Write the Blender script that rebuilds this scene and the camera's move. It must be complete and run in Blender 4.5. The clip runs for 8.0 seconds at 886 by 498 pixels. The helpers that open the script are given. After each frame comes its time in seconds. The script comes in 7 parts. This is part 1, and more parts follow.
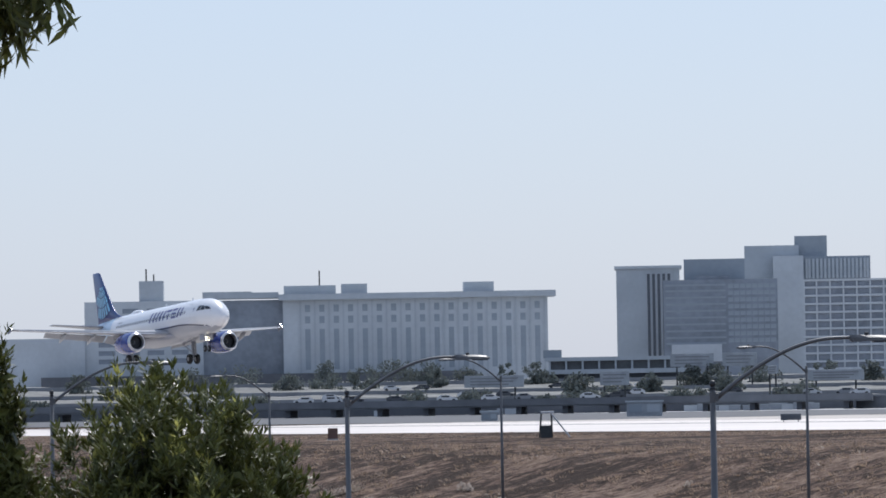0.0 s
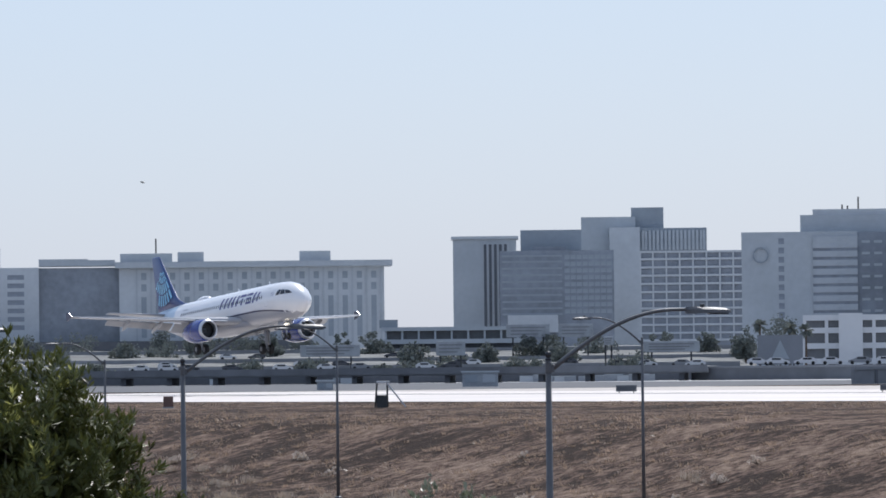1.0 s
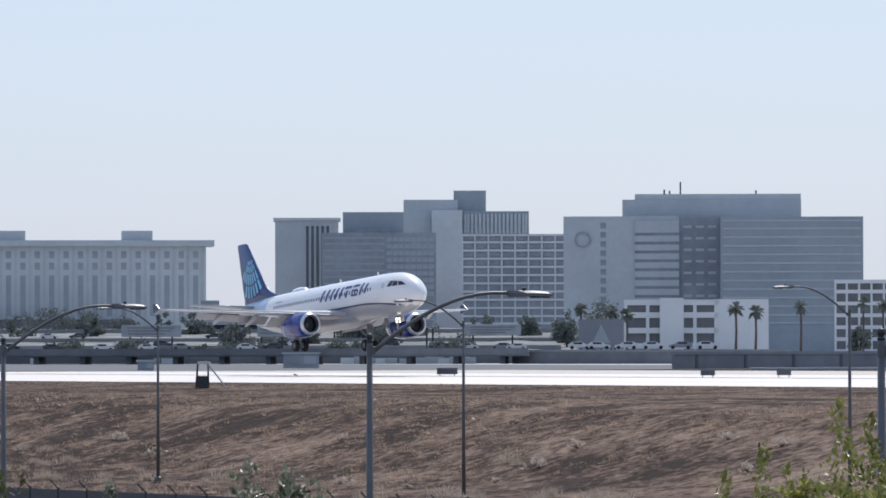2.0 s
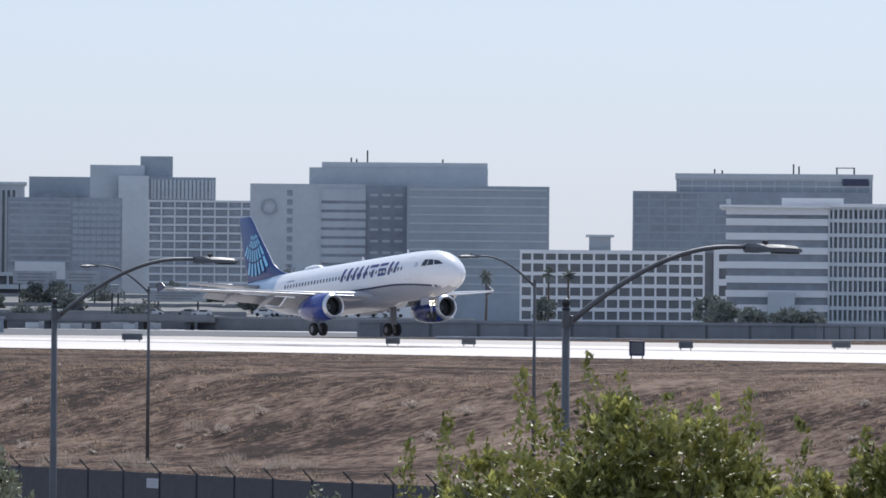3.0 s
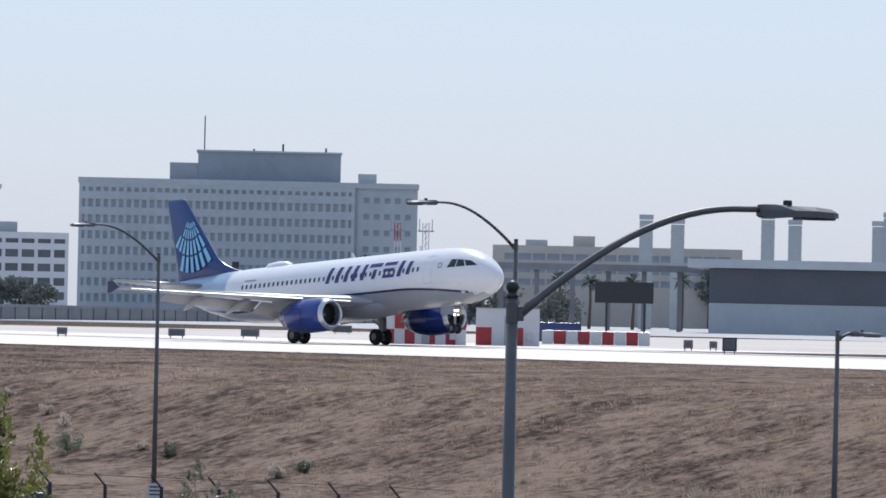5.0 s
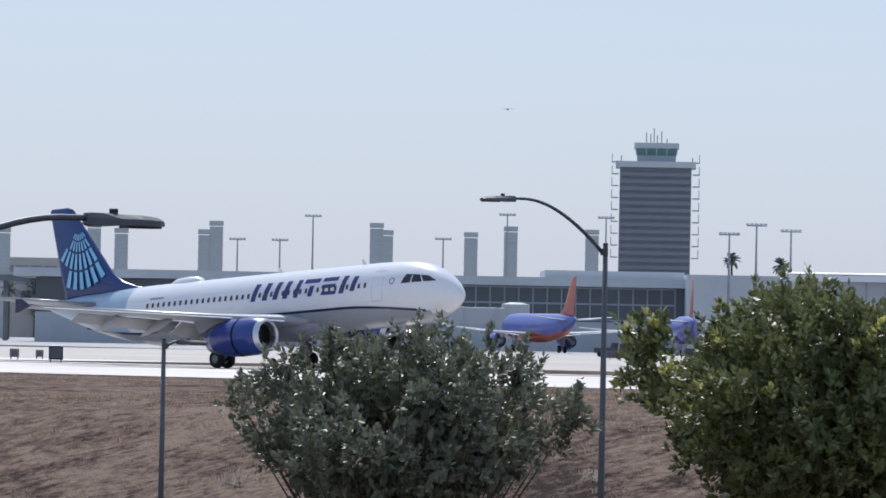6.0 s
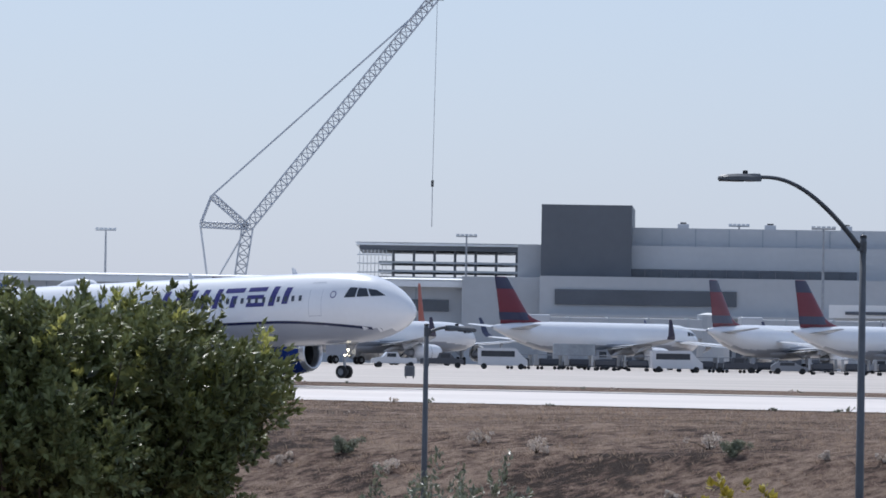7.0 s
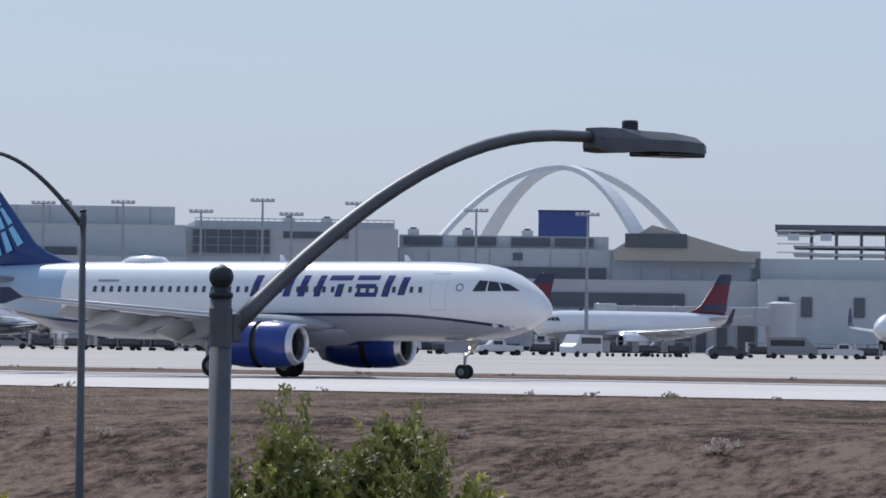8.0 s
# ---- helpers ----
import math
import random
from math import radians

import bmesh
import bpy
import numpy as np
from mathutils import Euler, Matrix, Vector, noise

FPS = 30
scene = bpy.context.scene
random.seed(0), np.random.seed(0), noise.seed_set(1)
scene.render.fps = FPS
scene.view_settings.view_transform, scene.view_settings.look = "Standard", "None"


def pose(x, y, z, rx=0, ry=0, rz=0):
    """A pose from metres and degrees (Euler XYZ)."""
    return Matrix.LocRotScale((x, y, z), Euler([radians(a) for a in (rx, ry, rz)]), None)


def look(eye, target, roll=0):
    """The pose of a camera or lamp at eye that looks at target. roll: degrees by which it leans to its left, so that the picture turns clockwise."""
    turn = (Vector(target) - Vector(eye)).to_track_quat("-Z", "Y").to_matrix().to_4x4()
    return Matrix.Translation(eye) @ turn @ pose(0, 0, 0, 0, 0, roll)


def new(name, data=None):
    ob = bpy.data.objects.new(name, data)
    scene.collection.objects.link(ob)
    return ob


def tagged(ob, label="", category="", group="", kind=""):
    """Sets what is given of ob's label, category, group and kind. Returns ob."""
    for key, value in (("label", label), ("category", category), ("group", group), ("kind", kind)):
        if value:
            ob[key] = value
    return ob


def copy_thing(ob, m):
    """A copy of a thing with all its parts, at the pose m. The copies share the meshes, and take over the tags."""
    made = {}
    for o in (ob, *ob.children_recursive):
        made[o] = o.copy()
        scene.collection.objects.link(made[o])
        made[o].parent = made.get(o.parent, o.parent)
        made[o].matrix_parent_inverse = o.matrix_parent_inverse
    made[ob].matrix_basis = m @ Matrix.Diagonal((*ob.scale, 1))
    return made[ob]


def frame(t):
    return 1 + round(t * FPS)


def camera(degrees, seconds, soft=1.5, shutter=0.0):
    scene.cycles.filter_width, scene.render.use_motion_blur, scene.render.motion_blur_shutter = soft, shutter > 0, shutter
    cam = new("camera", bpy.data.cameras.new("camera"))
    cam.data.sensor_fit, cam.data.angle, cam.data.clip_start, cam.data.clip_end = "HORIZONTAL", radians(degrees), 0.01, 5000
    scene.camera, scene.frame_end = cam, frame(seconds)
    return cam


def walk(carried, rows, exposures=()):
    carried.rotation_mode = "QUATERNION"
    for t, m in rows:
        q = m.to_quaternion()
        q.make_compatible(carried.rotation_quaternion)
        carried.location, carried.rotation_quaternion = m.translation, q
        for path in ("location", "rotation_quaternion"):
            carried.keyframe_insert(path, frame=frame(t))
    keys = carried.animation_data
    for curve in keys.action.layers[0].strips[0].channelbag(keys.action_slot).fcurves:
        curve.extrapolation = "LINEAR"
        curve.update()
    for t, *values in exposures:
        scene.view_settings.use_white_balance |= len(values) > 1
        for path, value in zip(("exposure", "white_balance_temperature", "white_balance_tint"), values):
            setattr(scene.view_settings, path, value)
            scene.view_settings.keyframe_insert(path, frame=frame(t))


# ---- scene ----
from mathutils import geometry

EYE = 2.4          # eye above the runway
HEAD = 154.0       # compass way of the landing run, from the first view's middle
LINE = 283.0       # from the eye to the runway's centre line

cam = camera(8.153, 8.0, soft=1.7)
walk(cam, [
    (0.0, pose(0, 0, EYE, 91.424, 1.015, 0.000)),
    (0.5, pose(0, 0, EYE, 91.271, 0.862, -0.713)),
    (1.0, pose(0, 0, EYE, 91.122, 0.623, -1.513)),
    (1.2, pose(0, 0, EYE, 91.081, 0.555, -1.819)),
    (2.3, pose(0, 0, EYE, 90.874, -0.088, -3.846)),
    (2.5, pose(0, 0, EYE, 90.813, -0.209, -4.393)),
    (3.0, pose(0, 0, EYE, 90.654, -0.505, -6.061)),
    (3.5, pose(0, 0, EYE, 90.523, -0.836, -8.079)),
    (4.0, pose(0, 0, EYE, 90.487, -1.092, -10.194)),
    (4.5, pose(0, 0, EYE, 90.532, -1.089, -12.254)),
    (4.7, pose(0, 0, EYE, 90.556, -1.096, -13.086)),
    (5.8, pose(0, 0, EYE, 90.753, -1.354, -19.181)),
    (6.0, pose(0, 0, EYE, 90.797, -1.102, -20.659)),
    (6.5, pose(0, 0, EYE, 90.886, -1.109, -24.534)),
    (7.0, pose(0, 0, EYE, 90.917, -0.932, -28.204)),
    (7.5, pose(0, 0, EYE, 90.885, -0.707, -31.658)),
    (8.0, pose(0, 0, EYE, 90.786, -0.737, -35.384)),
], exposures=[(0.0, 0.03, 6250, 10), (2.5, 0.10, 6250, 10), (4.7, 0.08, 6200, 10), (6.0, -0.04, 6100, 10), (7.0, -0.08, 6050, 10), (8.0, -0.24, 6000, 10)])

# ---- light ----
SUN_WAY, SUN_UP = 14.0, 50.0       # compass way and height of the sun, degrees
world = bpy.data.worlds.new("sky")
scene.world = world
world.use_nodes = True
wn = world.node_tree
sky = wn.nodes.new("ShaderNodeTexSky")
sky.sky_type = 'NISHITA'
sky.sun_disc = False
sky.sun_elevation = radians(SUN_UP)
sky.sun_rotation = radians(SUN_WAY)
sky.altitude = 30
sky.air_density, sky.dust_density, sky.ozone_density = 0.9, 1.0, 2.0
hue = wn.nodes.new("ShaderNodeMix")          # marine haze evens out the sky
hue.data_type, hue.blend_type = 'RGBA', 'MIX'
hue.inputs["Factor"].default_value = 0.58
hue.inputs["B"].default_value = (5.35, 6.4, 8.6, 1)
wn.links.new(sky.outputs[0], hue.inputs["A"])
wn.links.new(hue.outputs["Result"], wn.nodes["Background"].inputs[0])
wn.nodes["Background"].inputs[1].default_value = 0.10
sun_data = bpy.data.lights.new("sun", 'SUN')
sun_data.energy, sun_data.angle, sun_data.color = 3.8, radians(0.6), (1.0, 0.96, 0.91)
sun_ob = new("sun", sun_data)
_a, _e = radians(SUN_WAY), radians(SUN_UP)
sun_ob.matrix_world = look((0, 0, 0), (-math.sin(_a) * math.cos(_e), -math.cos(_a) * math.cos(_e), -math.sin(_e)))


# ---- materials ----
def mat(name, base, rough=0.7, metal=0.0, vary=0.12, scale=1.0, fine=0.0, bump=0.0, second=None, spec=0.5,
        island=0.0, obj=0.0, coat=0.0):
    """A surface with stains at one scale, grain at a finer one, and relief."""
    m = bpy.data.materials.new(name)
    m.use_nodes = True
    nt = m.node_tree
    b = nt.nodes["Principled BSDF"]
    b.inputs["Roughness"].default_value = rough
    b.inputs["Metallic"].default_value = metal
    b.inputs["Specular IOR Level"].default_value = spec
    b.inputs["Coat Weight"].default_value = coat
    b.inputs["Coat Roughness"].default_value = 0.08
    geo = nt.nodes.new("ShaderNodeTexCoord")
    n1 = nt.nodes.new("ShaderNodeTexNoise")
    n1.inputs["Scale"].default_value = scale
    n1.inputs["Detail"].default_value = 4
    nt.links.new(geo.outputs["Object"], n1.inputs["Vector"])
    n2 = nt.nodes.new("ShaderNodeTexNoise")
    n2.inputs["Scale"].default_value = fine or scale * 9
    n2.inputs["Detail"].default_value = 3
    nt.links.new(geo.outputs["Object"], n2.inputs["Vector"])
    add = nt.nodes.new("ShaderNodeMath")
    add.operation = 'MULTIPLY_ADD'
    nt.links.new(n2.outputs[0], add.inputs[0])
    add.inputs[1].default_value = 0.5
    nt.links.new(n1.outputs[0], add.inputs[2])
    fac = add.outputs[0]
    if island or obj:
        info = nt.nodes.new("ShaderNodeNewGeometry" if island else "ShaderNodeObjectInfo")
        mul = nt.nodes.new("ShaderNodeMath")
        mul.operation = 'MULTIPLY_ADD'
        nt.links.new(info.outputs["Random Per Island" if island else "Random"], mul.inputs[0])
        mul.inputs[1].default_value = island or obj
        nt.links.new(fac, mul.inputs[2])
        fac = mul.outputs[0]
    ramp = nt.nodes.new("ShaderNodeValToRGB")
    lo = [c * (1 - vary) for c in base]
    hi = [min(c * (1 + vary), 1) for c in (second or base)]
    mid = 0.75 + 0.5 * (island or obj)
    ramp.color_ramp.elements[0].position, ramp.color_ramp.elements[0].color = mid - 0.3 - 0.3 * (island or obj), (*lo, 1)
    ramp.color_ramp.elements[1].position, ramp.color_ramp.elements[1].color = min(mid + 0.3 + 0.3 * (island or obj), 1.0), (*hi, 1)
    nt.links.new(fac, ramp.inputs[0])
    nt.links.new(ramp.outputs[0], b.inputs["Base Color"])
    if bump:
        bp = nt.nodes.new("ShaderNodeBump")
        bp.inputs["Strength"].default_value = bump
        bp.inputs["Distance"].default_value = 0.3 / scale
        nt.links.new(fac, bp.inputs["Height"])
        nt.links.new(bp.outputs[0], b.inputs["Normal"])
    return m


def glow(name, colour, strength):
    m = bpy.data.materials.new(name)
    m.use_nodes = True
    b = m.node_tree.nodes["Principled BSDF"]
    b.inputs["Base Color"].default_value = (*colour, 1)
    b.inputs["Emission Color"].default_value = (*colour, 1)
    b.inputs["Emission Strength"].default_value = strength
    return m


M_APRON = mat("weathered apron concrete", (0.37, 0.328, 0.292), 0.7, vary=0.2, scale=0.04, fine=0.6)
M_RUNWAY = mat("runway concrete", (0.53, 0.475, 0.435), 0.55, vary=0.15, scale=0.05, fine=0.8)
M_RUBBER = mat("rubber-marked asphalt", (0.10, 0.10, 0.10), 0.8, vary=0.2, scale=0.1)
M_CONC = mat("concrete", (0.36, 0.36, 0.36), 0.85, vary=0.1, scale=0.2)
M_POLE = mat("galvanised steel", (0.115, 0.117, 0.12), 0.5, 0.2, vary=0.2, scale=3.0)
M_DARKMETAL = mat("dark metal", (0.04, 0.042, 0.045), 0.5, 0.3, vary=0.2, scale=4.0)
M_WHITE = mat("white paint", (0.80, 0.80, 0.80), 0.25, vary=0.03, scale=0.4, coat=0.5)
# light grey livery below the stripe, deepened for the belly's shade
M_BELLY = mat("pale grey belly paint", (0.36, 0.37, 0.40), 0.3, vary=0.05, scale=0.4, coat=0.3)
M_GREYP = mat("light grey paint", (0.50, 0.51, 0.53), 0.3, vary=0.04, scale=0.4, coat=0.3)
M_NAVY = mat("dark navy paint", (0.012, 0.016, 0.06), 0.3, vary=0.1, scale=0.5, coat=0.4)
M_BLUE = mat("deep blue paint", (0.010, 0.036, 0.22), 0.25, vary=0.08, scale=0.5, coat=0.5)
M_TAIL = mat("dark blue tail paint", (0.007, 0.04, 0.17), 0.3, vary=0.08, scale=0.5, coat=0.4)
M_SKYBLUE = mat("light blue paint", (0.26, 0.58, 0.80), 0.3, vary=0.05, scale=0.5)
M_TYRE = mat("tyre rubber", (0.018, 0.018, 0.018), 0.8, vary=0.2, scale=3.0)
M_CHROME = mat("polished aluminium", (0.62, 0.63, 0.65), 0.28, 0.9, vary=0.06, scale=1.0)
M_GEAR = mat("landing gear steel", (0.32, 0.33, 0.35), 0.45, 0.4, vary=0.15, scale=3.0)
M_GLASS = mat("dark window glass", (0.02, 0.025, 0.035), 0.12, vary=0.2, scale=1.0, spec=0.6)
M_CABIN = mat("cabin window acrylic", (0.06, 0.07, 0.09), 0.2, vary=0.1, scale=1.0)
M_RED = mat("red paint", (0.34, 0.025, 0.035), 0.35, vary=0.08, scale=0.6)
M_ORANGE = mat("orange red paint", (0.46, 0.12, 0.075), 0.35, vary=0.08, scale=0.6)
M_LANDLIGHT = glow("landing light", (1.0, 0.88, 0.66), 5.0)
M_BARK = mat("bark", (0.10, 0.075, 0.055), 0.9, vary=0.3, scale=6.0, bump=0.4)


def leaf_mat(name, dark, light, each=0.55, scale=2.0, thin=0.2):
    m = mat(name, dark, 0.42, vary=0.25, scale=scale, second=light, island=each, spec=0.35)
    nt = m.node_tree
    b = nt.nodes["Principled BSDF"]
    tr = nt.nodes.new("ShaderNodeBsdfTranslucent")
    mix = nt.nodes.new("ShaderNodeMixShader")
    mix.inputs[0].default_value = thin
    nt.links.new(b.inputs["Base Color"].links[0].from_socket, tr.inputs[0])
    nt.links.new(b.outputs[0], mix.inputs[1])
    nt.links.new(tr.outputs[0], mix.inputs[2])
    nt.links.new(mix.outputs[0], nt.nodes["Material Output"].inputs[0])
    return m


M_LEAF_DARK = leaf_mat("dark narrow leaves", (0.016, 0.023, 0.008), (0.10, 0.11, 0.03))
M_LEAF_GREEN = leaf_mat("glossy green leaves", (0.014, 0.019, 0.008), (0.25, 0.25, 0.075))
M_LEAF_OLIVE = leaf_mat("grey-green leaves", (0.036, 0.045, 0.030), (0.21, 0.22, 0.15))
M_LEAF_MID = leaf_mat("mid green glossy leaves", (0.015, 0.022, 0.011), (0.19, 0.205, 0.08))
# yellowish young tips, their colour raised to imitate sunlit highlights
M_LEAF_SUNTIP = leaf_mat("young bright leaves", (0.13, 0.14, 0.035), (0.42, 0.41, 0.13), thin=0.42)
M_LEAF_YELLOW = leaf_mat("yellow-green leaves", (0.10, 0.10, 0.02), (0.42, 0.34, 0.06))


def ground_mat():
    m = bpy.data.materials.new("dry dirt and grass")
    m.use_nodes = True
    nt = m.node_tree
    b = nt.nodes["Principled BSDF"]
    b.inputs["Roughness"].default_value = 0.95
    b.inputs["Specular IOR Level"].default_value = 0.1
    co = nt.nodes.new("ShaderNodeTexCoord")

    def noise_at(scale, detail, stretch=(1, 1, 1)):
        mp = nt.nodes.new("ShaderNodeMapping")
        mp.inputs["Scale"].default_value = stretch
        nt.links.new(co.outputs["Object"], mp.inputs["Vector"])
        n = nt.nodes.new("ShaderNodeTexNoise")
        n.inputs["Scale"].default_value = scale
        n.inputs["Detail"].default_value = detail
        n.inputs["Roughness"].default_value = 0.72
        nt.links.new(mp.outputs[0], n.inputs["Vector"])
        return n.outputs[0]

    big = noise_at(0.16, 6, (1, 0.7, 1))
    fine = noise_at(1.9, 10, (1, 0.7, 1))
    r1 = nt.nodes.new("ShaderNodeValToRGB")
    for e, (p, c) in zip(r1.color_ramp.elements, ((0.30, (0.040, 0.027, 0.021, 1)), (0.84, (0.29, 0.212, 0.158, 1)))):
        e.position, e.color = p, c
    e = r1.color_ramp.elements.new(0.5)
    e.color = (0.140, 0.092, 0.070, 1)
    mixf = nt.nodes.new("ShaderNodeMath")
    mixf.operation = 'MULTIPLY_ADD'
    nt.links.new(fine, mixf.inputs[0])
    mixf.inputs[1].default_value = 2.3
    sub = nt.nodes.new("ShaderNodeMath")
    sub.operation = 'MULTIPLY_ADD'
    nt.links.new(big, sub.inputs[0])
    sub.inputs[1].default_value = 2.0
    sub.inputs[2].default_value = -1.63
    # barer, streaked dark soil towards the landing end, dry grass further on
    sep = nt.nodes.new("ShaderNodeSeparateXYZ")
    nt.links.new(co.outputs["Object"], sep.inputs[0])
    along = nt.nodes.new("ShaderNodeMapRange")
    for k, v in ((1, -340), (2, -180), (3, -0.17), (4, 0.12)):
        along.inputs[k].default_value = v
    nt.links.new(sep.outputs[0], along.inputs[0])
    turned = nt.nodes.new("ShaderNodeMapping")
    turned.inputs["Rotation"].default_value = (0, 0, radians(38))
    turned.inputs["Scale"].default_value = (0.35, 0.05, 0.05)
    nt.links.new(co.outputs["Object"], turned.inputs["Vector"])
    streak = nt.nodes.new("ShaderNodeTexNoise")
    streak.inputs["Scale"].default_value = 1.0
    streak.inputs["Detail"].default_value = 3
    nt.links.new(turned.outputs[0], streak.inputs["Vector"])
    bare = nt.nodes.new("ShaderNodeMapRange")
    for k, v in ((1, -420), (2, -280), (3, 1.5), (4, 0.0)):
        bare.inputs[k].default_value = v
    nt.links.new(sep.outputs[0], bare.inputs[0])
    level = nt.nodes.new("ShaderNodeMath")
    level.operation = 'SUBTRACT'
    nt.links.new(streak.outputs[0], level.inputs[0])
    level.inputs[1].default_value = 0.5
    both = nt.nodes.new("ShaderNodeMath")
    both.operation = 'MULTIPLY_ADD'
    nt.links.new(level.outputs[0], both.inputs[0])
    nt.links.new(bare.outputs[0], both.inputs[1])
    nt.links.new(along.outputs[0], both.inputs[2])
    plus = nt.nodes.new("ShaderNodeMath")
    nt.links.new(sub.outputs[0], plus.inputs[0])
    nt.links.new(both.outputs[0], plus.inputs[1])
    # gradually darker from s -180 to -110
    darken = nt.nodes.new("ShaderNodeMapRange")
    for k, v in ((1, -180), (2, -110), (3, 0.0), (4, -0.10)):
        darken.inputs[k].default_value = v
    nt.links.new(sep.outputs[0], darken.inputs[0])
    total = nt.nodes.new("ShaderNodeMath")
    nt.links.new(plus.outputs[0], total.inputs[0])
    nt.links.new(darken.outputs[0], total.inputs[1])
    nt.links.new(total.outputs[0], mixf.inputs[2])
    nt.links.new(mixf.outputs[0], r1.inputs[0])
    nt.links.new(r1.outputs[0], b.inputs["Base Color"])
    bp = nt.nodes.new("ShaderNodeBump")
    bp.inputs["Strength"].default_value = 0.9
    bp.inputs["Distance"].default_value = 0.25
    nt.links.new(noise_at(4.5, 8), bp.inputs["Height"])
    nt.links.new(bp.outputs[0], b.inputs["Normal"])
    return m


M_DIRT = ground_mat()
M_BRUSH = leaf_mat("pale dry brush", (0.22, 0.17, 0.13), (0.46, 0.38, 0.30))
M_DRYGRASS = leaf_mat("dry grass", (0.085, 0.056, 0.041), (0.33, 0.245, 0.18), 0.3, 0.6)
M_DRYGRASS.node_tree.nodes["Mix Shader"].inputs[0].default_value = 0.5


# ---- mesh helpers ----
def at(c, r, z=0.0):
    """A place at compass way c and distance r from the eye's foot."""
    return Vector((r * math.sin(radians(c)), r * math.cos(radians(c)), z))


def high(el, r):
    """Height seen el degrees above eye level at distance r."""
    return EYE + r * math.tan(radians(el))


def rw(s, q, z=0.0, turn=0.0):
    """A pose in the runway's own frame: s along the landing run, q across, away from the eye."""
    return pose(0, 0, 0, 0, 0, 90 - HEAD) @ pose(s, q, z, 0, 0, turn)


def facing(c, r, z=0.0, turn=0.0):
    """A pose at (c, r): its x runs to the right, its y away from the eye."""
    return pose(*at(c, r, z), 0, 0, -c + turn)


def link(name, bm, material, parent=None, label="", m=None, smooth=False):
    me = bpy.data.meshes.new(name)
    bm.to_mesh(me)
    bm.free()
    for one in (material if isinstance(material, (list, tuple)) else (material,)):
        me.materials.append(one)
    if smooth:
        for p in me.polygons:
            p.use_smooth = True
    ob = new(name, me)
    if parent is not None:
        ob.parent = parent
    if m is not None:
        ob.matrix_basis = m
    if label:
        ob["label"] = label
    return ob


def part(name, bm, material, parent, label="", m=None, smooth=False):
    return link(name, bm, material, parent, label, m, smooth)


def share(ob, m, parent):
    """Another object on the same mesh."""
    o = bpy.data.objects.new(ob.name.split(".")[0], ob.data)
    scene.collection.objects.link(o)
    o.parent = parent
    o.matrix_basis = m
    return o


def thing(name, label, category, m=None, group="", kind=""):
    ob = new(name)
    if m is not None:
        ob.matrix_basis = m
    return tagged(ob, label, category, group, kind)


def box(bm, x0, x1, y0, y1, z0, z1, bev=0.0, mi=0):
    vs = [bm.verts.new((x, y, z)) for z in (z0, z1) for y in (y0, y1) for x in (x0, x1)]
    fs = [bm.faces.new([vs[i] for i in f]) for f in
          ((0, 2, 3, 1), (4, 5, 7, 6), (0, 1, 5, 4), (2, 6, 7, 3), (0, 4, 6, 2), (1, 3, 7, 5))]
    for f in fs:
        f.material_index = mi
    if bev:
        es = list({e for f in fs for e in f.edges})
        bmesh.ops.bevel(bm, geom=es, offset=bev, segments=2, affect='EDGES', profile=0.5)
    return bm


def abox(*a, **k):
    return box(bmesh.new(), *a, **k)


def loft(bm, rings, closed=True, caps=True, mi=0):
    """Skin over rings of equal length."""
    vs = [[bm.verts.new(p) for p in r] for r in rings]
    n = len(vs[0])
    for a, b in zip(vs, vs[1:]):
        for i in range(n if closed else n - 1):
            j = (i + 1) % n
            f = bm.faces.new((a[i], a[j], b[j], b[i]))
            f.material_index = mi
    if caps:
        for r in (vs[0][::-1], vs[-1]):
            bm.faces.new(r).material_index = mi
    return bm


def tube(bm, pts, radii, n=10, caps=True, mi=0):
    pts = [Vector(p) for p in pts]
    rings = []
    for i, p in enumerate(pts):
        d = (pts[min(i + 1, len(pts) - 1)] - pts[max(i - 1, 0)]).normalized()
        up = Vector((0, 0, 1)) if abs(d.z) < 0.9 else Vector((1, 0, 0))
        u = d.cross(up).normalized()
        v = u.cross(d)
        r = radii[i] if isinstance(radii, (list, tuple)) else radii
        rings.append([p + r * (math.cos(2 * math.pi * k / n) * u + math.sin(2 * math.pi * k / n) * v) for k in range(n)])
    return loft(bm, rings, True, caps, mi)


def spin(bm, profile, n=24, axis='x', centre=(0, 0, 0), caps=False, mi=0):
    """A body of revolution from (along, radius) pairs."""
    cx, cy, cz = centre
    rings = []
    for a, r in profile:
        ring = []
        for k in range(n):
            u, v = r * math.cos(2 * math.pi * k / n), r * math.sin(2 * math.pi * k / n)
            ring.append({'x': (cx + a, cy + u, cz + v), 'y': (cx + u, cy + a, cz - v), 'z': (cx + u, cy + v, cz + a)}[axis])
        rings.append(ring)
    return loft(bm, rings, True, caps, mi)


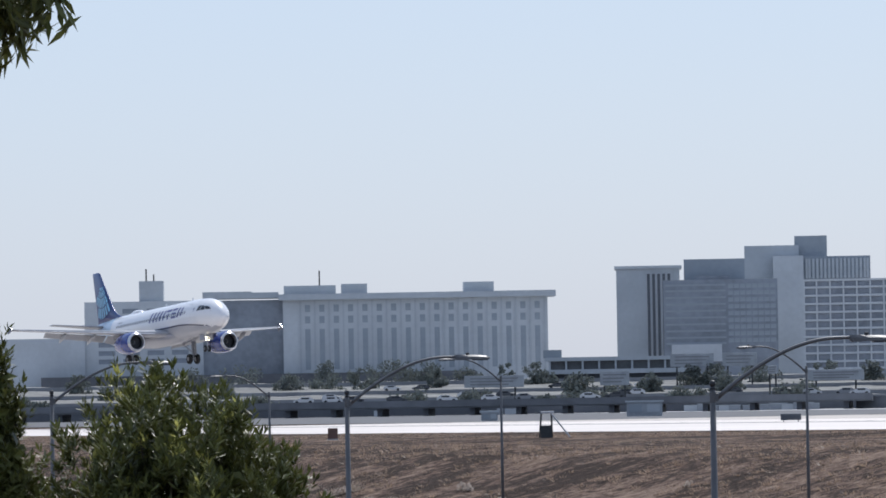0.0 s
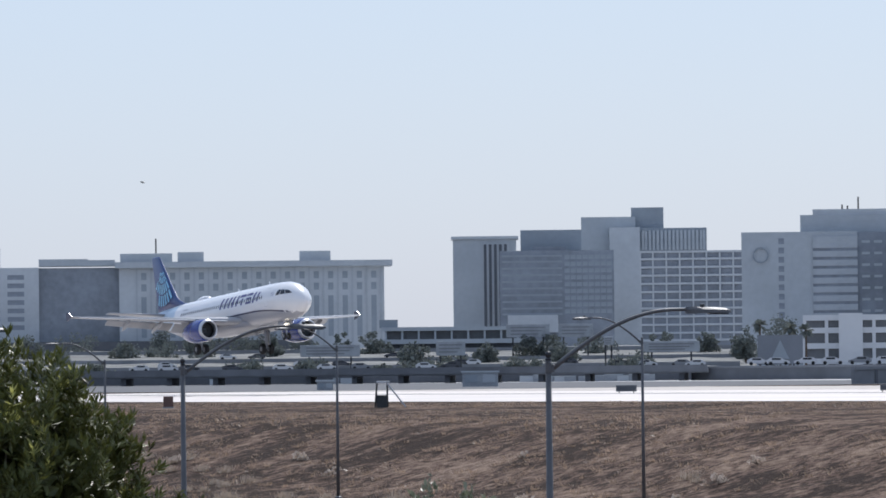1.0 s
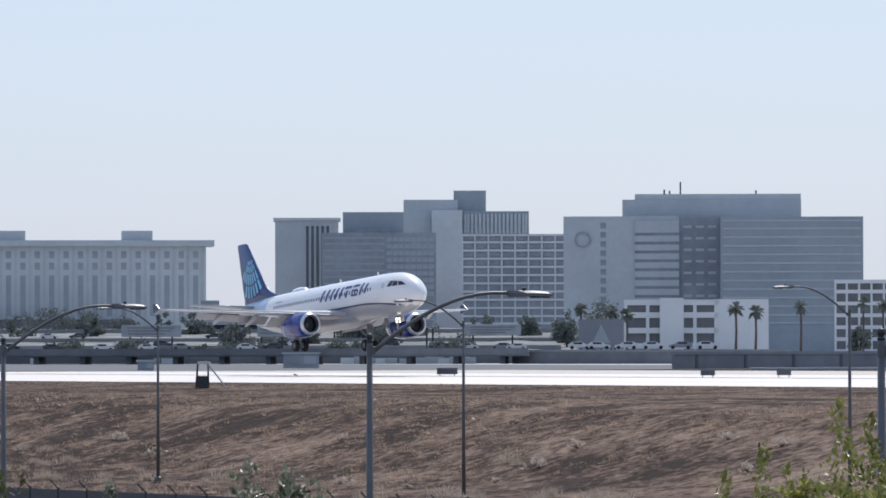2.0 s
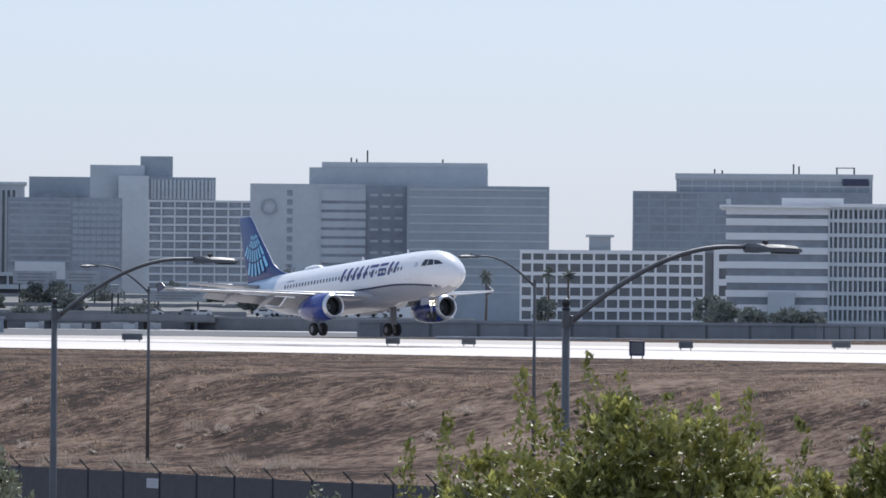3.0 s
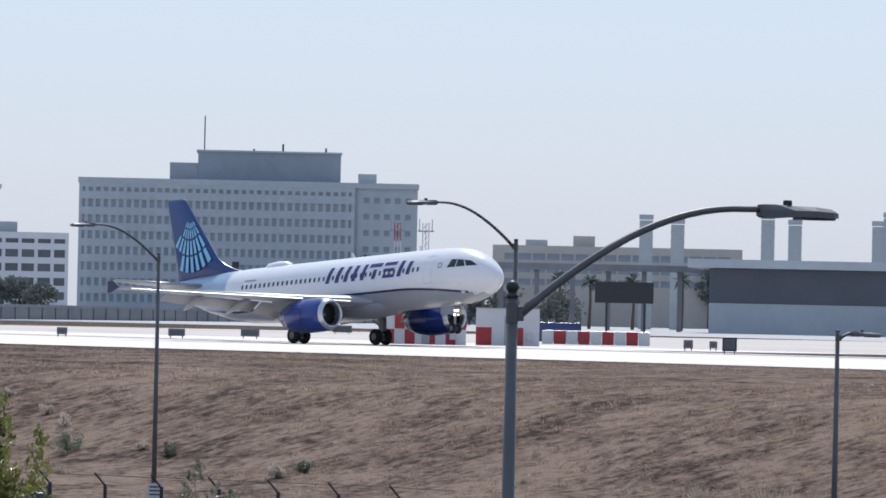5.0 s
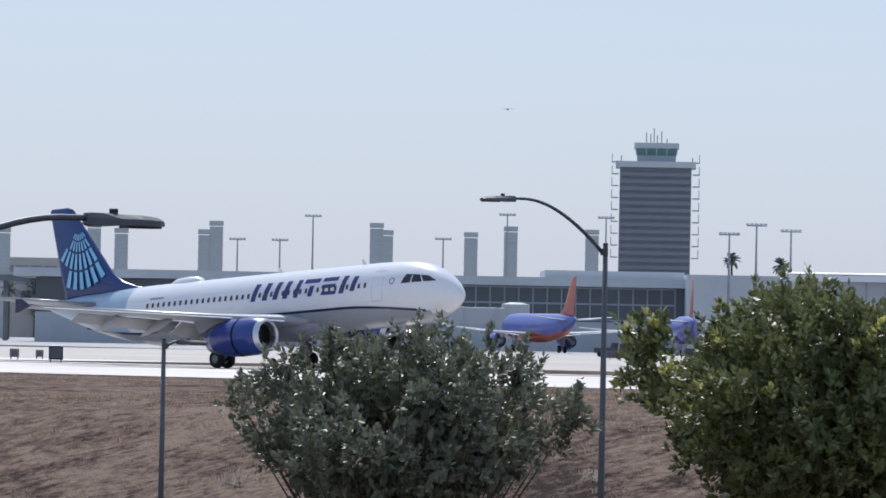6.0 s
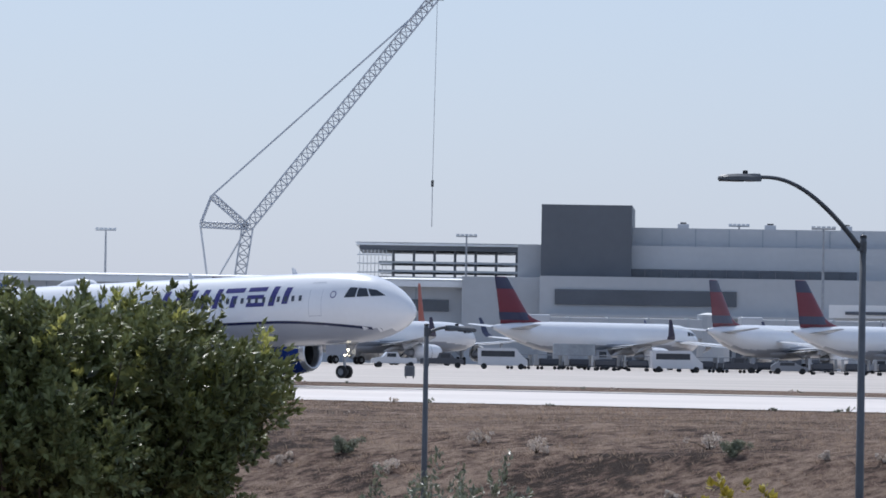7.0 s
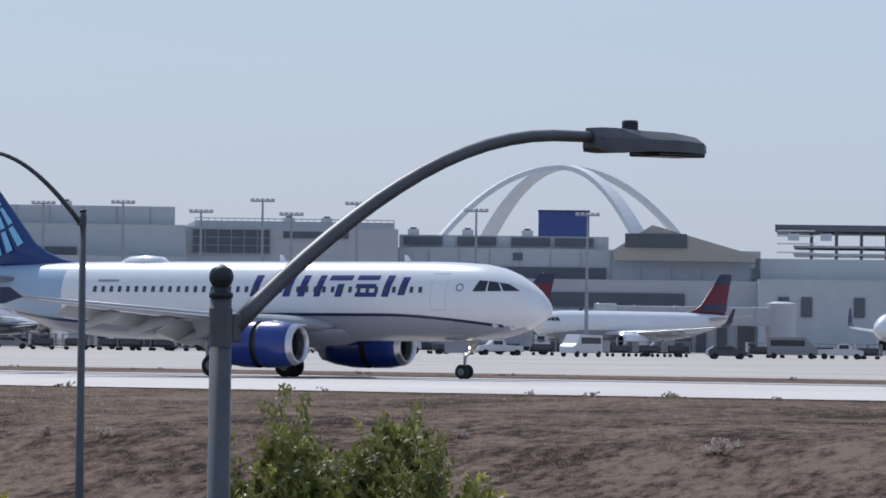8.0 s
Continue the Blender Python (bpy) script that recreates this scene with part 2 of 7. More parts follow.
# ---- ground, runway, apron ----
def ground_z(s, q):
    """Height of the land in the runway's frame: street, foot of the bank, bank, strip."""
    rows = ((-900, 0.75), (6, 0.75), (26, -5.6), (60, -6.0), (112, -5.0), (140, -4.6), (148, -4.25), (152, -3.7), (163, -0.9), (168, -0.38), (220, 0.0), (9000, 0.0))
    for (q0, z0), (q1, z1) in zip(rows, rows[1:]):
        if q <= q1:
            z = z0 + (z1 - z0) * max(q - q0, 0) / (q1 - q0)
            break
    if 60 < q < 219:
        k = min((q - 60) / 40, (219 - q) / 15, 1)
        f = 1.0 if q < 178 else 0.4
        z += k * (0.30 * noise.noise((s * 0.045, q * 0.06, 3)) + f * (0.12 * noise.noise((s * 0.2, q * 0.2, 7)) + 0.07 * noise.noise((s * 0.6, q * 0.5, 1)) + 0.07 * noise.noise((s * 1.3, q * 1.0, 4))))
    if 148 < q < 178 and s < -380:
        g = abs(noise.noise((s * 0.10 + q * 0.11, q * 0.025, 11)))
        z -= 0.55 * min((q - 148) / 6, (178 - q) / 6, 1, (-380 - s) / 40) * max(0.0, 1 - g * 5)
    return z


def build_ground():
    qs = [-900, -400, -150, -60, 0, 6, 12, 18, 26, 40, 60] + [60 + i * 2.5 for i in range(1, 32)] + [138 + i * 0.6 for i in range(0, 86)] + [190, 191.5, 193, 194.5, 196, 198, 200, 202, 204, 206, 208, 210, 212, 214, 216, 217.5, 219, 222, 260, 340, 500, 900, 1800, 4500]
    ss = [-4500, -3000, -2000, -1400, -1000, -800] + [-700 + i * 2.0 for i in range(0, 100)] + [-500 + i * 0.8 for i in range(0, 600)] + [-20 + i * 5 for i in range(0, 16)] + [80, 150, 300, 800, 2000, 4500]
    verts = [(s, q, ground_z(s, q) - (0.02 if q > 219 else 0)) for q in qs for s in ss]
    n = len(ss)
    faces = [(j * n + i, j * n + i + 1, (j + 1) * n + i + 1, (j + 1) * n + i) for j in range(len(qs) - 1) for i in range(n - 1)]
    me = bpy.data.meshes.new("ground")
    me.from_pydata(verts, [], faces)
    me.materials.append(M_DIRT)
    for p in me.polygons:
        p.use_smooth = True
    ob = new("ground", me)
    ob.matrix_basis = rw(0, 0)
    tagged(ob, "dry brown dirt and grass ground with an eroded bank", "ground", kind="structure")


def strip(name, label, category, material, s0, s1, q0, q1, z, wob=0.0):
    n = 60
    bm = bmesh.new()
    prev = None
    for i in range(n + 1):
        s = s0 + (s1 - s0) * i / n
        w = wob * noise.noise((s * 0.03, q0, 5))
        v = [bm.verts.new((s, q0 + w, z)), bm.verts.new((s, q1, z))]
        if prev:
            bm.faces.new((prev[0], v[0], v[1], prev[1]))
        prev = v
    ob = link(name, bm, material, m=rw(0, 0))
    return tagged(ob, label, category, kind="structure")


build_ground()
strip("road_street", "dark asphalt street below the bank", "road", mat("asphalt", (0.05, 0.05, 0.052), 0.85, vary=0.15, scale=0.3), -420, 120, 70, 100, -4.85, 0)
strip("runway", "pale concrete runway", "runway", M_RUNWAY, -1400, 900, 221, 300, 0.03, 1.2)
strip("road_rubber", "dark rubber-marked runway middle", "runway", M_RUBBER, -1400, 900, 287, 293, 0.036)
strip("road_median", "dark dry strip between the pavements", "ground", M_DIRT, -330, 900, 299, 332, 0.05, 1)
strip("pavement_link", "pale concrete between runway and taxiway", "apron", M_RUNWAY, -690, -331, 300.2, 331.8, 0.034)
# pale sheet added beyond the airfield to bounce sunlight onto the far facades
M_BOUNCE = mat("pale light-bouncing ground", (0.38, 0.375, 0.37), 0.85, vary=0.12, scale=0.03)
strip("pavement_bounce", "pale ground added under the far buildings to bounce light", "ground", M_BOUNCE, -4400, 4400, 560, 4400, 0.02)
strip("pavement_apron", "pale concrete taxiway and apron", "apron", M_APRON, -560, 900, 332, 900, 0.04)
strip("pavement_taxiway", "pale concrete taxiway", "apron", M_APRON, -690, -560, 332, 395, 0.04)
strip("road_perimeter", "dark asphalt perimeter road", "road", mat("dark asphalt", (0.085, 0.088, 0.095), 0.9, vary=0.25, scale=0.1), -1400, -694, 334, 556, 0.04)


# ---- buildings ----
# concrete and cladding tones, with distance haze mixed in as paler, bluer colour
M_HAZE_PALE = mat("haze-tinted pale concrete", (0.50, 0.525, 0.54), 0.85, vary=0.1, scale=0.06)
M_HAZE_GREY = mat("haze-tinted grey concrete", (0.435, 0.465, 0.485), 0.85, vary=0.1, scale=0.06)
M_HAZE_DARK = mat("haze-lightened dark cladding", (0.295, 0.33, 0.36), 0.7, vary=0.12, scale=0.05)
M_WALLWHITE = mat("white painted concrete", (0.66, 0.665, 0.665), 0.8, vary=0.05, scale=0.08)
# base colour lifted for haze; its broad patches imitate sky reflections
M_FARGLASS = mat("facade glass with painted haze and reflections", (0.23, 0.255, 0.29), 0.3, vary=0.3, scale=0.05)
# solid cores: the shade inside open decks is put into this colour
M_PARKSHADE = mat("shade-dark deck core", (0.16, 0.165, 0.17), 0.9, vary=0.2, scale=0.2)
M_FENCE = mat("grey blast fence steel", (0.20, 0.205, 0.215), 0.8, vary=0.25, scale=0.05)
M_TAN = mat("tan rendered wall", (0.46, 0.43, 0.385), 0.85, vary=0.1, scale=0.06)
M_SIGN = mat("weathered sign panel", (0.33, 0.35, 0.37), 0.7, vary=0.25, scale=0.4)
M_ROADBANK = mat("dark road concrete", (0.105, 0.11, 0.12), 0.9, vary=0.3, scale=0.04)
M_ROADMID = mat("grey road concrete", (0.17, 0.175, 0.185), 0.9, vary=0.3, scale=0.04)
M_ROADLIGHT = mat("pale road concrete", (0.235, 0.24, 0.25), 0.9, vary=0.25, scale=0.05)
M_ROADPIER = mat("stained road pier", (0.12, 0.125, 0.135), 0.9, vary=0.2, scale=0.1)
M_TERMGLASS = mat("dark terminal glass", (0.09, 0.10, 0.118), 0.25, vary=0.12, scale=0.2)


def block(parent, name, x0, x1, y0, y1, z0, z1, material, label="", bev=0.0):
    return part(name, abox(x0, x1, y0, y1, z0, z1, bev=bev), material, parent, label)


def gridwall(parent, x0, x1, y, z0, z1, floors, bays, band, pier, wall, proud=0.5, names=("spandrel", "pier")):
    """Spandrel bands and piers, standing out from a glass core."""
    fh = (z1 - z0) / floors
    if band:
        first = part(names[0], abox(x0, x1, -proud, 0.0, 0, band), wall, parent, m=pose(0, y, z0))
        for i in range(1, floors + 1):
            share(first, pose(0, y, z0 + i * fh - (band if i == floors else band * 0.5)), parent)
    if pier:
        bw = (x1 - x0) / bays
        first = part(names[1], abox(-pier / 2, pier / 2, -proud * 0.8, 0.0, z0, z1), wall, parent, m=pose(x0 + pier / 2, y, 0))
        for i in range(1, bays + 1):
            share(first, pose(x0 + i * bw - (pier / 2 if i == bays else 0), y, 0), parent)


def panes(parent, x0, x1, y, z0, z1, nx, nz, w, h, material=None, proud=0.06):
    """Single windows, each with a frame's thickness."""
    first = None
    for k in range(nz):
        for i in range(nx):
            m = pose(x0 + (i + 0.5) * (x1 - x0) / nx, y, z0 + (k + 0.5) * (z1 - z0) / nz)
            if first is None:
                first = part("window", abox(-w / 2, w / 2, -proud, 0.02, -h / 2, h / 2), material or M_FARGLASS, parent, m=m)
            else:
                share(first, m, parent)


class Site:
    """A building's own frame, with its widths given by compass ways."""

    def __init__(self, name, label, category, c, r, turn=0.0):
        self.c, self.r = c, r
        self.ob = thing(name, label, category, facing(c, r, 0, turn))

    def x(self, c):
        return self.r * math.tan(radians(c - self.c))

    def z(self, el):
        return high(el, self.r)

    def mass(self, name, c0, c1, el, y0, y1, material, z0=-1.0, label=""):
        return block(self.ob, name, self.x(c0), self.x(c1), y0, y1, z0, self.z(el), material, label)


def hotel():
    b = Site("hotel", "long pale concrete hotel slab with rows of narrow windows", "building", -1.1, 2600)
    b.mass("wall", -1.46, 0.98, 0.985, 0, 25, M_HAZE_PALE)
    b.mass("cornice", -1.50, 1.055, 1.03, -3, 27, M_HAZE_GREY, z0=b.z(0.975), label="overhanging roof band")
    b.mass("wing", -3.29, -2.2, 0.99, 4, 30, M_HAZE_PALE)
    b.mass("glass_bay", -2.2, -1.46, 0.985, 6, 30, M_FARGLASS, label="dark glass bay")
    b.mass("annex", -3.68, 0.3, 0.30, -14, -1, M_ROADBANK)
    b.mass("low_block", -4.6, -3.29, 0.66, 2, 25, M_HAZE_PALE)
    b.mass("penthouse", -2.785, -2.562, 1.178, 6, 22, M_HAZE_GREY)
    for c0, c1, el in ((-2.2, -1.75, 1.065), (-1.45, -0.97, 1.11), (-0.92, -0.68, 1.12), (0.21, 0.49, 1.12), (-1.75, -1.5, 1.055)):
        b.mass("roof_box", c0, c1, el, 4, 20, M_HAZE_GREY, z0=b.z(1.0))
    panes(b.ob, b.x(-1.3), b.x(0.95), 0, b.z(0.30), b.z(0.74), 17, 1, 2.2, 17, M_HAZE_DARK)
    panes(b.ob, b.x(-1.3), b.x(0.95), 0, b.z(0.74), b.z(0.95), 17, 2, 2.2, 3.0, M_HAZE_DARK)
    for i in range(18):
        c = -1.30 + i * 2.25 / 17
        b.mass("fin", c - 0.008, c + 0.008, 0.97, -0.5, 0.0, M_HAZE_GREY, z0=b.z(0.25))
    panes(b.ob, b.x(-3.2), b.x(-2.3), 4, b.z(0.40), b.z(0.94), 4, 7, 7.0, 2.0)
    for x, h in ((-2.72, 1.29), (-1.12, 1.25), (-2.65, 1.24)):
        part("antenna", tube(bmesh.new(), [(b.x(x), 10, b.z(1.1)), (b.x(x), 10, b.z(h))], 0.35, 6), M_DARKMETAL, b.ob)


def office_cluster():
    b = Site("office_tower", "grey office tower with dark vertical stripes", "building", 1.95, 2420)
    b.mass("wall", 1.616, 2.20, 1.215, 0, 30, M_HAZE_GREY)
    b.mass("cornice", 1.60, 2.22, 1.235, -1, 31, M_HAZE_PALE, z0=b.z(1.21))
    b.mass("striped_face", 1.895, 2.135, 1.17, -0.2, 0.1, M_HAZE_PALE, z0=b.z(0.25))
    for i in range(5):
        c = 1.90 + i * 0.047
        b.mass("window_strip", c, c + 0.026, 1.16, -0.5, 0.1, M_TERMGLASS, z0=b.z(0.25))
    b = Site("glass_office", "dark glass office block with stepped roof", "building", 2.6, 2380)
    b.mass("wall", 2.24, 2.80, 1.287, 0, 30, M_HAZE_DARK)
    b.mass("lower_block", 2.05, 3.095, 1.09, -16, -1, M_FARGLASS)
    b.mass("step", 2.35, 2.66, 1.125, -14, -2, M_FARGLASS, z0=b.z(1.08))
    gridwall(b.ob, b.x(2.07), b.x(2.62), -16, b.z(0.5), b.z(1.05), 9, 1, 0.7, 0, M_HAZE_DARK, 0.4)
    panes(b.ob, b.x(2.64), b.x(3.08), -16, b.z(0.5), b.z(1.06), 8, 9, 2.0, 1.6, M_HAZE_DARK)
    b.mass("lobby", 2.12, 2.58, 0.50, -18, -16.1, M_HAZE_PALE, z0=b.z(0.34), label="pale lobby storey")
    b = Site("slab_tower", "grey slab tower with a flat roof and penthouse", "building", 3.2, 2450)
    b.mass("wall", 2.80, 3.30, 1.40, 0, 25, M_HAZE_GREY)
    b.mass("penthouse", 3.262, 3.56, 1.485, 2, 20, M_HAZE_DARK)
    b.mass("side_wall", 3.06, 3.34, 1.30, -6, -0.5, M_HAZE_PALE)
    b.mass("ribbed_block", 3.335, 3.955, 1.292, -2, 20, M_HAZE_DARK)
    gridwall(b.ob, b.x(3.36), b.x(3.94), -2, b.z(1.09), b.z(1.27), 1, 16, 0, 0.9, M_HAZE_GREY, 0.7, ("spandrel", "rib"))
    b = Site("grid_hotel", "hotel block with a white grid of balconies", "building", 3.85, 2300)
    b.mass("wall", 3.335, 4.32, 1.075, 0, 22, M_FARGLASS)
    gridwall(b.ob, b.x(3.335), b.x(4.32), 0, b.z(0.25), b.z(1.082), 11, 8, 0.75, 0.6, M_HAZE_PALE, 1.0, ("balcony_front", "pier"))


def sheraton_like():
    b = Site("concrete_hotel", "large grey concrete hotel with ribbon windows", "building", 5.6, 2000)
    b.mass("wall", 4.274, 5.34, 1.243, 0, 30, M_HAZE_GREY)
    b.mass("tower", 4.815, 6.465, 1.40, 5, 40, M_HAZE_GREY)
    b.mass("crown", 4.93, 6.462, 1.452, 6, 39, M_HAZE_PALE, z0=b.z(1.39))
    b.mass("front_block", 5.72, 7.022, 1.228, -14, 20, M_HAZE_DARK)
    b.mass("link_bay", 5.34, 5.72, 1.235, 1, 24, M_FARGLASS)
    gridwall(b.ob, b.x(4.93), b.x(5.34), 0, b.z(0.3), b.z(1.2), 11, 1, 1.9, 0, M_HAZE_GREY, 0.6)
    gridwall(b.ob, b.x(5.74), b.x(7.0), -14, b.z(0.25), b.z(1.2), 12, 1, 0.5, 0, M_HAZE_GREY, 0.25)
    part("recess", abox(b.x(4.93), b.x(5.34), -0.25, -0.05, b.z(0.3), b.z(1.2)), M_FARGLASS, b.ob)
    panes(b.ob, b.x(4.60), b.x(4.68), 0, b.z(0.35), b.z(1.2), 1, 10, 1.8, 1.9)
    panes(b.ob, b.x(5.36), b.x(5.70), 1, b.z(0.35), b.z(1.2), 3, 8, 2.6, 0.8, M_HAZE_GREY)
    part("emblem", spin(bmesh.new(), [(-0.5, 2.6), (-0.5, 2.1), (0.05, 2.1), (0.05, 2.6)], 24, 'y', (b.x(4.45), 0, b.z(1.03))), M_HAZE_DARK, b.ob, "round wall emblem")
    for c, e in ((5.2, 1.50), (5.35, 1.57), (5.25, 1.49), (6.05, 1.49)):
        part("antenna", tube(bmesh.new(), [(b.x(c), 15, b.z(1.44)), (b.x(c), 15, b.z(e))], 0.3, 6), M_DARKMETAL, b.ob)


def garages():
    b = Site("parking_garage", "white open parking garage with a blank end wall", "building", 5.5, 1450)
    # solid block, coloured as the shade between the decks
    b.mass("core", 4.83, 6.157, 0.44, 0.6, 22, M_PARKSHADE)
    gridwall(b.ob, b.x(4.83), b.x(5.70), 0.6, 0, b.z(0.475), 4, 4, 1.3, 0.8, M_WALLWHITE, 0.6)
    b.mass("end_wall", 5.66, 6.16, 0.478, 0, 22, M_WALLWHITE)
    b.mass("stair_tower", 5.16, 5.38, 0.49, -1.2, 3, M_WALLWHITE)
    b = Site("parking_structure", "long white parking structure with a grid of openings", "building", 7.7, 1750)
    b.mass("core", 6.765, 8.9, 0.64, 0.6, 40, M_PARKSHADE)
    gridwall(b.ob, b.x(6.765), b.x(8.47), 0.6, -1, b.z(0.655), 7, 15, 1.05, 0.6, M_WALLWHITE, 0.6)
    gridwall(b.ob, b.x(8.55), b.x(8.9), 0.6, -1, b.z(0.69), 5, 2, 1.9, 1.5, M_WALLWHITE, 1.2)
    b.mass("stair_head", 7.40, 7.60, 0.79, 4, 12, M_HAZE_GREY, z0=b.z(0.62))
    b.mass("stair_roof", 7.37, 7.63, 0.80, 3, 13, M_HAZE_PALE, z0=b.z(0.78))
    b = Site("parking_structure", "white parking structure behind the banded office", "building", 10.6, 1750)
    b.mass("core", 10.2, 10.99, 0.65, 0.6, 30, M_PARKSHADE)
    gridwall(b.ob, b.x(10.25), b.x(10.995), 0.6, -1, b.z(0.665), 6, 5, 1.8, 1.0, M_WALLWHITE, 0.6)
    b.mass("stair_head", 10.33, 10.52, 0.76, 4, 12, M_HAZE_GREY, z0=b.z(0.62))


def glass_tower():
    b = Site("glass_tower", "broad dark glass office tower with a step in its roof", "building", 8.9, 2000)
    b.mass("wall", 7.80, 10.0, 1.205, 0, 40, M_FARGLASS)
    b.mass("upper_wall", 8.20, 10.005, 1.33, 2, 38, M_HAZE_DARK)
    b.mass("crown", 8.19, 10.01, 1.372, 1.5, 38, M_HAZE_GREY, z0=b.z(1.32))
    gridwall(b.ob, b.x(8.22), b.x(9.99), 2, b.z(1.07), b.z(1.32), 4, 14, 0.5, 0.4, M_HAZE_GREY, 0.2)
    gridwall(b.ob, b.x(7.8), b.x(8.7), 0, b.z(0.6), b.z(1.2), 8, 6, 0.6, 0.5, M_HAZE_DARK, 0.25)
    for c, e in ((8.55, 1.42), (8.62, 1.41), (9.28, 1.47), (9.33, 1.45), (9.68, 1.44), (9.84, 1.44)):
        part("antenna", tube(bmesh.new(), [(b.x(c), 12, b.z(1.36)), (b.x(c), 12, b.z(e))], 0.3, 6), M_DARKMETAL, b.ob)
    b.mass("antenna_bar", 9.67, 9.85, 1.442, 11.7, 12.3, M_DARKMETAL, z0=b.z(1.434))
    b.mass("sign_bar", 9.73, 9.97, 1.33, 1.2, 1.5, M_NAVY, z0=b.z(1.27))


def banded_office():
    b = Site("banded_office", "white banded office with dark ribbon windows and flat roof", "building", 9.5, 1520)
    b.mass("core", 8.67, 10.28, 1.06, 0.8, 34, M_FARGLASS)
    gridwall(b.ob, b.x(8.66), b.x(9.60), 0.8, -1, b.z(1.06), 9, 1, 1.7, 0, M_WALLWHITE, 0.8)
    gridwall(b.ob, b.x(9.60), b.x(10.29), 0.4, -1, b.z(1.08), 9, 15, 0.9, 0.45, M_HAZE_PALE, 0.9)
    b.mass("roof_slab", 8.60, 9.62, 1.083, -1.5, 36, M_WALLWHITE, z0=b.z(1.06))
    b.mass("roof_slab", 9.58, 10.37, 1.10, -1.5, 36, M_WALLWHITE, z0=b.z(1.07))
    b.mass("penthouse", 9.17, 9.74, 1.155, 6, 24, M_WALLWHITE, z0=b.z(1.07))
    b.mass("roof_hut", 10.20, 10.30, 1.165, 3, 8, M_HAZE_GREY, z0=b.z(1.07))
    b.mass("roof_hut", 8.66, 8.70, 1.14, 3, 6, M_HAZE_GREY, z0=b.z(1.07))
    b.mass("entrance_block", 9.05, 9.30, 0.28, -6, 0, M_HAZE_GREY)


def broad_office():
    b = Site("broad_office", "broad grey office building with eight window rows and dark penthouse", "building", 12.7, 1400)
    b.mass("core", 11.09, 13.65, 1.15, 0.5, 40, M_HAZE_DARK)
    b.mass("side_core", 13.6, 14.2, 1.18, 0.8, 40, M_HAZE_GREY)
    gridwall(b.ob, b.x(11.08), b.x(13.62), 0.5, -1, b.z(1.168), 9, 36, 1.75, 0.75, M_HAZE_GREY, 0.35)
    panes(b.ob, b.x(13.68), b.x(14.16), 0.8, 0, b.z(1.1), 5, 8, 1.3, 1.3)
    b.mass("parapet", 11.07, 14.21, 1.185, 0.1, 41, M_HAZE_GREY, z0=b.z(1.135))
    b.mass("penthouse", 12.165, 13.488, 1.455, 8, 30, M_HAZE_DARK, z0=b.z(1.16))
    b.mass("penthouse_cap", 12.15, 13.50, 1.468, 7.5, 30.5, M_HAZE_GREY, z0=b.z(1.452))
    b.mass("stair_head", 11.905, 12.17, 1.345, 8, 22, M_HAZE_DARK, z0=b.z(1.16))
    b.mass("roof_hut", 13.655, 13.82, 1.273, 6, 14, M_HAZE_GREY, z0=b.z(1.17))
    part("antenna", tube(bmesh.new(), [(b.x(12.22), 14, b.z(1.4)), (b.x(12.22), 14, b.z(1.79))], 0.16, 6), M_DARKMETAL, b.ob)
    for c, e in ((12.95, 1.54), (12.68, 1.49), (13.35, 1.51)):
        part("antenna", tube(bmesh.new(), [(b.x(c), 12, b.z(1.45)), (b.x(c), 12, b.z(e))], 0.25, 6), M_DARKMETAL, b.ob)


def low_walls():
    def wall(name, label, c0, r0, c1, r1, z0, z1, material, thick=0.6, ribs=True):
        a, e = at(c0, r0), at(c1, r1)
        d = e - a
        ang = math.degrees(math.atan2(d.y, d.x))
        ob = link(name, abox(0, d.length, 0, thick, z0, z1), material, m=pose(a.x, a.y, 0, 0, 0, ang))
        tagged(ob, label, "wall", kind="structure")
        part("cap", abox(0, d.length, -0.15, thick + 0.1, z1 + 0.004, z1 + 0.42), M_ROADLIGHT, ob, "concrete cap")
        if not ribs:
            return
        n = int(d.length / 9)
        rib = part("rib", abox(0, 0.5, -0.12, 0.0, max(z0, 0), z1), M_ROADPIER, ob, m=pose(4, 0, 0))
        for i in range(1, min(n, 90)):
            share(rib, pose(4 + i * d.length / min(n, 90), 0, 0), ob)
    wall("wall_blast_fence", "long grey blast fence beyond the runway", 5.3, 830, 9.5, 905, -0.5, 1.95, M_FENCE)
    wall("wall_far_fence", "long grey fence beyond the taxiway", 9.5, 905, 14.9, 1420, -0.5, 1.95, M_FENCE)
    wall("wall_road_bank", "dark retaining wall behind the viaduct", -7, 1290, 4.0, 1245, -0.5, 2.1, M_ROADPIER, ribs=False)
    wall("wall_ramp", "grey kerbed road ramp", 3.8, 1195, 6.0, 1165, -0.5, 2.3, M_ROADMID, 14, ribs=False)


def slope_z(r):
    rows = ((1296, -0.3), (1306, 2.2), (1420, 3.1), (1550, 4.8), (1750, 8.2), (1900, 9.5))
    for (r0, z0), (r1, z1) in zip(rows, rows[1:]):
        if r <= r1:
            return z0 + (z1 - z0) * max(r - r0, 0) / (r1 - r0)
    return 9.5


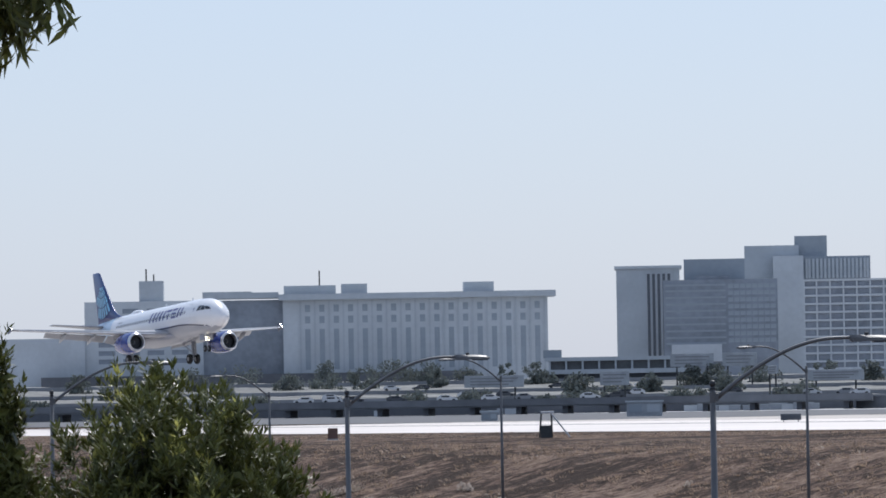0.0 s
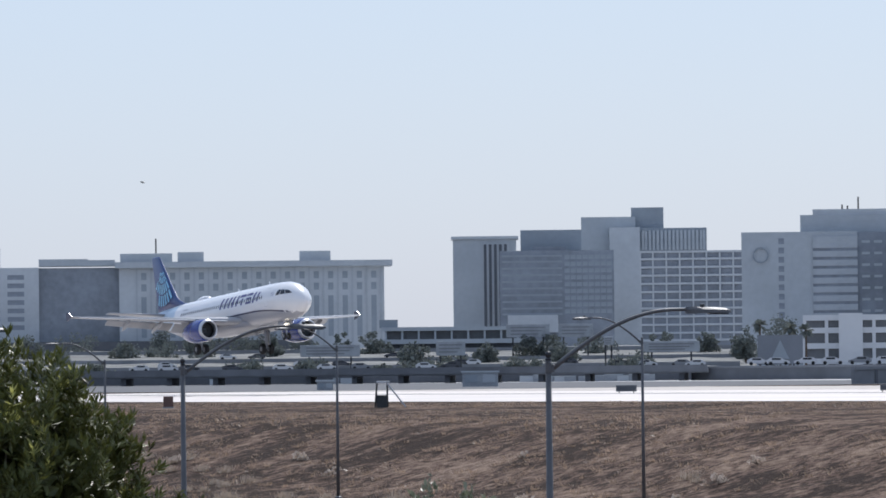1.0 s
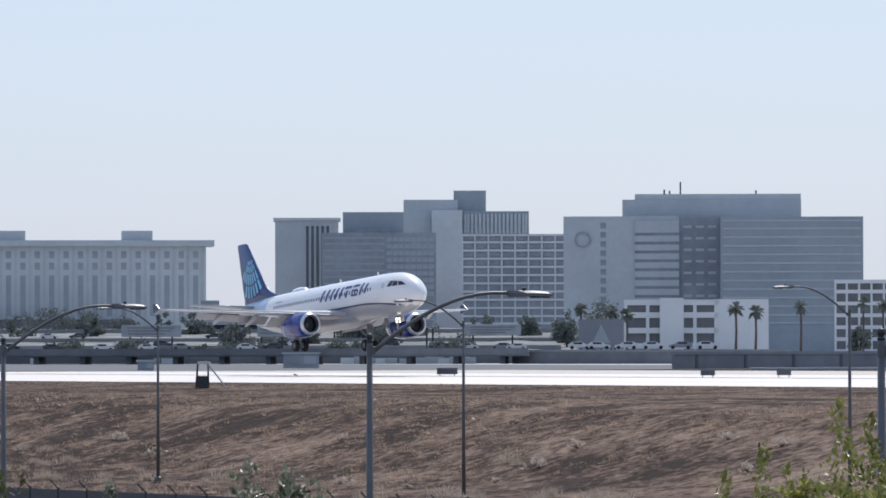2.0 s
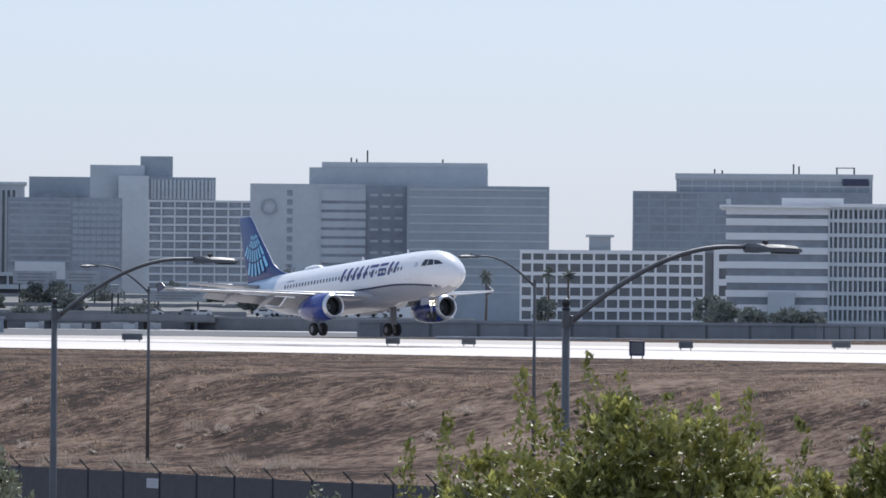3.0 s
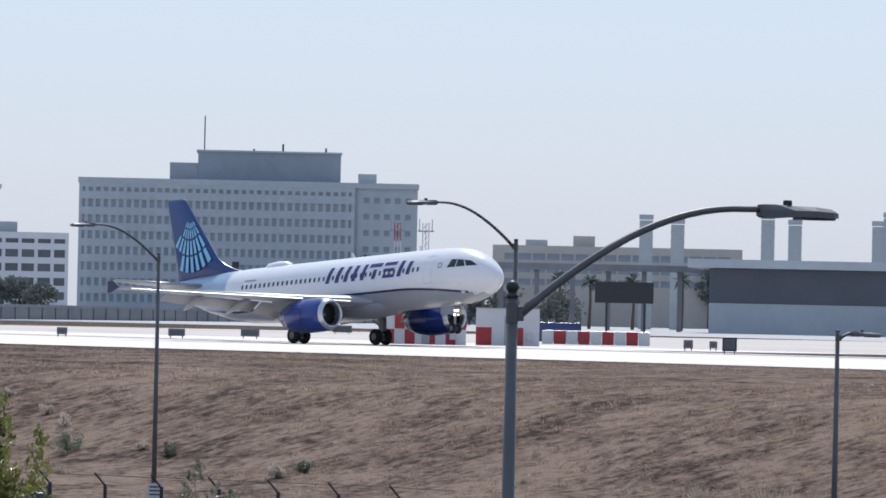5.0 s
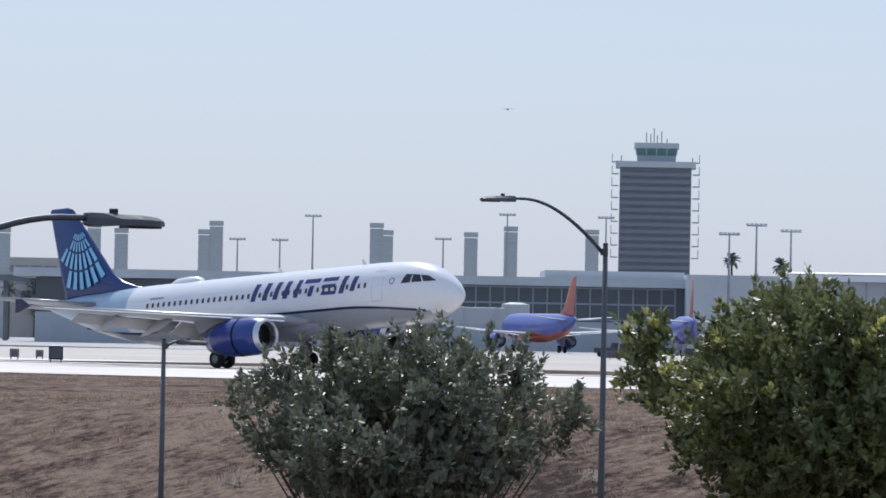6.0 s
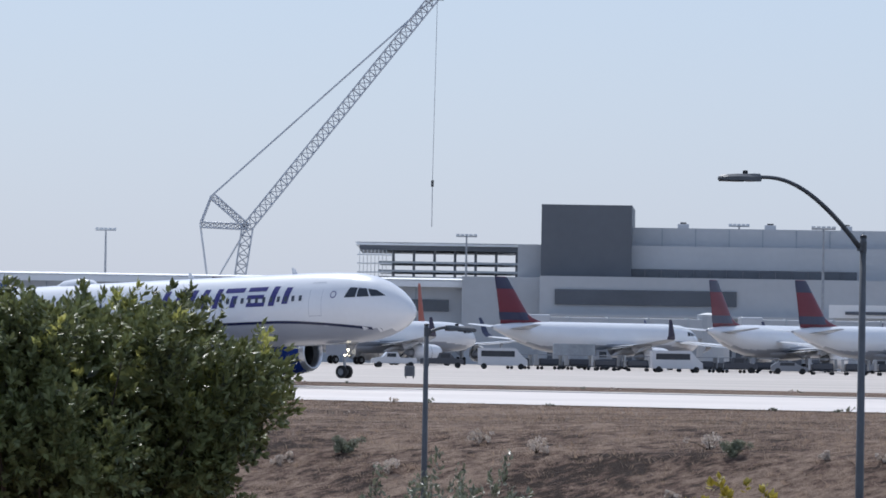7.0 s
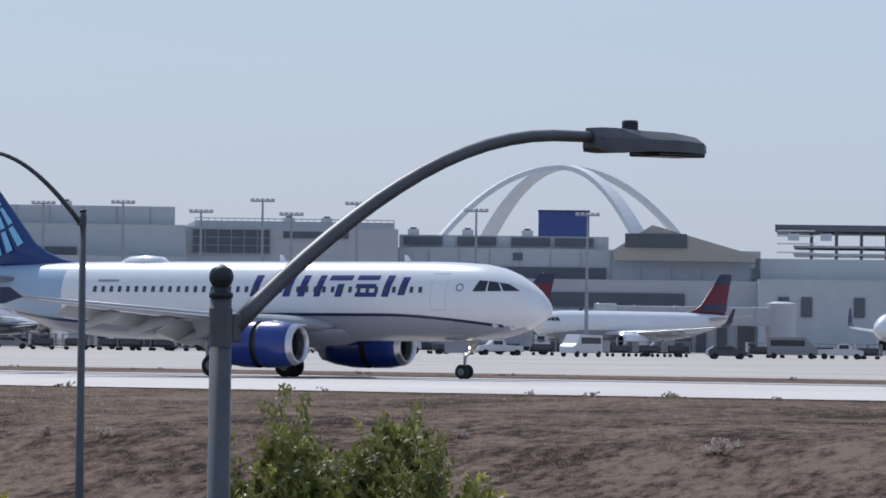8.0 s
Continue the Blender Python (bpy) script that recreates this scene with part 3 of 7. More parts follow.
def road_slope():
    """Ground that climbs to the far roads, with roads laid along it."""
    cs = [-8 + 0.1 * i for i in range(125)]
    rs = [1296, 1306, 1330, 1360, 1390, 1420, 1450, 1490, 1550, 1600, 1650, 1700, 1750, 1820, 1900]
    verts = [tuple(at(c, r, slope_z(r) + (0.5 * noise.noise((c * 3, r * 0.02, 2)) if r > 1310 else 0))) for r in rs for c in cs]
    n = len(cs)
    me = bpy.data.meshes.new("ground_far_slope")
    me.from_pydata(verts, [], [(j * n + i, j * n + i + 1, (j + 1) * n + i + 1, (j + 1) * n + i) for j in range(len(rs) - 1) for i in range(n - 1)])
    me.materials.append(mat("dusty dark slope", (0.10, 0.10, 0.095), 0.95, vary=0.5, scale=0.05, fine=0.4, second=(0.16, 0.16, 0.15)))
    tagged(new("ground_far_slope", me), "dusty dark slope climbing to the far roads", "ground", kind="structure")
    for r, z in ((1400, 0.9), (1560, 0.9), (1720, 1.0)):
        rail = loft(bmesh.new(), [[tuple(at(c, r + d, slope_z(r) + h)) for d, h in ((0, -1), (0.4, -1), (0.4, z), (0, z))] for c in [-7.5 + i * 0.25 for i in range(48)]])
        tagged(link("trim_road_barrier", rail, M_ROADLIGHT), "low concrete road barrier on the slope", "barrier", kind="structure")


def viaduct():
    a, e = at(-7, 1235), at(3.95, 1190)
    d = e - a
    t = thing("viaduct", "long low grey road viaduct on short piers", "bridge", pose(a.x, a.y, 0, 0, 0, math.degrees(math.atan2(d.y, d.x))))
    part("deck", abox(0, d.length, 0, 10, 1.5, 2.35), M_ROADMID, t)
    part("parapet", abox(0, d.length, -0.25, 0.1, 1.75, 3.05), M_ROADMID, t, "plain concrete parapet")
    pier = part("pier", abox(-0.5, 0.5, 1.0, 9.0, 0, 1.5), M_ROADPIER, t, m=pose(4, 0, 0))
    n = int(d.length / 9)
    for i in range(1, n):
        share(pier, pose(4 + i * d.length / n, 0, 0), t)
    rng = random.Random(19)
    for i in range(16):
        c = 2.3 + i * 0.1 + rng.uniform(-0.02, 0.02) if i < 12 else rng.uniform(-3, 2)
        w, h = rng.uniform(1.2, 4.5), rng.uniform(0.9, 1.4)
        box_ob = thing("storage_box", "pale storage box standing under the viaduct", "container", facing(c, 1228 - 3.5 * c), "boxes under the viaduct")
        part("body", abox(-w / 2, w / 2, 0, 2, 0, h, bev=0.05), M_SIGN if i % 3 else M_HAZE_PALE, box_ob)
        part("lid", abox(-w / 2 - 0.05, w / 2 + 0.05, -0.05, 2.05, h + 0.004, h + 0.1), M_HAZE_GREY, box_ob)
    b = Site("overpass", "pale concrete overpass with dark openings", "bridge", 1.5, 1760)
    b.mass("deck", 0.95, 2.25, 0.405, 0, 9, M_HAZE_GREY, z0=b.z(0.37))
    # dark block painted as the shade in the overpass openings
    b.mass("core", 0.98, 2.22, 0.371, 2, 8, M_PARKSHADE, z0=b.z(0.29))
    b.mass("lower_deck", 0.95, 2.25, 0.292, -1, 9, M_HAZE_GREY, z0=b.z(0.25))
    b.mass("base", 0.9, 2.3, 0.251, 1, 9, M_ROADBANK)
    for i in range(9):
        c = 0.98 + i * 0.152
        b.mass("pier", c, c + 0.018, 0.371, 0.4, 1.9, M_HAZE_GREY, z0=b.z(0.29))
    b.mass("end_stub", 0.93, 1.10, 0.475, 1, 6, M_HAZE_DARK, z0=b.z(0.40))


hotel()
office_cluster()
sheraton_like()
garages()
glass_tower()
banded_office()
broad_office()
low_walls()
road_slope()
viaduct()


# ---- terminals ----
M_TERM = mat("pale terminal cladding", (0.46, 0.47, 0.48), 0.6, vary=0.06, scale=0.1)
M_TERMDARK = mat("dark grey cladding", (0.115, 0.125, 0.14), 0.55, vary=0.08, scale=0.1)
M_ROOFWHITE = mat("white roof membrane", (0.78, 0.78, 0.77), 0.5, vary=0.05, scale=0.2)


def slope(b, c0, c1, e0, e1, y0, y1):
    """A white roof that rises away from its eaves."""
    bm = loft(bmesh.new(), [[(x, y0, b.z(e0)), (x, y1, b.z(e1)), (x, y1, b.z(e1) - 0.4), (x, y0, b.z(e0) - 0.2)] for x in (b.x(c0), b.x(c1))])
    part("roof_slope", bm, M_ROOFWHITE, b.ob, "white sloping roof")


def terminals():
    b = Site("rental_building", "low beige buildings with roof plant", "building", 15.8, 1500)
    b.mass("wall", 14.9, 17.2, 0.645, 0, 30, M_TAN)
    panes(b.ob, b.x(15.0), b.x(17.1), 0, b.z(0.25), b.z(0.60), 16, 3, 3.0, 1.6)
    b.mass("roof_box", 15.64, 15.84, 0.742, 4, 14, M_TAN, z0=b.z(0.62))
    b.mass("roof_box", 15.2, 15.4, 0.70, 4, 14, M_HAZE_GREY, z0=b.z(0.62))
    b = Site("elevated_walkway", "elevated concrete guideway on columns", "bridge", 15.3, 1100)
    b.mass("deck", 14.1, 17.0, 0.485, 0, 5, M_ROADLIGHT, z0=b.z(0.425))
    for i in range(9):
        c = 14.3 + i * 0.33
        b.mass("column", c, c + 0.045, 0.426, 1.5, 3.5, M_ROADLIGHT)
    b = Site("billboard", "dark billboard seen from behind, on posts", "billboard", 16.1, 1000)
    b.mass("panel", 15.85, 16.39, 0.325, 0, 0.6, M_DARKMETAL, z0=b.z(0.13))
    for c in (15.95, 16.3):
        b.mass("post", c, c + 0.02, 0.14, 0.1, 0.5, M_DARKMETAL)

    b = Site("terminal", "long low terminal with a pale roof band over dark glass", "building", 20.0, 1050)
    b.mass("core", 16.9, 23.3, 0.47, 1.0, 60, M_TERMGLASS)
    b.mass("roof_band", 16.7, 23.4, 0.555, -1.0, 61, M_HAZE_PALE, z0=b.z(0.475))
    b.mass("base_wall", 16.9, 23.3, 0.15, 0.0, 2, M_HAZE_GREY)
    b.mass("roof_hump", 21.6, 22.9, 0.628, 10, 40, M_HAZE_PALE, z0=b.z(0.53))
    b.mass("end_block", 19.5, 19.78, 0.56, -6, 3, M_HAZE_PALE)
    b.mass("end_block", 22.88, 24.0, 0.60, -9, 3, M_HAZE_PALE)
    gridwall(b.ob, b.x(19.9), b.x(22.8), 0.95, b.z(0.16), b.z(0.47), 2, 22, 0.3, 0.25, M_HAZE_DARK, 0.2, ("rail", "mullion"))

    b = Site("concourse", "low terminal concourse with a white roof", "building", 26.2, 960)
    b.mass("wall", 24.0, 28.4, 0.58, 0, 40, M_TERM)
    b.mass("roof_band", 23.8, 28.42, 0.63, -2.0, 42, M_ROOFWHITE, z0=b.z(0.565))
    slope(b, 23.8, 28.42, 0.632, 0.668, -2.0, 30)
    b.mass("window_band", 27.3, 28.25, 0.45, -0.3, 0.2, M_TERMGLASS, z0=b.z(0.34))
    for i in range(12):
        b.mass("wall_joint", 24.2 + i * 0.34, 24.212 + i * 0.34, 0.56, -0.12, 0.1, M_HAZE_DARK, z0=0)

    b = Site("unfinished_hall", "unfinished steel hall with an open frame and flat roof", "building", 28.2, 1010)
    b.mass("roof", 27.39, 28.9, 0.972, 0, 40, M_ROOFWHITE, z0=b.z(0.945))
    slope(b, 27.38, 28.91, 0.973, 1.0, 0, 30)
    b.mass("roof_beam", 27.42, 28.88, 0.948, 0.5, 39, M_TERMDARK, z0=b.z(0.90))
    for i in range(7):
        c = 27.72 + i * 0.19
        b.mass("column", c, c + 0.025, 0.91, 2, 2.6, M_TERMDARK)
    for el in (0.80, 0.72, 0.66):
        b.mass("floor_edge", 27.6, 28.88, el, 1.5, 30, M_HAZE_GREY, z0=b.z(el - 0.02))
    for i in range(8):
        c = 27.42 + i * 0.035
        b.mass("scaffold_pole", c, c + 0.006, 0.9, -0.2, 0.0, M_WALLWHITE, z0=b.z(0.62))
    for el in (0.7, 0.78, 0.86):
        b.mass("scaffold_deck", 27.40, 27.72, el, -1, 0.2, M_WALLWHITE, z0=b.z(el - 0.012))

    b = Site("terminal", "grey terminal with a dark block and long window bands", "building", 30.8, 960)
    b.mass("dark_block", 29.10, 29.93, 1.34, -4, 30, M_TERMDARK)
    for i in range(9):
        c = 30.2 + i * 0.31
        b.mass("panel_joint", c, c + 0.008, 1.14, 3.9, 4.1, M_HAZE_DARK, z0=b.z(0.98))
    b.mass("wall", 28.88, 29.10, 0.973, 0, 30, M_TERM)
    b.mass("low_front", 28.38, 29.10, 0.667, -4, 2, M_TERM)
    b.mass("upper_wall", 29.93, 32.91, 1.148, 4, 45, M_TERM)
    b.mass("front_wall", 29.80, 33.0, 0.975, -1, 10, M_TERM)
    b.mass("window_band", 29.85, 32.0, 0.76, -1.4, -0.9, M_TERMGLASS, z0=b.z(0.67))
    b.mass("base_wall", 29.1, 33.0, 0.68, -8, -0.5, M_TERM)
    b.mass("window_band", 29.24, 30.9, 0.56, -8.4, -7.9, M_TERMGLASS, z0=b.z(0.42))
    for i in range(14):
        c = 29.9 + i * 0.15
        b.mass("mullion", c, c + 0.009, 0.76, -1.6, -1.3, M_TERMDARK, z0=b.z(0.67))
    for i in range(22):
        c = 29.18 + i * 0.172
        b.mass("bay_opening", c, c + 0.085 + 0.05 * (i % 3 == 0), 0.20 + 0.05 * (i % 4 == 1), -8.35, -7.9, M_TERMGLASS, z0=0)
    b.mass("canopy", 29.15, 32.95, 0.335, -11, -7.9, M_TERM, z0=b.z(0.31), label="thin canopy slab")
    b.mass("wall", 33.0, 34.96, 0.965, 0, 40, M_TERM)
    b.mass("window_wall", 33.06, 33.78, 0.945, -0.4, 0.2, M_TERMGLASS, z0=b.z(0.72))
    gridwall(b.ob, b.x(33.06), b.x(33.78), -0.4, b.z(0.72), b.z(0.945), 3, 6, 0.1, 0.12, M_HAZE_DARK, 0.2, ("rail", "mullion"))
    b.mass("roof_deck", 33.1, 34.95, 1.02, 6, 40, M_TERM, z0=b.z(0.95))
    gridwall(b.ob, b.x(33.1), b.x(34.95), 6, b.z(1.02), b.z(1.055), 1, 30, 0.12, 0.1, M_GEAR, 0.1, ("rail", "post"))
    b.mass("window_band", 33.9, 34.5, 0.93, -0.3, 0.1, M_TERMGLASS, z0=b.z(0.87))

    b = Site("terminal", "pale terminal with curved roof ends and dark window bands", "building", 36.8, 970)
    b.mass("wall", 34.96, 38.3, 0.80, 0, 40, M_TERM)
    b.mass("upper_wall", 34.96, 36.9, 0.92, 5, 40, M_TERM)
    b.mass("window_band", 34.3, 35.62, 0.63, -0.4, 0.1, M_TERMGLASS, z0=b.z(0.50))
    b.mass("window_band", 35.66, 36.88, 0.63, -0.4, 0.1, M_TERMGLASS, z0=b.z(0.50))
    b.mass("louvre_band", 36.95, 38.25, 0.70, -0.3, 0.1, M_HAZE_GREY, z0=b.z(0.645))
    b.mass("wall_vent", 36.02, 36.11, 0.76, -0.2, 0.1, M_TERMDARK, z0=b.z(0.69))
    for i, c in enumerate((35.0, 35.5, 36.0, 36.4)):
        b.mass("clerestory", c, c + 0.36, 0.905, 4.5, 5.2, M_TERMGLASS, z0=b.z(0.83))
    b.mass("base_wall", 34.0, 40.0, 0.52, -6, 1, M_TERM)
    b.mass("window_band", 34.6, 37.6, 0.40, -6.4, -5.9, M_TERMGLASS, z0=b.z(0.27))
    for i in range(30):
        c = 34.1 + i * 0.19
        b.mass("bay_opening", c, c + 0.09 + 0.06 * (i % 3 == 0), 0.17 + 0.05 * (i % 4 == 1), -6.35, -5.9, M_TERMGLASS, z0=0)
    b.mass("canopy", 34.1, 38.2, 0.245, -9, -5.9, M_HAZE_GREY, z0=b.z(0.222), label="thin canopy slab")
    for i in range(13):
        b.mass("panel_joint", 34.4 + i * 0.28, 34.408 + i * 0.28, 0.79, -0.12, 0.1, M_HAZE_DARK, z0=b.z(0.53))
    b.mass("east_wall", 38.2, 40.5, 0.735, 0, 30, M_TERM)
    b.mass("low_wall", 38.27, 40.5, 0.54, -9, -3, M_HAZE_PALE)
    for c in (38.45, 38.66, 39.14):
        b.mass("door", c, c + 0.10, 0.38, -9.3, -8.9, M_TERMDARK, z0=b.z(0.20))
    # gabled hall
    bm = bmesh.new()
    zr, ze = b.z(1.03), b.z(0.80)
    xs = (b.x(36.95), b.x(37.30), b.x(38.25))
    loft(bm, [[(xs[0], y, ze), (xs[1], y, zr), (xs[2], y, b.z(0.76)), (xs[2], y, b.z(0.7)), (xs[0], y, b.z(0.7))] for y in (-2, 40)])
    part("gable_roof", bm, mat("tan roof sheet", (0.42, 0.38, 0.33), 0.6, vary=0.06, scale=0.2), b.ob, "tan pitched roof")
    b.mass("gable_window", 37.05, 37.62, 0.95, -2.4, -1.9, M_TERMGLASS, z0=b.z(0.82))

    b = Site("unfinished_hall", "unfinished steel roof frame over an open deck", "building", 39.2, 1050)
    b.mass("roof", 38.43, 40.6, 1.05, 0, 40, M_TERMDARK, z0=b.z(0.99))
    for i in range(8):
        c = 38.75 + i * 0.23
        b.mass("column", c, c + 0.03, 1.0, 2, 2.6, M_TERMDARK)
    for el in (0.86, 0.79):
        b.mass("floor_edge", 38.6, 40.5, el, 1.5, 30, M_HAZE_GREY, z0=b.z(el - 0.02))
    for el in (0.80, 0.88, 0.95, 1.0):
        b.mass("scaffold_deck", 38.45, 38.8, el, -1, 0.2, M_WALLWHITE, z0=b.z(el - 0.012))


M_LOUVRE = mat("dark grey louvre", (0.19, 0.205, 0.23), 0.6, vary=0.08, scale=0.2)


def tower():
    b = Site("control_tower", "dark ribbed control tower with a glazed cab", "tower", 22.59, 1450)
    r = b.r
    b.mass("shaft", 22.26, 22.92, 1.585, 0, 16, M_LOUVRE, label="dark louvred shaft")
    n = 24
    first = None
    for i in range(n):
        z = 2 + i * (b.z(1.57) - 2) / n
        if first is None:
            first = part("louvre", abox(b.x(22.262), b.x(22.918), -0.5, 0.0, 0, 0.9), M_LOUVRE, b.ob, m=pose(0, 0, z))
        else:
            share(first, pose(0, 0, z), b.ob)
    b.mass("top_band", 22.22, 22.96, 1.64, -1, 17, M_HAZE_PALE, z0=b.z(1.585))
    for k in range(9):
        z = b.z(0.75 + k * 0.11)
        for x in (b.x(22.215), b.x(22.965)):
            block(b.ob, "balcony", x - 0.8, x + 0.8, 2, 6, z, z + 0.25, M_HAZE_PALE)
            block(b.ob, "balcony_post", x - 0.1 + (0.7 if x > 0 else -0.7), x + 0.1 + (0.7 if x > 0 else -0.7), 2, 2.2, z, z + 2.0, M_HAZE_PALE)
    x0, x1 = b.x(22.40), b.x(22.79)
    bm = bmesh.new()
    loft(bm, [[(x * k, 8 + y * k, z) for x, y in ((x0, -5), (x1, -5), (x1, 5), (x0, 5))] for z, k in ((b.z(1.63), 0.92), (b.z(1.70), 0.92))])
    part("cab_base", bm, M_HAZE_GREY, b.ob)
    bm = bmesh.new()
    loft(bm, [[(x * k, 8 + y * k, z) for x, y in ((x0, -5), (x1, -5), (x1, 5), (x0, 5))] for z, k in ((b.z(1.70), 0.94), (b.z(1.765), 1.02))])
    part("cab_glass", bm, mat("green tower glass", (0.10, 0.22, 0.20), 0.15, vary=0.1, scale=0.3), b.ob, "greenish cab windows")
    part("cab_roof", abox(x0 * 1.06, x1 * 1.06, 2.7, 13.3, b.z(1.765), b.z(1.815)), M_HAZE_PALE, b.ob)
    for i in range(5):
        x = x0 * 0.94 + i * (x1 - x0) * 0.94 / 4
        part("mullion", tube(bmesh.new(), [(x, 3.2, b.z(1.70)), (x * 1.06, 2.85, b.z(1.765))], 0.14, 6), M_HAZE_PALE, b.ob)
    for c, e in ((22.50, 1.92), (22.54, 1.90), (22.57, 1.955), (22.60, 1.89), (22.64, 1.93), (22.69, 1.86), (22.27, 1.70), (22.93, 1.69)):
        part("antenna", tube(bmesh.new(), [(b.x(c), 8, b.z(1.62 if abs(c - 22.6) > 0.3 else 1.8)), (b.x(c), 8, b.z(e))], 0.14, 6), M_GEAR, b.ob)


def pylons():
    g = mat("ribbed pylon glass", (0.40, 0.43, 0.43), 0.4, vary=0.12, scale=0.3)
    for c, el in ((16.31, 0.95), (16.60, 0.916), (17.43, 0.977), (17.68, 0.931), (18.45, 0.934), (18.553, 1.015), (20.03, 1.024),
                  (20.12, 0.96), (20.90, 0.955), (21.267, 1.016), (22.016, 1.0)):
        r = 1300
        h = high(el, r)
        t = thing("light_pylon", "tall pale glass and steel light pylon", "pylon", facing(c, r), "light pylons")
        w = 1.4
        part("shaft", abox(-w, w, -w, w, 0, h - 1.2), g, t)
        part("cap", abox(-w * 1.06, w * 1.06, -w * 1.06, w * 1.06, h - 1.0, h), M_HAZE_GREY, t)
        ring = None
        for i in range(8):
            z = 8 + i * (h - 11) / 7
            if ring is None:
                ring = part("ring", abox(-w * 1.05, w * 1.05, -w * 1.05, w * 1.05, 0, 0.22), M_HAZE_GREY, t, m=pose(0, 0, z))
            else:
                share(ring, pose(0, 0, z), t)


def mast(c, el, r=820, heads=3):
    h = high(el, r)
    t = thing("light_mast", "tall apron light mast with a flat lamp ring", "light mast", facing(c, r), "apron light masts")
    part("pole", tube(bmesh.new(), [(0, 0, 0), (0, 0, h - 0.3)], [0.3, 0.13], 8), M_GEAR, t)
    w = 0.55 * heads
    part("ring", abox(-w, w, -0.5, 0.5, h - 0.45, h - 0.25), M_GEAR, t)
    lamp = None
    for i in range(heads * 2 - 1):
        x = -w + 0.25 + i * (2 * w - 0.5) / (heads * 2 - 2)
        if lamp is None:
            lamp = part("lamp", abox(-0.28, 0.28, -0.6, 0.6, -0.16, 0.18, bev=0.05), M_HAZE_PALE, t, m=pose(x, 0, h - 0.15))
        else:
            share(lamp, pose(x, 0, h - 0.15), t)


def masts():
    for c, el in ((18.749, 0.863), (19.14, 0.862), (19.442, 1.09), (20.645, 0.9), (21.233, 1.135), (22.143, 1.124)):
        mast(c, el, 1250, 3)
    for c, el in ((23.28, 0.998), (23.529, 1.085), (23.847, 1.035), (25.082, 1.06), (28.405, 1.056), (30.913, 1.189)):
        mast(c, el, 1000, 3)
    for c, el in ((31.691, 1.178), (32.423, 1.194), (33.707, 1.228), (33.141, 1.12), (33.974, 1.104), (34.577, 1.21), (35.677, 1.16), (36.703, 1.136)):
        mast(c, el, 860, 3)


def arches():
    t = thing("arch_building", "white crossed parabolic arches over a round blue tower", "landmark", facing(36.47, 1400))
    top = high(1.57, 1400)
    for turn, k in ((14, 1.0), (-52, 1.0)):
        bm = bmesh.new()
        n = 40
        rings = []
        for i in range(n + 1):
            u = -1 + 2 * i / n
            x = 44 * u
            z = top - top * abs(u) ** 2.1
            w, h = 1.0 + 1.4 * abs(u), 1.0 + 1.0 * abs(u)
            rings.append([(x, -w, z), (x, w, z), (x, w, z - h), (x, -w, z - h)])
        loft(bm, rings)
        part("arch", bm, M_WALLWHITE, t, m=pose(0, 0, 0, 0, 0, turn))
    b = Site("round_tower", "blue scaffold-wrapped block on the roof", "building", 36.48, 1150)
    b.mass("body", 36.25, 36.72, 1.15, 0, 9, mat("blue sheeting", (0.05, 0.08, 0.24), 0.7, vary=0.12, scale=0.3), z0=0)
    b.mass("parapet", 36.245, 36.725, 1.158, -0.2, 9.2, M_DARKMETAL, z0=b.z(1.145))


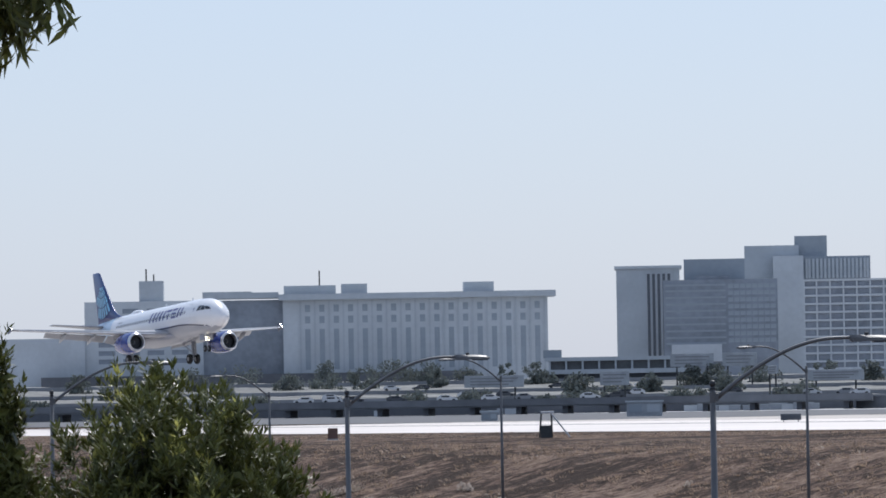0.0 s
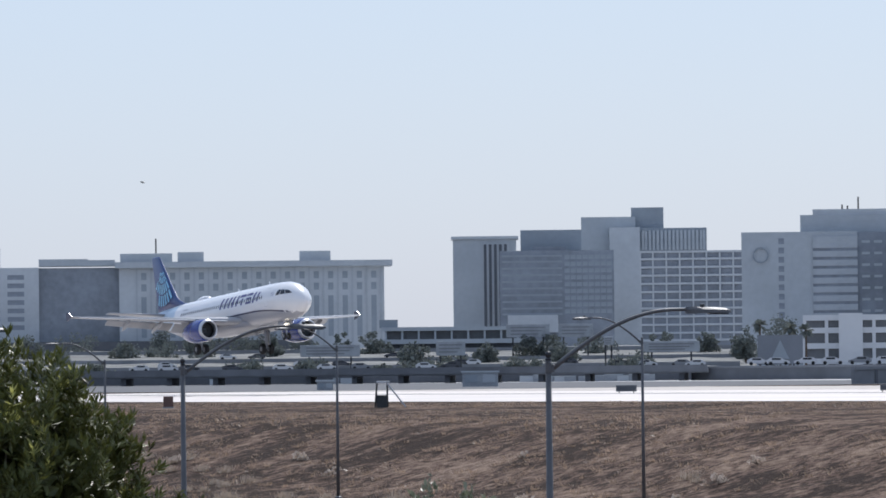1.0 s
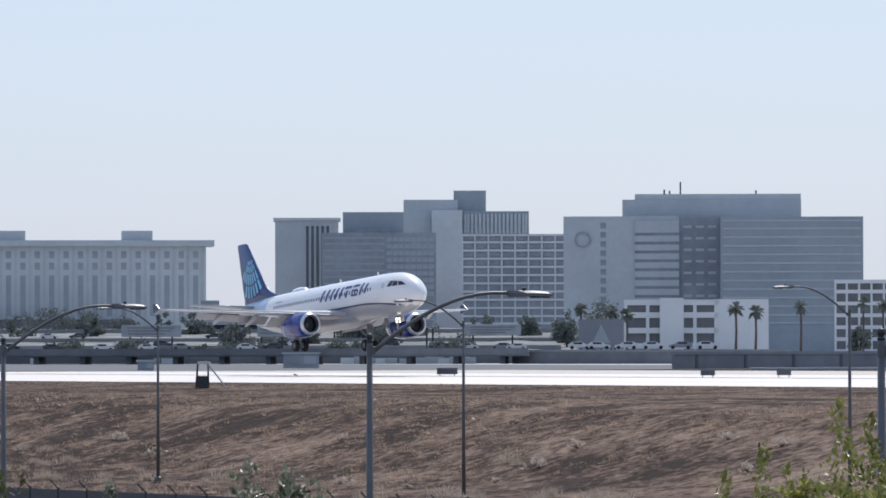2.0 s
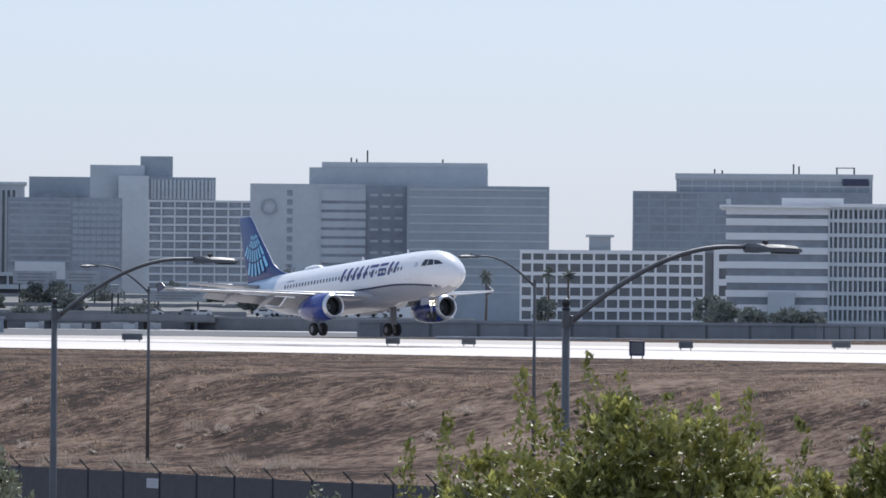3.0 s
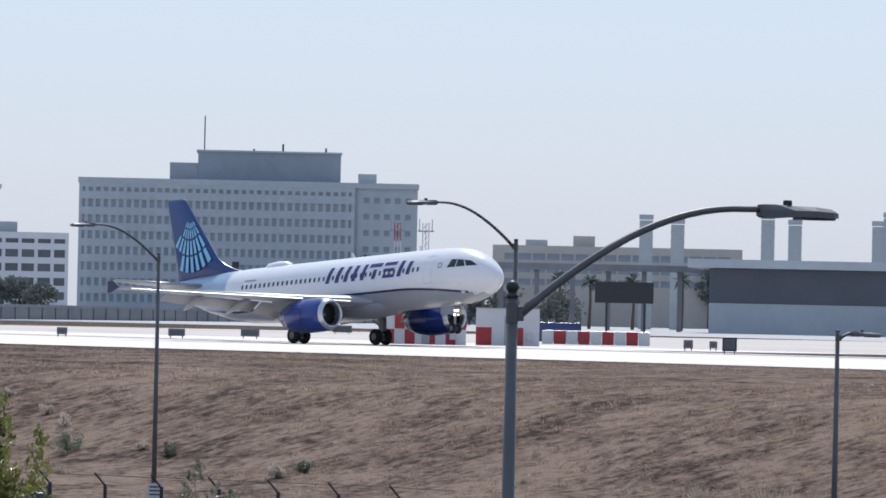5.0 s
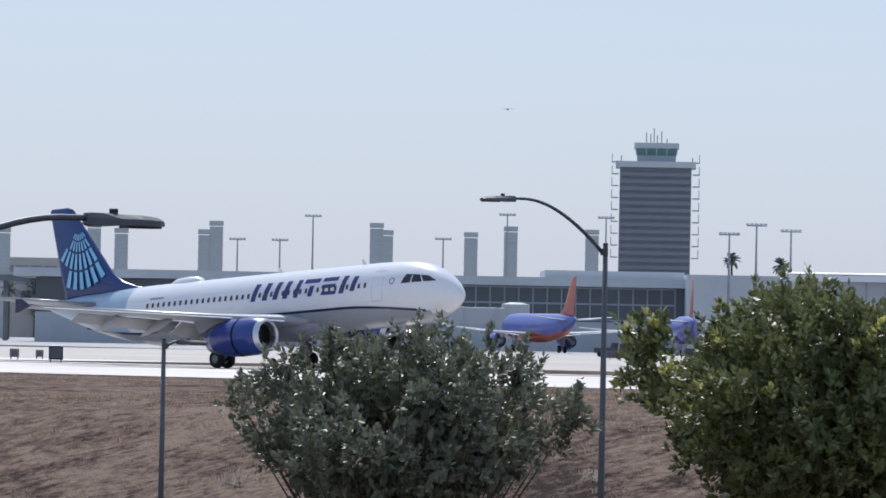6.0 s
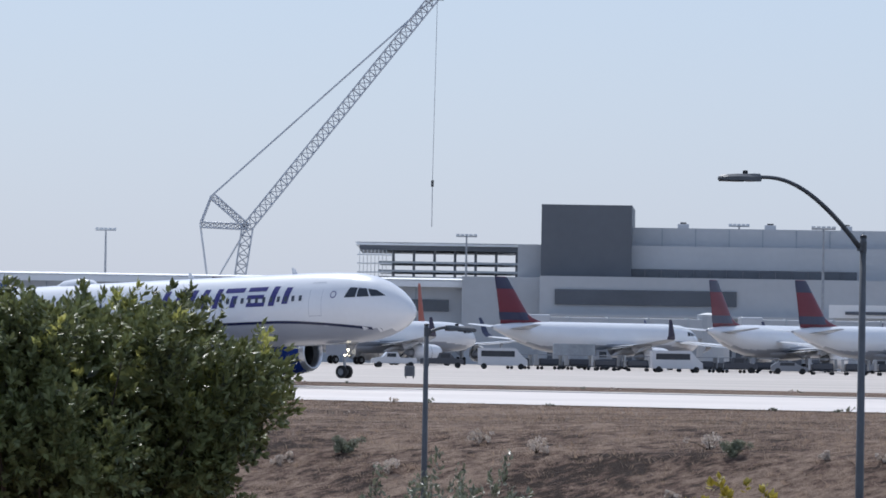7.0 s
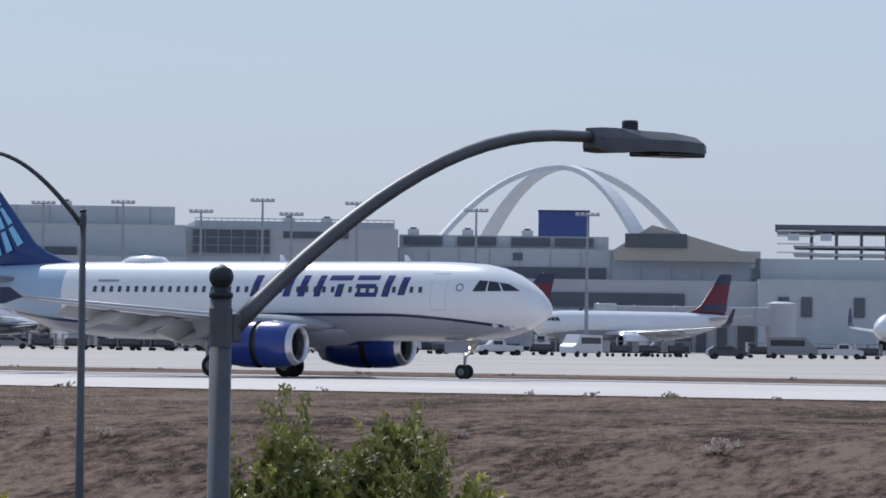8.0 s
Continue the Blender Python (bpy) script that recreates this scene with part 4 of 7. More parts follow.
def crane():
    r = 1150
    t = thing("crawler_crane", "tall grey lattice boom crane", "crane", facing(26.4, r))
    X = lambda c: r * math.tan(radians(c - 26.4))
    Z = lambda e: high(e, r)

    def lattice(name, a, b, w, n, rad):
        a, b = Vector(a), Vector(b)
        d = (b - a).normalized()
        u = Vector((0, 1, 0))
        v = d.cross(u).normalized()
        bm = bmesh.new()
        cs = [w / 2 * (i * u + j * v) for i, j in ((-1, -1), (1, -1), (1, 1), (-1, 1))]
        for c in cs:
            tube(bm, [a + c, b + c], rad, 5)
        for k in range(n):
            p, q = a.lerp(b, k / n), a.lerp(b, (k + 1) / n)
            for i in range(4):
                tube(bm, [p + cs[i], q + cs[(i + 1) % 4]], rad * 0.6, 4, caps=False)
                tube(bm, [p + cs[i], p + cs[(i + 1) % 4]], rad * 0.6, 4, caps=False)
        return part(name, bm, M_CRANE, t)

    foot, knee, tip = (X(26.22), 0, 0.0), (X(26.385), 0, Z(1.09)), (X(28.075), 0, Z(3.24))
    lattice("mast", foot, knee, 2.0, 14, 0.16)
    lattice("boom", knee, tip, 1.8, 36, 0.15)
    lattice("strut", knee, (X(26.05), 0, Z(1.372)), 1.1, 8, 0.16)
    lattice("back_strut", knee, (X(25.95), 0, Z(1.105)), 1.0, 7, 0.16)
    bm = bmesh.new()
    tube(bm, [(X(25.95), 0, Z(1.105)), (X(26.05), 0, Z(1.372))], 0.3, 6)
    part("tie_bar", bm, M_CRANE, t)
    for off in (-0.6, 0.6):
        part("pendant", tube(bmesh.new(), [(X(26.05), off, Z(1.372)), (X(28.06), off, Z(3.22))], 0.16, 5), M_CRANE, t)
    part("back_line", tube(bmesh.new(), [(X(25.95), 0, Z(1.1)), (X(26.02), 0, Z(0.62))], 0.2, 5), M_WALLWHITE, t)
    part("back_line", tube(bmesh.new(), [(X(26.36), 0, Z(1.05)), (X(26.12), 0, Z(0.62))], 0.2, 5), M_WALLWHITE, t)
    part("boom_head", abox(X(28.02), X(28.16), -1, 1, Z(3.21), Z(3.25)), M_DARKMETAL, t)
    part("hoist_line", tube(bmesh.new(), [(X(28.1), 0, Z(3.22)), (X(28.082), 0, Z(1.55))], 0.05, 5), M_GEAR, t)
    part("hook_line", tube(bmesh.new(), [(X(28.082), 0, Z(1.53)), (X(28.082), 0, Z(1.12))], 0.07, 5), M_GEAR, t)
    part("hook_block", abox(X(28.07), X(28.094), -0.4, 0.4, Z(1.49), Z(1.55), bev=0.1), M_DARKMETAL, t)


M_CRANE = mat("grey crane paint", (0.50, 0.51, 0.53), 0.5, 0.1, vary=0.1, scale=1.0)
terminals()
tower()
pylons()
masts()
arches()
crane()


# ---- street lamps ----
def place_z(c, r):
    s, q = r * -math.cos(radians(c + 26)), r * math.sin(radians(c + 26))
    return ground_z(s, q)


def street_lamp(c, r, top, arm_way, label, group, finial, length=3.64, rise=1.11, lean=0.0):
    """Pole with a swept arm and a flat head; arm_way is the compass way of the arm."""
    z0 = place_z(c, r)
    h = top - z0
    t = thing("street_lamp", label, "street lamp", pose(*at(c, r, z0), 0, lean, 90 - arm_way), group)
    part("pole", tube(bmesh.new(), [(0, 0, -0.1), (0, 0, h * 0.5), (0, 0, h - 0.17)], [0.095, 0.074, 0.056], 16), M_POLE, t, smooth=True)
    part("base", spin(bmesh.new(), [(0, 0.2), (0.25, 0.19), (0.3, 0.1)], 16, 'z', caps=True), M_POLE, t)
    bm = bmesh.new()
    if finial:
        spin(bm, [(0, 0.062), (0.025, 0.064), (0.032, 0.05), (0.045, 0.042), (0.058, 0.042), (0.07, 0.052), (0.09, 0.062), (0.11, 0.065), (0.13, 0.062), (0.15, 0.052), (0.165, 0.036), (0.175, 0.01)], 22, 'z', (0, 0, h - 0.175), caps=True)
    else:
        spin(bm, [(0, 0.058), (0.03, 0.06), (0.05, 0.02)], 16, 'z', (0, 0, h - 0.17), caps=True)
    part("finial", bm, M_DARKMETAL, t, "dark cast cap", smooth=True)
    z1 = h - 0.33
    bm = bmesh.new()
    tube(bm, [(0, 0, z1 - 0.1), (0, 0, z1 + 0.1)], 0.061, 16)
    box(bm, 0.05, 0.115, -0.04, 0.04, z1 - 0.075, z1 + 0.075, bev=0.01)
    part("bracket", bm, M_POLE, t, "bolted arm clamp")
    pts, rad = [], []
    reach = length - 0.85
    for i in range(17):
        u = i / 16
        pts.append((0.1 + (reach - 0.1) * u, 0, z1 + rise * math.sin(min(u / 0.9, 1) * math.pi / 2) ** 0.93))
        rad.append(0.045 - 0.014 * u)
    part("arm", tube(bm := bmesh.new(), pts, rad, 12), M_POLE, t, smooth=True)
    zh = z1 + rise
    head = None
    bm = bmesh.new()
    rings = []
    for x, w, lo, hi in ((-0.05, 0.05, -0.06, 0.05), (0.0, 0.09, -0.08, 0.055), (0.12, 0.11, -0.085, 0.055), (0.3, 0.15, -0.07, 0.045), (0.55, 0.17, -0.07, 0.04),
                         (0.75, 0.14, -0.075, 0.02), (0.83, 0.08, -0.07, -0.01), (0.85, 0.02, -0.06, -0.04)):
        rings.append([(reach + x, -w, zh + lo), (reach + x, w, zh + lo), (reach + x, w * 0.95, zh + lo * 0.3 + hi * 0.4), (reach + x, w * 0.5, zh + hi),
                      (reach + x, -w * 0.5, zh + hi), (reach + x, -w * 0.95, zh + lo * 0.3 + hi * 0.4)])
    loft(bm, rings)
    head = part("lamp_head", bm, M_POLE, t, "flat grey lamp head", smooth=False)
    part("lens", abox(reach + 0.4, reach + 0.78, -0.12, 0.12, zh - 0.095, zh - 0.068, bev=0.01), M_GLASS, head, "dark lamp lens")
    part("photocell", spin(bmesh.new(), [(0, 0.046), (0.045, 0.046), (0.056, 0.042), (0.06, 0.02)], 14, 'z', (reach + 0.28, 0, zh + 0.045), caps=True), M_DARKMETAL, head, "round photocell on top")
    return t


for c, r, top in ((-3.6, 185.0, 3.0), (-0.884, 155.0, 2.78), (2.485, 120.0, 2.756), (7.195, 91.0, 2.735), (15.09, 62.0, 2.745), (33.335, 32.5, 2.75)):
    street_lamp(c, r, top, 80, "grey steel street lamp with a long swept arm and ball cap", "street lamps on the near kerb", True, length=3.69 if r < 40 else 3.64, rise=1.085 if r < 40 else 1.11)
for c, r, top in ((-1.6, 345, 3.33), (0.536, 325, 3.9), (3.35, 288, 3.96), (6.904, 255, 4.22), (11.826, 215, 4.39), (15.113, 170, 4.61), (22.141, 140, 4.68), (32.056, 108, 4.61)):
    street_lamp(c, r, top, 260, "slim grey street lamp with a swept arm, below the bank", "street lamps along the bank", False, length=3.3, rise=1.14)
street_lamp(28.049, 150, high(0.274, 150), 80, "short slim street lamp below the bank", "street lamps along the bank", False, length=1.5, rise=0.12)
street_lamp(18.09, 165, high(-0.03, 165), 80, "short slim street lamp below the bank", "street lamps along the bank", False, length=1.3, rise=0.12)


# ---- trees and bushes ----
def leaf_cloud(rng, centres, per, spread, size, narrow, up=0.0):
    """Leaves as folded quads scattered round many centres."""
    n = len(centres) * per
    c = np.repeat(np.asarray(centres), per, axis=0)
    off = rng.normal(size=(n, 3))
    off *= spread * rng.uniform(0, 1, (n, 1)) ** 0.4 / np.linalg.norm(off, axis=1)[:, None]
    p = c + off
    a = rng.normal(size=(n, 3))
    a[:, 2] += up
    a /= np.linalg.norm(a, axis=1)[:, None]
    b = rng.normal(size=(n, 3))
    b -= a * np.sum(a * b, axis=1)[:, None]
    b /= np.linalg.norm(b, axis=1)[:, None]
    nrm = np.cross(a, b)
    s = size * rng.uniform(0.6, 1.3, (n, 1))
    w = s * narrow
    v = np.stack([p - a * s * 0.5, p + b * w * 0.5 + nrm * w * 0.12, p + a * s * 0.5, p - b * w * 0.5 + nrm * w * 0.12], axis=1).reshape(-1, 3)
    return v


def leafy_shoots(rng, cen, mid, per, spread, size, narrow, upright):
    """Short shoots that grow out and up from each clump, with whorls of leaves round their tips."""
    count = max(per // 14, 3)
    c = np.repeat(np.asarray(cen), count, axis=0)
    n = len(c)
    d = c - mid
    d /= np.linalg.norm(d, axis=1)[:, None] + 1e-6
    d = 0.7 * d + rng.normal(0, 0.45, (n, 3))
    d[:, 2] += upright
    d /= np.linalg.norm(d, axis=1)[:, None]
    c = c + rng.normal(0, spread * 0.42, (n, 3))
    length = spread * rng.uniform(0.5, 1.2, (n, 1))
    each = 14
    c, d, length = (np.repeat(x, each, axis=0) for x in (c, d, length))
    n = len(c)
    k = rng.uniform(0, 1, (n, 1)) ** 0.6
    out = rng.normal(size=(n, 3))
    out -= d * np.sum(out * d, axis=1)[:, None]
    out /= np.linalg.norm(out, axis=1)[:, None]
    a = out * (1.1 - 0.6 * k) + d * (0.25 + 0.7 * k)
    a /= np.linalg.norm(a, axis=1)[:, None]
    b = np.cross(a, d) + rng.normal(0, 0.25, (n, 3))
    b -= a * np.sum(a * b, axis=1)[:, None]
    b /= np.linalg.norm(b, axis=1)[:, None] + 1e-6
    s = size * rng.uniform(0.65, 1.25, (n, 1))
    w = s * narrow
    nrm = np.cross(a, b)
    p = c + d * length * k + a * s * 0.5
    return np.stack([p - a * s * 0.5, p + b * w * 0.5 + nrm * w * 0.12, p + a * s * 0.5, p - b * w * 0.5 + nrm * w * 0.12], axis=1).reshape(-1, 3)


def tree(name, label, category, c, r, width, z_low, z_top, leaf, size, narrow, shape, seed, clumps, per, spread, group="", lean=0.0, trunk=0.12, bump=0.35, stems=1, shoots=0, upright=0.6, peaks=(), young=0, lobed=0.74):
    """Trunk, limbs that end in the crown's clumps, and leaves round the limb ends."""
    rng = np.random.default_rng(seed)
    z0 = place_z(c, r)
    t = thing(name, label, category, facing(c, r, z0), group)
    lo, hi = z_low - z0, z_top - z0
    cen = []
    while len(cen) < clumps:
        u = rng.uniform(-1, 1, 3)
        k = (u[2] + 1) / 2
        if shape == "ball":
            lim = 1.0 - abs(u[2]) ** 2.2
            lim = math.sqrt(max(lim, 0))
        elif shape == "cone":
            lim = (1 - k) ** 0.75 * (0.9 + 0.1 * math.sin(7 * k))
        else:
            lim = math.sqrt(max(1 - k ** 1.7, 0))
        ang = math.atan2(u[1], u[0])
        lim *= 1 + bump * noise.noise((math.cos(ang) * 1.7, math.sin(ang) * 1.7, k * 3 + seed))
        rad = math.hypot(u[0], u[1])
        if rad > lim or rad < lim * 0.35 and rng.random() < 0.7:
            continue
        top = hi + 0.16 * (hi - lo) * (noise.noise((u[0] * 2.6, u[1] * 2.6, seed * 1.7)) - 0.2)
        cen.append((u[0] * width / 2 + lean * k, u[1] * width / 2, lo + k * (top - lo)))
    cen = np.array(cen)
    # draw the clumps together into lobes, with gaps between
    lobes = cen[rng.permutation(len(cen))[:max(len(cen) // 11, 6)]]
    near = lobes[np.argmin(((cen[:, None, :] - lobes[None]) ** 2).sum(axis=2), axis=1)]
    cen = near + (cen - near) * lobed
    bm = bmesh.new()
    for k in range(stems):
        sx, sy = (k - (stems - 1) / 2) * width * 0.1, rng.uniform(-0.1, 0.1) * width
        tube(bm, [(sx * 0.3, sy * 0.3, -0.1), (sx * 0.7 + 0.04 * width * rng.normal() * 0.3, sy * 0.6, lo * 0.6 + 0.05), (sx + 0.05 * width * rng.normal(), sy, lo + (hi - lo) * 0.45)],
             [trunk, trunk * 0.8, trunk * 0.35], 9)
    part("trunk", bm, M_BARK, t)
    bm = bmesh.new()
    for p in cen[::max(1, len(cen) // 70)]:
        s = Vector((p[0] * 0.06, p[1] * 0.06, max(0.1, lo * 0.8 + (p[2] - lo) * 0.25)))
        e = Vector(p)
        mid = s.lerp(e, 0.5) + Vector((0, 0, -0.08 * (e - s).length))
        tube(bm, [s, mid, e], [trunk * 0.4, trunk * 0.22, trunk * 0.06], 5)
    part("branching", bm, M_BARK, t)
    mid_crown = np.array((0, 0, lo + 0.35 * (hi - lo)))
    v = leafy_shoots(rng, cen, mid_crown, per, spread, size, narrow, upright)
    core = cen * np.array((0.66, 0.66, 1)) - np.array((0, 0, 0.13 * (hi - lo)))
    v = np.concatenate([v, leaf_cloud(rng, core, max(per // 4, 6), spread * 1.3, size * 1.8, 0.6, 0.2)])
    for pc, pel in peaks:
        px, pz = r * radians(pc - c), high(pel, r) - z0
        k = int(9 + 5 * rng.random())
        stem = [(px + 0.02 * math.sin(i * 1.3), -0.1, pz - 0.62 + 0.62 * i / (k - 1)) for i in range(k)]
        for i, p in enumerate(stem):
            v = np.concatenate([v, leaf_cloud(rng, [p], 15, 0.045 + 0.10 * (1 - i / (k - 1)), size, narrow, 1.3)])
    if shoots:
        tops = cen[np.argsort(-cen[:, 2] - 0.5 * (hi - lo) * (1 - (cen[:, 0] / width * 2) ** 2) * -0.8)][:shoots * 3:3]
        line = [(p[0] + 0.01 * k, p[1], p[2] + spread * 0.6 + k * 0.045) for p in tops for k in range(int(2 + 6 * abs(p[0] * 7 % 1)))]
        v = np.concatenate([v, leaf_cloud(rng, line, 10, 0.06, size, narrow, 1.2)])
    me = bpy.data.meshes.new("crown")
    me.from_pydata(v.tolist(), [], np.arange(len(v)).reshape(-1, 4).tolist())
    me.materials.append(leaf)
    ob = new("crown", me)
    ob.parent = t
    # tips on the upper clumps, with sunlight put into their colour
    if young:
        outer = cen[np.argsort(-(cen[:, 2] - lo) - 0.35 * np.abs(cen[:, 0]))]
        pick = outer[:int(len(outer) * 0.6)][rng.permutation(int(len(outer) * 0.6))[:young]] + np.array((0, 0, spread * 0.7))
        vy = leafy_shoots(rng, pick, mid_crown, 28, spread * 0.7, size, narrow, upright)
        my = bpy.data.meshes.new("young_leaves")
        my.from_pydata(vy.tolist(), [], np.arange(len(vy)).reshape(-1, 4).tolist())
        my.materials.append(M_LEAF_SUNTIP)
        tips = new("young_leaves", my)
        tips.parent = t
        tips["label"] = "yellow-green young leaves, brightened as sunlit tips"
    return t


def w_of(c0, c1, r):
    return r * radians(c1 - c0)


tree("conifer", "dark dense upright tree", "tree", -4.12, 60, 1.25, high(-1.9, 60), high(1.2, 60), M_LEAF_DARK, 0.085, 0.28, "cone", 3, 260, 112, 0.17, trunk=0.08, upright=1.4)
tree("bush", "rounded dark green bush with narrow leaves", "bush", -2.42, 55, w_of(-4.0, -0.8, 55), high(-2.6, 55), high(0.36, 55), M_LEAF_DARK, 0.10, 0.24, "dome", 4, 460, 126, 0.2, trunk=0.07, shoots=60, upright=1.6, young=26, lobed=0.97)
tree("bush", "broad shrub with glossy yellow-green leaves", "bush", 7.8, 40, w_of(5.4, 10.2, 40), high(-3.2, 40), high(-0.86, 40), M_LEAF_GREEN, 0.056, 0.46, "dome", 14, 470, 168, 0.15, trunk=0.05, stems=3, bump=0.4, shoots=60, upright=0.9, young=170,
     peaks=((6.80, -0.485), (7.43, -0.33), (7.74, -0.5), (8.15, -0.70), (8.88, -0.66), (9.37, -0.88), (6.1, -0.9), (5.75, -1.15), (7.1, -0.62), (8.5, -0.82)))
tree("bush", "lower shrub with glossy yellow-green leaves", "bush", 10.0, 41, w_of(8.9, 11.1, 41), high(-3.2, 41), high(-1.1, 41), M_LEAF_GREEN, 0.056, 0.46, "dome", 15, 170, 154, 0.14, trunk=0.05, stems=2, bump=0.5, shoots=30, upright=0.9, young=60,
     peaks=((9.94, -1.0), (10.3, -1.05), (10.75, -1.15)))
tree("bush", "low shrub with dark green leaves", "bush", 1.2, 44, w_of(-0.5, 2.9, 44), high(-3.4, 44), high(-1.1, 44), M_LEAF_OLIVE, 0.06, 0.45, "dome", 12, 300, 98, 0.14, trunk=0.05, shoots=24)
tree("tree", "grey-green open tree with slender branches", "tree", 20.3, 62, w_of(18.65, 21.9, 62), high(-1.65, 62), high(0.06, 62), M_LEAF_OLIVE, 0.078, 0.42, "ball", 26, 270, 112, 0.17, trunk=0.07, stems=3, bump=0.35, shoots=30, peaks=((21.1, 0.1), (19.4, -0.2)))
tree("tree", "dense round tree with glossy dark leaves", "tree", 24.55, 52, w_of(22.5, 26.68, 52), high(-1.8, 52), high(0.45, 52), M_LEAF_MID, 0.078, 0.46, "ball", 22, 560, 182, 0.21, trunk=0.1, stems=2, bump=0.42, shoots=50, young=50)
tree("bush", "leafy green shrub with upright shoots", "bush", 34.5, 38, w_of(32.5, 36.4, 38), high(-3.0, 38), high(-0.95, 38), M_LEAF_GREEN, 0.052, 0.46, "dome", 36, 300, 140, 0.14, trunk=0.05, stems=3, bump=0.35, shoots=40, upright=0.9, young=80,
     peaks=((33.91, -0.53), (33.78, -0.68), (34.12, -0.62), (35.26, -0.88), (35.4, -0.95), (33.4, -0.95)))
tree("bush", "thin twiggy bush with sparse leaves", "bush", 28.3, 45, w_of(26.9, 29.7, 45), high(-2.6, 45), high(-0.98, 45), M_LEAF_OLIVE, 0.05, 0.4, "dome", 32, 90, 22, 0.13, trunk=0.03, stems=3, shoots=20)
tree("bush", "low bush with yellow leaf tips", "bush", 31.0, 45, w_of(29.7, 32.4, 45), high(-2.6, 45), high(-1.15, 45), M_LEAF_YELLOW, 0.06, 0.5, "dome", 33, 120, 40, 0.12, trunk=0.03, stems=3)
tree("bush", "dark shrub tops by the fence", "bush", 12.4, 60, w_of(11.9, 12.9, 60), high(-2.9, 60), high(-1.42, 60), M_LEAF_OLIVE, 0.06, 0.4, "dome", 34, 60, 40, 0.12, trunk=0.03, shoots=10)
tree("bush", "dark shrub tops by the fence", "bush", 4.9, 60, w_of(4.3, 5.4, 60), high(-2.9, 60), high(-1.5, 60), M_LEAF_OLIVE, 0.06, 0.4, "dome", 35, 60, 40, 0.12, trunk=0.03, shoots=10)


def overhang():
    """A tree beside the eye whose hanging leaf tips enter the view from above."""
    rng = np.random.default_rng(5)
    c, r = -4.75, 24.0
    z0 = place_z(c, r)
    t = thing("tree", "tall tree with hanging dark narrow leaves", "tree", facing(c, r, z0))
    h = high(3.45, r) - z0
    part("trunk", tube(bmesh.new(), [(-0.9, 0, -0.1), (-0.8, 0, h * 0.6), (-0.6, 0, h + 1.2)], [0.16, 0.13, 0.07], 10), M_BARK, t)
    bm = bmesh.new()
    cen = []
    for k in range(16):
        e = Vector((rng.uniform(-0.5, 0.66), rng.uniform(-0.5, 0.5), h + rng.uniform(0.0, 0.9)))
        tube(bm, [(-0.7, 0, h + 0.3), ((e.x - 0.7) / 2, e.y / 2, e.z + 0.3), e], [0.03, 0.018, 0.006], 5)
        cen += [e + Vector((rng.uniform(-0.1, 0.1), 0, -0.07 * j)) for j in range(5)]
    part("branching", bm, M_BARK, t)
    v = leaf_cloud(rng, [tuple(p) for p in cen], 70, 0.13, 0.11, 0.2, -1.4)
    me = bpy.data.meshes.new("crown")
    me.from_pydata(v.tolist(), [], np.arange(len(v)).reshape(-1, 4).tolist())
    me.materials.append(M_LEAF_DARK)
    new("crown", me).parent = t


overhang()


# ---- the landing airliner ----
FUS = ((17.71, 0.02, 3.60), (17.62, 0.28, 3.61), (17.4, 0.54, 3.64), (17.0, 0.87, 3.70), (16.5, 1.17, 3.78), (15.8, 1.48, 3.86), (15.0, 1.72, 3.93), (14.0, 1.87, 3.97),
       (12.6, 1.95, 3.98), (11.0, 1.975, 4.0), (0.0, 1.975, 4.0), (-7.0, 1.975, 4.0), (-9.5, 1.90, 4.06), (-12.0, 1.68, 4.24), (-14.5, 1.32, 4.5), (-16.5, 0.98, 4.80),
       (-18.3, 0.58, 5.05), (-19.4, 0.33, 5.18), (-19.86, 0.16, 5.22))


def fus_at(x):
    for (x0, r0, z0), (x1, r1, z1) in zip(FUS, FUS[1:]):
        if x1 <= x <= x0:
            k = (x0 - x) / (x0 - x1)
            return r0 + (r1 - r0) * k, z0 + (z1 - z0) * k
    return FUS[-1][1:]


def skin(x, z, side=-1, out=0.012):
    """The point on the fuselage's side at height z; side -1 is starboard."""
    r, zc = fus_at(x)
    k = (z - zc) / (r * 1.048)
    return Vector((x, side * (r + out) * math.sqrt(max(1 - k * k, 0.0)), z))


def cheat(x):
    """Height of the waterline stripe along the fuselage."""
    return 3.29 - 0.68 * (max(0, x - 9) / 7.4) ** 1.6 - 0.5 * max(0, (2 - x) / 12) ** 1.2 + 1.6 * max(0, (-9 - x) / 9) ** 1.4


def patch(bm, x0, x1, z0, z1, side=-1, out=0.012, slant=0.0, nx=3, nz=3, mi=0):
    """A plate that lies on the fuselage's side."""
    vs = [[bm.verts.new(skin(x0 + (x1 - x0) * i / nx + slant * k / nz * (z1 - z0), z0 + (z1 - z0) * k / nz, side, out)) for i in range(nx + 1)] for k in range(nz + 1)]
    for k in range(nz):
        for i in range(nx):
            bm.faces.new((vs[k][i], vs[k][i + 1], vs[k + 1][i + 1], vs[k + 1][i])).material_index = mi
    return bm


